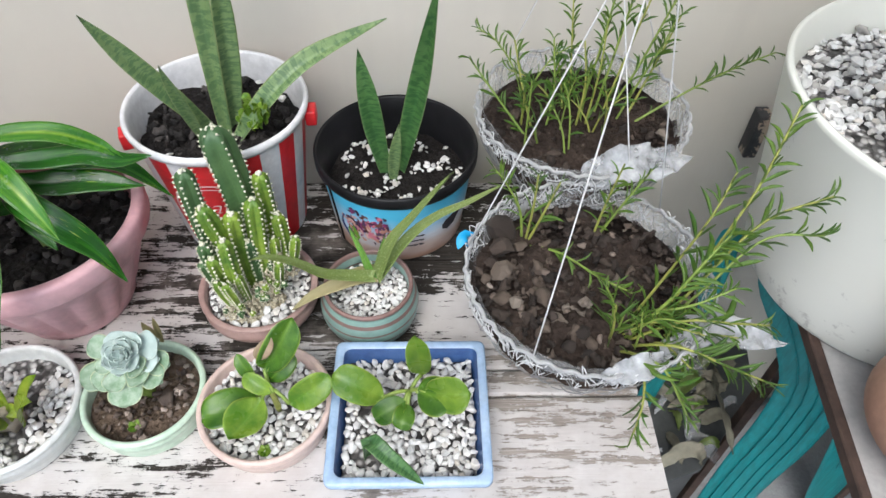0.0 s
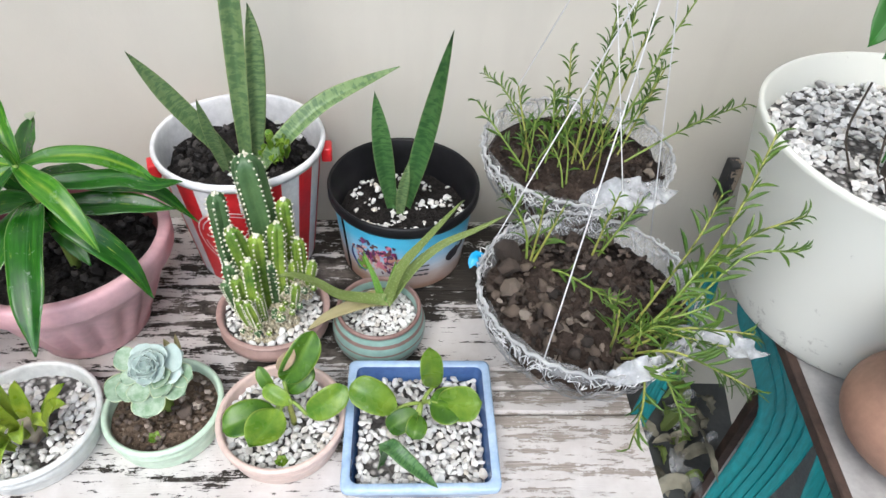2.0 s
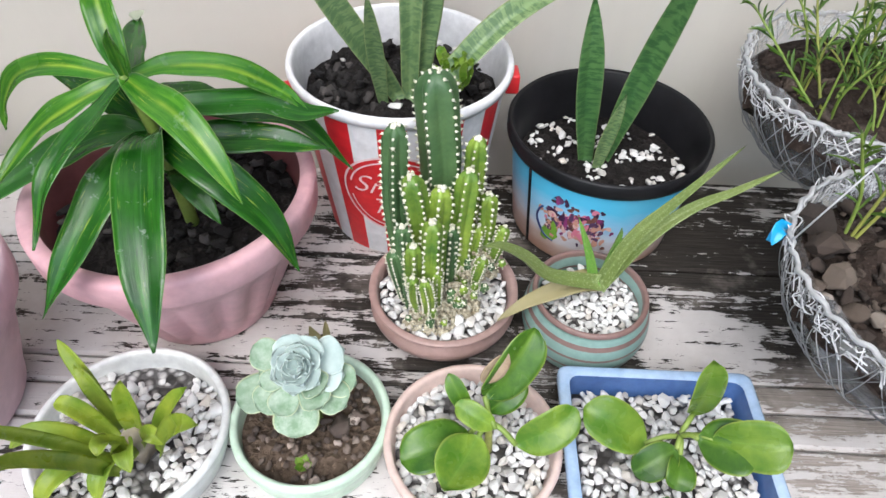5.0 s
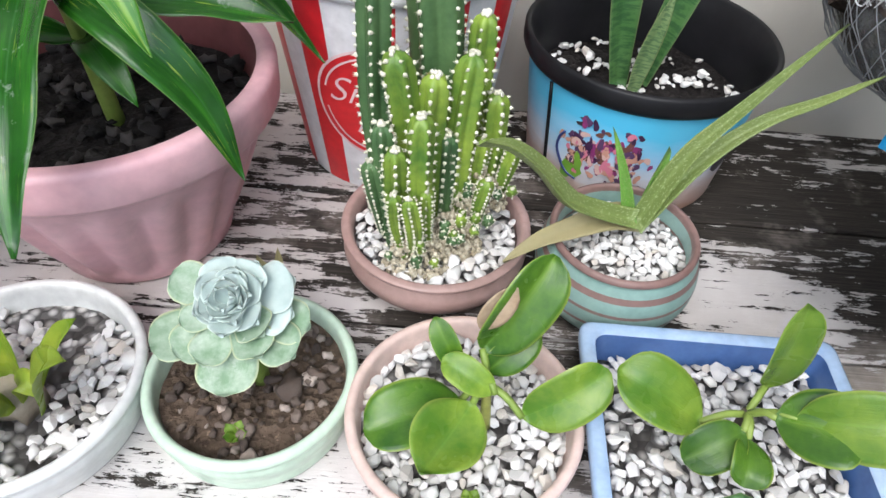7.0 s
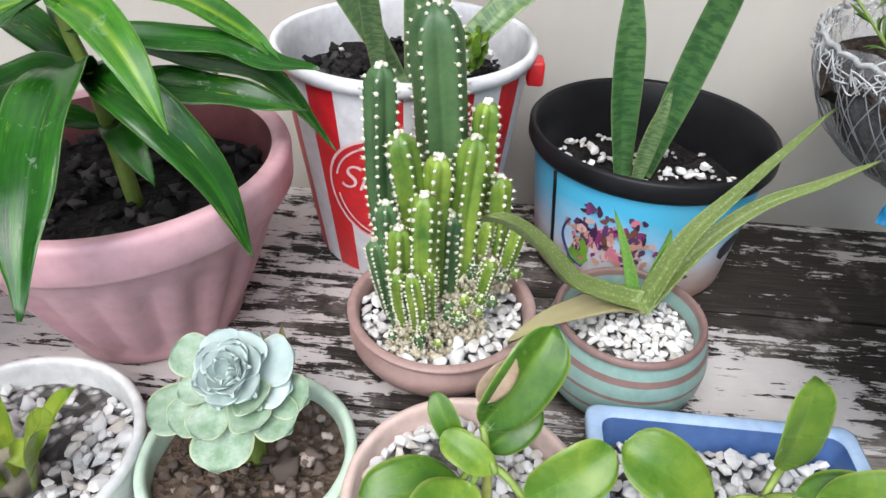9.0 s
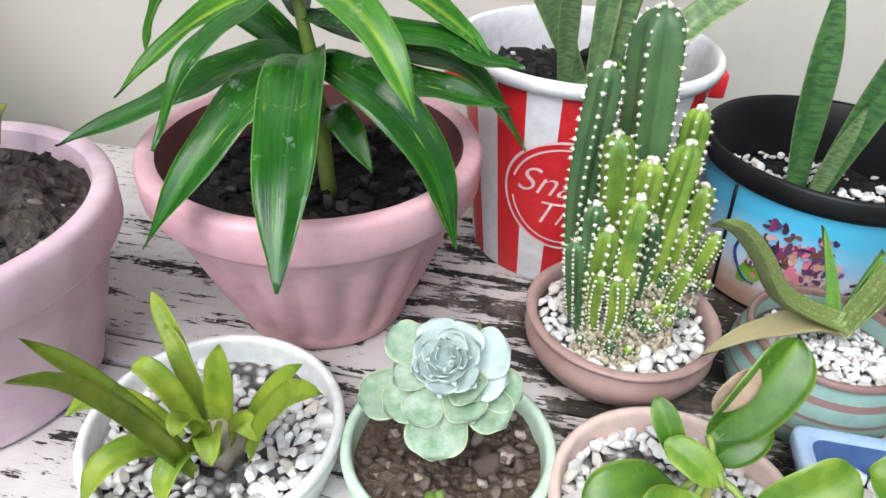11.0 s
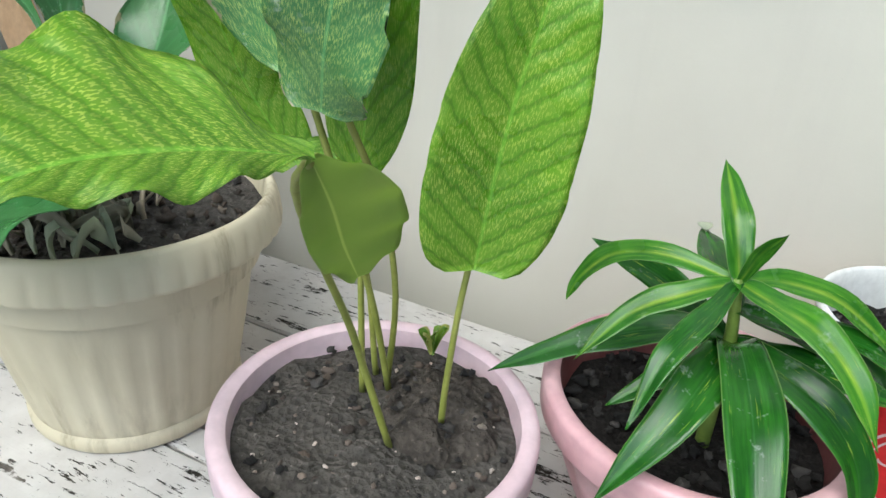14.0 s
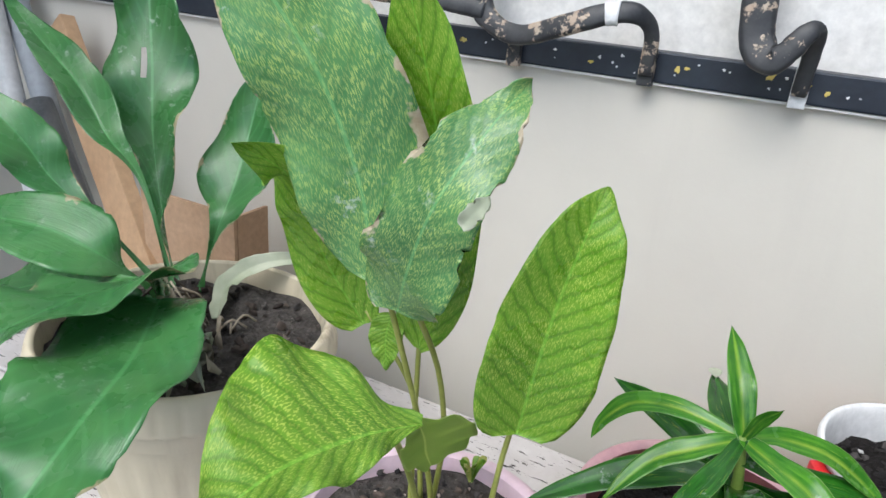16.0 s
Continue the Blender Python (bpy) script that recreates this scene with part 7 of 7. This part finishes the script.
for i in range(13):      # thin tangled shoots over the soil
    x, y = tr.uniform(0.075, 0.150), tr.uniform(0.430, 0.480)
    dx, dy, h = tr.uniform(-0.045, 0.035), tr.uniform(-0.012, 0.022), tr.uniform(0.03, 0.075)
    sprig(pot, [(x, y, SZ3), (x + 0.2 * dx, y + 0.4 * dy, SZ3 + 0.5 * h), (x + 0.6 * dx, y + 0.8 * dy, SZ3 + 0.85 * h), (x + dx, y + dy, SZ3 + h)], 340 + i, 0.013, r=0.0010)

# ---- low steel framed table with the large white pot ----
M_RUST = mottled("rusty_steel", (0.035, 0.022, 0.017), (0.10, 0.06, 0.045), 0.8, 45, 260, 0.5)
M_BOARD = mottled("scuffed_white_board", (0.36, 0.355, 0.345), (0.50, 0.49, 0.475), 0.6, 14, 140, 0.3)
M_TEAL = Mat("teal_plastic", 0.38)
tg = M_TEAL.noise(8, 4, 0.6, M_TEAL.coord("Position", (30, 30, 3)))
M_TEAL.color(M_TEAL.ramp(tg, [(0.3, (0.006, 0.13, 0.14)), (0.7, (0.012, 0.22, 0.23))]))
M_TEAL.bump(tg, 0.2, 0.002)
M_TERRA = mottled("brown_clay", (0.36, 0.20, 0.14), (0.46, 0.28, 0.20), 0.55, 12, 160, 0.15)
M_GROOVE = mottled("dark_clay_groove", (0.20, 0.10, 0.07), (0.26, 0.14, 0.10), 0.8, 30, 200, 0.2)
M_PURPLE = mottled("purple_glaze", (0.034, 0.028, 0.085), (0.085, 0.070, 0.165), 0.20, 60, 260, 0.25)
M_PURPLEW = mottled("dusty_purple", (0.06, 0.048, 0.10), (0.11, 0.09, 0.16), 0.5, 60, 260, 0.25)
M_GREYP = mottled("dark_grey_plastic", (0.045, 0.05, 0.052), (0.10, 0.105, 0.105), 0.55, 18, 160, 0.3)

LT = 0.640
bench = thing("steel_table", (0.45, 0.35, 0), "rusty steel framed low table with a scuffed grey white board top", "table")


def slab(corners, z0, z1):
    """A flat board with the given corners (x, y), from z0 up to z1."""
    bm = bmesh.new()
    lo, hi = [bm.verts.new((x, y, z0)) for x, y in corners], [bm.verts.new((x, y, z1)) for x, y in corners]
    bm.faces.new(lo[::-1])
    bm.faces.new(hi)
    n = len(corners)
    for i in range(n):
        bm.faces.new((lo[i], lo[(i + 1) % n], hi[(i + 1) % n], hi[i]))
    bmesh.ops.recalc_face_normals(bm, faces=bm.faces)
    bmesh.ops.bevel(bm, geom=bm.edges[:], offset=0.001, segments=1, affect="EDGES")
    return bm


part("top_board", slab([(0.2745, 0.175), (0.615, 0.175), (0.615, 0.41), (0.3025, 0.41)], LT - 0.012, LT), M_BOARD, bench, "scuffed grey white board", smooth=False)
part("frame_bar", slab([(0.2660, 0.160), (0.2735, 0.160), (0.3010, 0.41), (0.2935, 0.41)], LT - 0.009, LT + 0.002), M_RUST, bench, smooth=False)
part("frame_bar", slab([(0.2745, 0.163), (0.615, 0.163), (0.615, 0.1742), (0.2745, 0.1742)], LT - 0.012, LT + 0.001), M_CARD, bench, "frayed brown front edge", smooth=False)
for x, y in ((0.280, 0.176), (0.37, 0.394), (0.60, 0.182), (0.60, 0.394)):
    part("leg", box((x, y, 0), (x + 0.012, y + 0.012, LT - 0.0145), 0.001), M_RUST, bench, smooth=False)

HX, HY, HZ, HR, HB = 0.360, 0.366, 0.807, 0.1300, 0.0995
pot = thing("potted_shrub", (HX, HY, LT), "large white plastic pot of pebbles with a young shrub", "potted plant")
stain = Mat("stained_white_plastic", 0.42)
sp_ = stain.node("ShaderNodeSeparateXYZ")
stain.link(stain.coord("Position"), sp_.inputs[0])
low = stain.ramp(stain.math("MULTIPLY_ADD", sp_.outputs[2], -1 / 0.05, (LT + 0.05) / 0.05), [(0.0, 0.0), (1.0, 0.14)])
dirt = stain.ramp(stain.math("ADD", stain.noise(70, 5, 0.7, stain.coord("Position")), low), [(0.66, 0.0), (0.78, 0.7)])
stain.color(stain.mix(dirt, stain.mix(stain.noise(9, 4), (0.70, 0.71, 0.645), (0.78, 0.785, 0.72)), (0.22, 0.20, 0.18)))
M_STAIN = stain
hp = [(HB - 0.004, LT), (HB, LT + 0.004), (HB + 0.0035, LT + 0.010), *[(HB + 0.0035 + (HR - 0.001 - HB - 0.0035) * k / 8, LT + 0.010 + (HZ - LT - 0.016) * k / 8) for k in range(1, 9)], (HR, HZ - 0.002), (HR - 0.0018, HZ), (HR - 0.0045, HZ - 0.001), (HR - 0.0105, HZ - 0.03), (HR - 0.024, HZ - 0.08)]
part("pot", lathe(hp, (HX, HY, 0), 120, closed=False), M_STAIN, pot, "white plastic with dirt specks at the foot")
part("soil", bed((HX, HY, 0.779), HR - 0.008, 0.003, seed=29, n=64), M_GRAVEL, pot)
scatter("pebble", PEBBLES, pot, (HX, HY, 0.780), lambda x, y: (x * 0.118, y * 0.118) if x * x + y * y < 1 and x < 0.55 else None, 300, (0.0055, 0.0098), 111, lambda x, y: noise.noise(Vector((x * 24, y * 24, 1))) < -0.28)
strew_joined("gravel", PEBBLES, pot, (HX, HY, 0.779), 0.119, 1050, (0.0045, 0.0092), 112, M_CHIPS, lambda x, y: noise.noise(Vector((x * 24, y * 24, 1))) < -0.28)
part("trunk", tube([(0.318, 0.352, 0.780), (0.312, 0.352, 0.815), (0.298, 0.356, 0.850), (0.290, 0.360, 0.90), (0.298, 0.365, 0.98), (0.303, 0.368, 1.05)], 0.0050, 10, 24, radius2=0.0026), M_STEMBROWN, pot, "brown woody trunk")
part("branch", tube([(0.308, 0.354, 0.825), (0.330, 0.352, 0.835), (0.363, 0.362, 0.840), (0.408, 0.37, 0.86)], 0.0035, 8, 14, radius2=0.002), M_STEMBROWN, pot)
part("branch", tube([(0.314, 0.352, 0.810), (0.330, 0.345, 0.835), (0.338, 0.350, 0.87), (0.336, 0.352, 0.95)], 0.0042, 8, 14, radius2=0.0025), M_STEMBROWN, pot)
part("branch", tube([(0.317, 0.346, 0.790), (0.336, 0.336, 0.797), (0.356, 0.335, 0.815), (0.378, 0.34, 0.85)], 0.0042, 8, 14, radius2=0.002), M_STEMBROWN, pot)
for pts in ([(0.306, 0.345, 0.786), (0.294, 0.338, 0.80), (0.288, 0.342, 0.83)], [(0.303, 0.340, 0.786), (0.297, 0.330, 0.795), (0.299, 0.322, 0.786)], [(0.288, 0.352, 0.786), (0.274, 0.356, 0.815), (0.276, 0.36, 0.85)]):
    part("root", tube(pts, 0.0008, 5, 8), M_STEMBROWN, pot)


def shrub(pts, w, face, fold=0.2):
    leaf(pot, pts, w, M_BIGLEAF, "ovate", face=face, fold=fold, wave=0.05, thick=0.0007, steps=18, across=4)


shrub([(0.290, 0.362, 0.950), (0.266, 0.342, 0.940), (0.240, 0.322, 0.922), (0.218, 0.304, 0.900)], 0.019, (0.1, -0.7, 1))
shrub([(0.306, 0.360, 0.900), (0.280, 0.346, 0.890), (0.252, 0.332, 0.880)], 0.0125, (0.1, -0.8, 0.8))
shrub([(0.302, 0.350, 0.868), (0.280, 0.330, 0.862), (0.270, 0.314, 0.846), (0.261, 0.300, 0.829)], 0.0095, (0.6, -0.7, 0.5), 0.4)
shrub([(0.310, 0.318, 0.845), (0.300, 0.298, 0.832), (0.289, 0.280, 0.812)], 0.0085, (0.5, -0.8, 0.5), 0.4)
shrub([(0.296, 0.364, 0.98), (0.318, 0.330, 0.985), (0.333, 0.300, 0.97)], 0.022, (0, -0.4, 1))
shrub([(0.302, 0.368, 1.04), (0.278, 0.34, 1.05), (0.253, 0.32, 1.03)], 0.022, (0, -0.4, 1))
shrub([(0.328, 0.350, 0.86), (0.340, 0.335, 0.865), (0.363, 0.318, 0.858)], 0.014, (0.1, -0.6, 1))
shrub([(0.334, 0.352, 0.90), (0.353, 0.34, 0.905), (0.378, 0.33, 0.895)], 0.016, (0.1, -0.6, 1))
shrub([(0.336, 0.352, 0.93), (0.314, 0.335, 0.925), (0.293, 0.322, 0.905)], 0.013, (0.1, -0.6, 1))
shrub([(0.398, 0.368, 0.855), (0.40, 0.35, 0.87), (0.43, 0.33, 0.865)], 0.018, (0.1, -0.6, 1))

# clay ball and scaly purple ball
BXC, BYC, BRC = 0.326, 0.218, 0.0495
ball = thing("clay_ball", (BXC, BYC, LT), "brown clay ball ornament with pressed seam lines", "ornament")
bm = bmesh.new()
bmesh.ops.create_uvsphere(bm, u_segments=48, v_segments=28, radius=BRC)
bmesh.ops.transform(bm, matrix=Matrix.Translation((BXC, BYC, LT + BRC * 0.80)) @ Matrix.Diagonal((1.05, 1.05, 0.82, 1)), verts=bm.verts)
part("ball", bm, M_TERRA, ball)


def on_ball(a, e, k=1.0):
    a, e = radians(a), radians(e)
    return Vector((BXC + 1.05 * BRC * k * math.cos(a) * math.cos(e), BYC + 1.05 * BRC * k * math.sin(a) * math.cos(e), LT + BRC * 0.80 + 0.82 * BRC * k * math.sin(e)))


for arc in ([(-140, 44), (-125, 28), (-110, 14)], [(-125, 28), (-105, 38), (-90, 46)], [(-110, 14), (-88, 8), (-70, 12)]):
    part("seam", tube([on_ball(a, e, 0.998) for a, e in arc], 0.0006, 5, 14), M_GROOVE, ball)
PC, PR = Vector((0.300, 0.211, LT + 0.118)), 0.0315
scaly = thing("scaly_ball", (PC.x, PC.y, PC.z - PR), "purple glazed ball covered in overlapping scales", "ornament")
bm = bmesh.new()
bmesh.ops.create_uvsphere(bm, u_segments=32, v_segments=20, radius=PR, matrix=Matrix.Translation(PC))
part("core", bm, M_PURPLEW, scaly)
for j in range(7):
    e = -72 + 24 * j
    n = max(3, int(10 * math.cos(radians(e)) + 0.5))
    for i in range(n):
        a = 2 * math.pi * (i + 0.5 * (j % 2)) / n
        d = Vector((math.cos(a) * math.cos(radians(e)), math.sin(a) * math.cos(radians(e)), math.sin(radians(e))))
        d = Matrix.Rotation(radians(25), 3, "Y") @ d
        s = d.cross(Vector((0.3, 0.1, 1))).normalized()
        w = s.cross(d)
        bm = lathe([(0.0108, -0.0022), (0.0100, 0.0006), (0.0072, 0.0019), (0.003, 0.0024)], (0, 0, 0), 12, lambda a_, r_, z_: 1 - 0.12 * abs(math.sin(3 * a_)))
        bmesh.ops.transform(bm, matrix=Matrix.Translation(PC + d * PR) @ Matrix((s, w, d)).transposed().to_4x4() @ Matrix.Diagonal((0.92, 1.0, 1, 1)), verts=bm.verts)
        part("scale", bm, M_PURPLE, scaly)


# teal plastic stool below
stool = thing("plastic_stool", (0.40, 0.46, 0), "teal plastic stool with wide splayed ribbed legs", "stool")


def stool_leg(pts, w, face):
    bm = blade(pts, w, "strap", face=face, fold=-0.12, thick=0.006, across=6, steps=24)
    leg = part("leg", bm, M_TEAL, stool)
    for u in (-0.55, -0.2, 0.2, 0.55):
        p = [Vector(q) for q in pts]
        s = Vector(face).cross(p[-1] - p[0]).normalized()
        part("rib", tube([q + s * w * u * 0.9 + Vector(face).normalized() * 0.0006 for q in p[:-1]], 0.0009, 6, 16), M_TEAL, leg)


stool_leg([(0.318, 0.410, 0.610), (0.325, 0.395, 0.585), (0.350, 0.375, 0.545), (0.376, 0.351, 0.48), (0.366, 0.333, 0.42), (0.345, 0.318, 0.35), (0.325, 0.30, 0.20), (0.32, 0.29, 0.0)], 0.031, (-0.35, -1, 0.35))
stool_leg([(0.291, 0.453, 0.592), (0.289, 0.450, 0.58), (0.284, 0.439, 0.53), (0.278, 0.433, 0.48), (0.266, 0.42, 0.42), (0.255, 0.41, 0.32), (0.25, 0.40, 0.0)], 0.0125, (-0.35, -1, 0.35))
stool_leg([(0.55, 0.45, 0.60), (0.56, 0.43, 0.40), (0.58, 0.40, 0.18), (0.59, 0.39, 0.0)], 0.05, (0.1, -1, 0.4))
stool_leg([(0.55, 0.53, 0.60), (0.57, 0.55, 0.30), (0.58, 0.56, 0.0)], 0.03, (0.1, -1, 0.4))
part("seat", slab([(0.308, 0.39), (0.57, 0.39), (0.57, 0.53), (0.340, 0.53), (0.325, 0.45)], 0.590, 0.612), M_TEAL, stool, smooth=False)

# dark crate with scraps beside the table
CRZ = 0.305
crate = thing("plastic_crate", (0.36, 0.42, 0), "dark grey plastic crate holding dead leaves and film scraps", "crate")
part("lid", slab([(0.215, 0.31), (0.318, 0.345), (0.410, 0.44), (0.425, 0.515), (0.262, 0.518)], CRZ - 0.010, CRZ), M_GREYP, crate, smooth=False)
part("body", slab([(0.220, 0.314), (0.316, 0.348), (0.406, 0.442), (0.420, 0.510), (0.265, 0.513)], 0.0, CRZ - 0.0105), M_GREYP, crate, smooth=False)
sr = random.Random(77)
for i in range(30):
    u = sr.random()
    c = Vector((0.285 + 0.09 * u + sr.uniform(-0.03, 0.03), 0.385 + 0.09 * u + sr.uniform(-0.035, 0.035), CRZ + 0.002))
    a, l = sr.uniform(0, 6.28), sr.uniform(0.02, 0.045)
    d = Vector((math.cos(a), math.sin(a), 0))
    lf = blade([c - d * l / 2, c + Vector((0, 0, sr.uniform(0.008, 0.024))), c + d * l / 2 + Vector((0, 0, 0.004))], sr.uniform(0.004, 0.010), "ovate", face=(sr.uniform(-.4, .4), sr.uniform(-.6, .2), 1), fold=0.35, wave=0.25, thick=0.0006, steps=12)
    tagged(part("dead_leaf", lf, [M_DRYLEAF, M_FILM, M_DRYLEAF, M_CALU][i % 4]), ["curled grey dead leaf on the dark crate", "scrap of clear film on the dark crate", "curled grey dead leaf on the dark crate", "faded green fallen leaf on the dark crate"][i % 4], "leaf")
for i, pts in enumerate(([(0.372, 0.478, CRZ + 0.002), (0.345, 0.43, 0.345), (0.318, 0.362, 0.40), (0.312, 0.318, 0.405)], [(0.262, 0.345, CRZ + 0.002), (0.285, 0.352, 0.340), (0.305, 0.350, 0.342), (0.318, 0.348, CRZ + 0.004)])):
    tagged(part("dead_leaf", blade(pts, 0.007 if i == 0 else 0.009, "strap", face=(0.3, -0.6, 1), fold=0.3, wave=0.2, thick=0.0006), M_DRYLEAF), "long pale dead leaf lying from the crate to the stool leg" if i == 0 else "long pale dead leaf fallen on the dark crate", "leaf")
tagged(part("wall_bracket", box((0.346, 0.580, 0.570), (0.360, WALL - 0.001, 0.625), 0.002), M_GRILLE), "small dark steel bracket on the wall", "bracket")
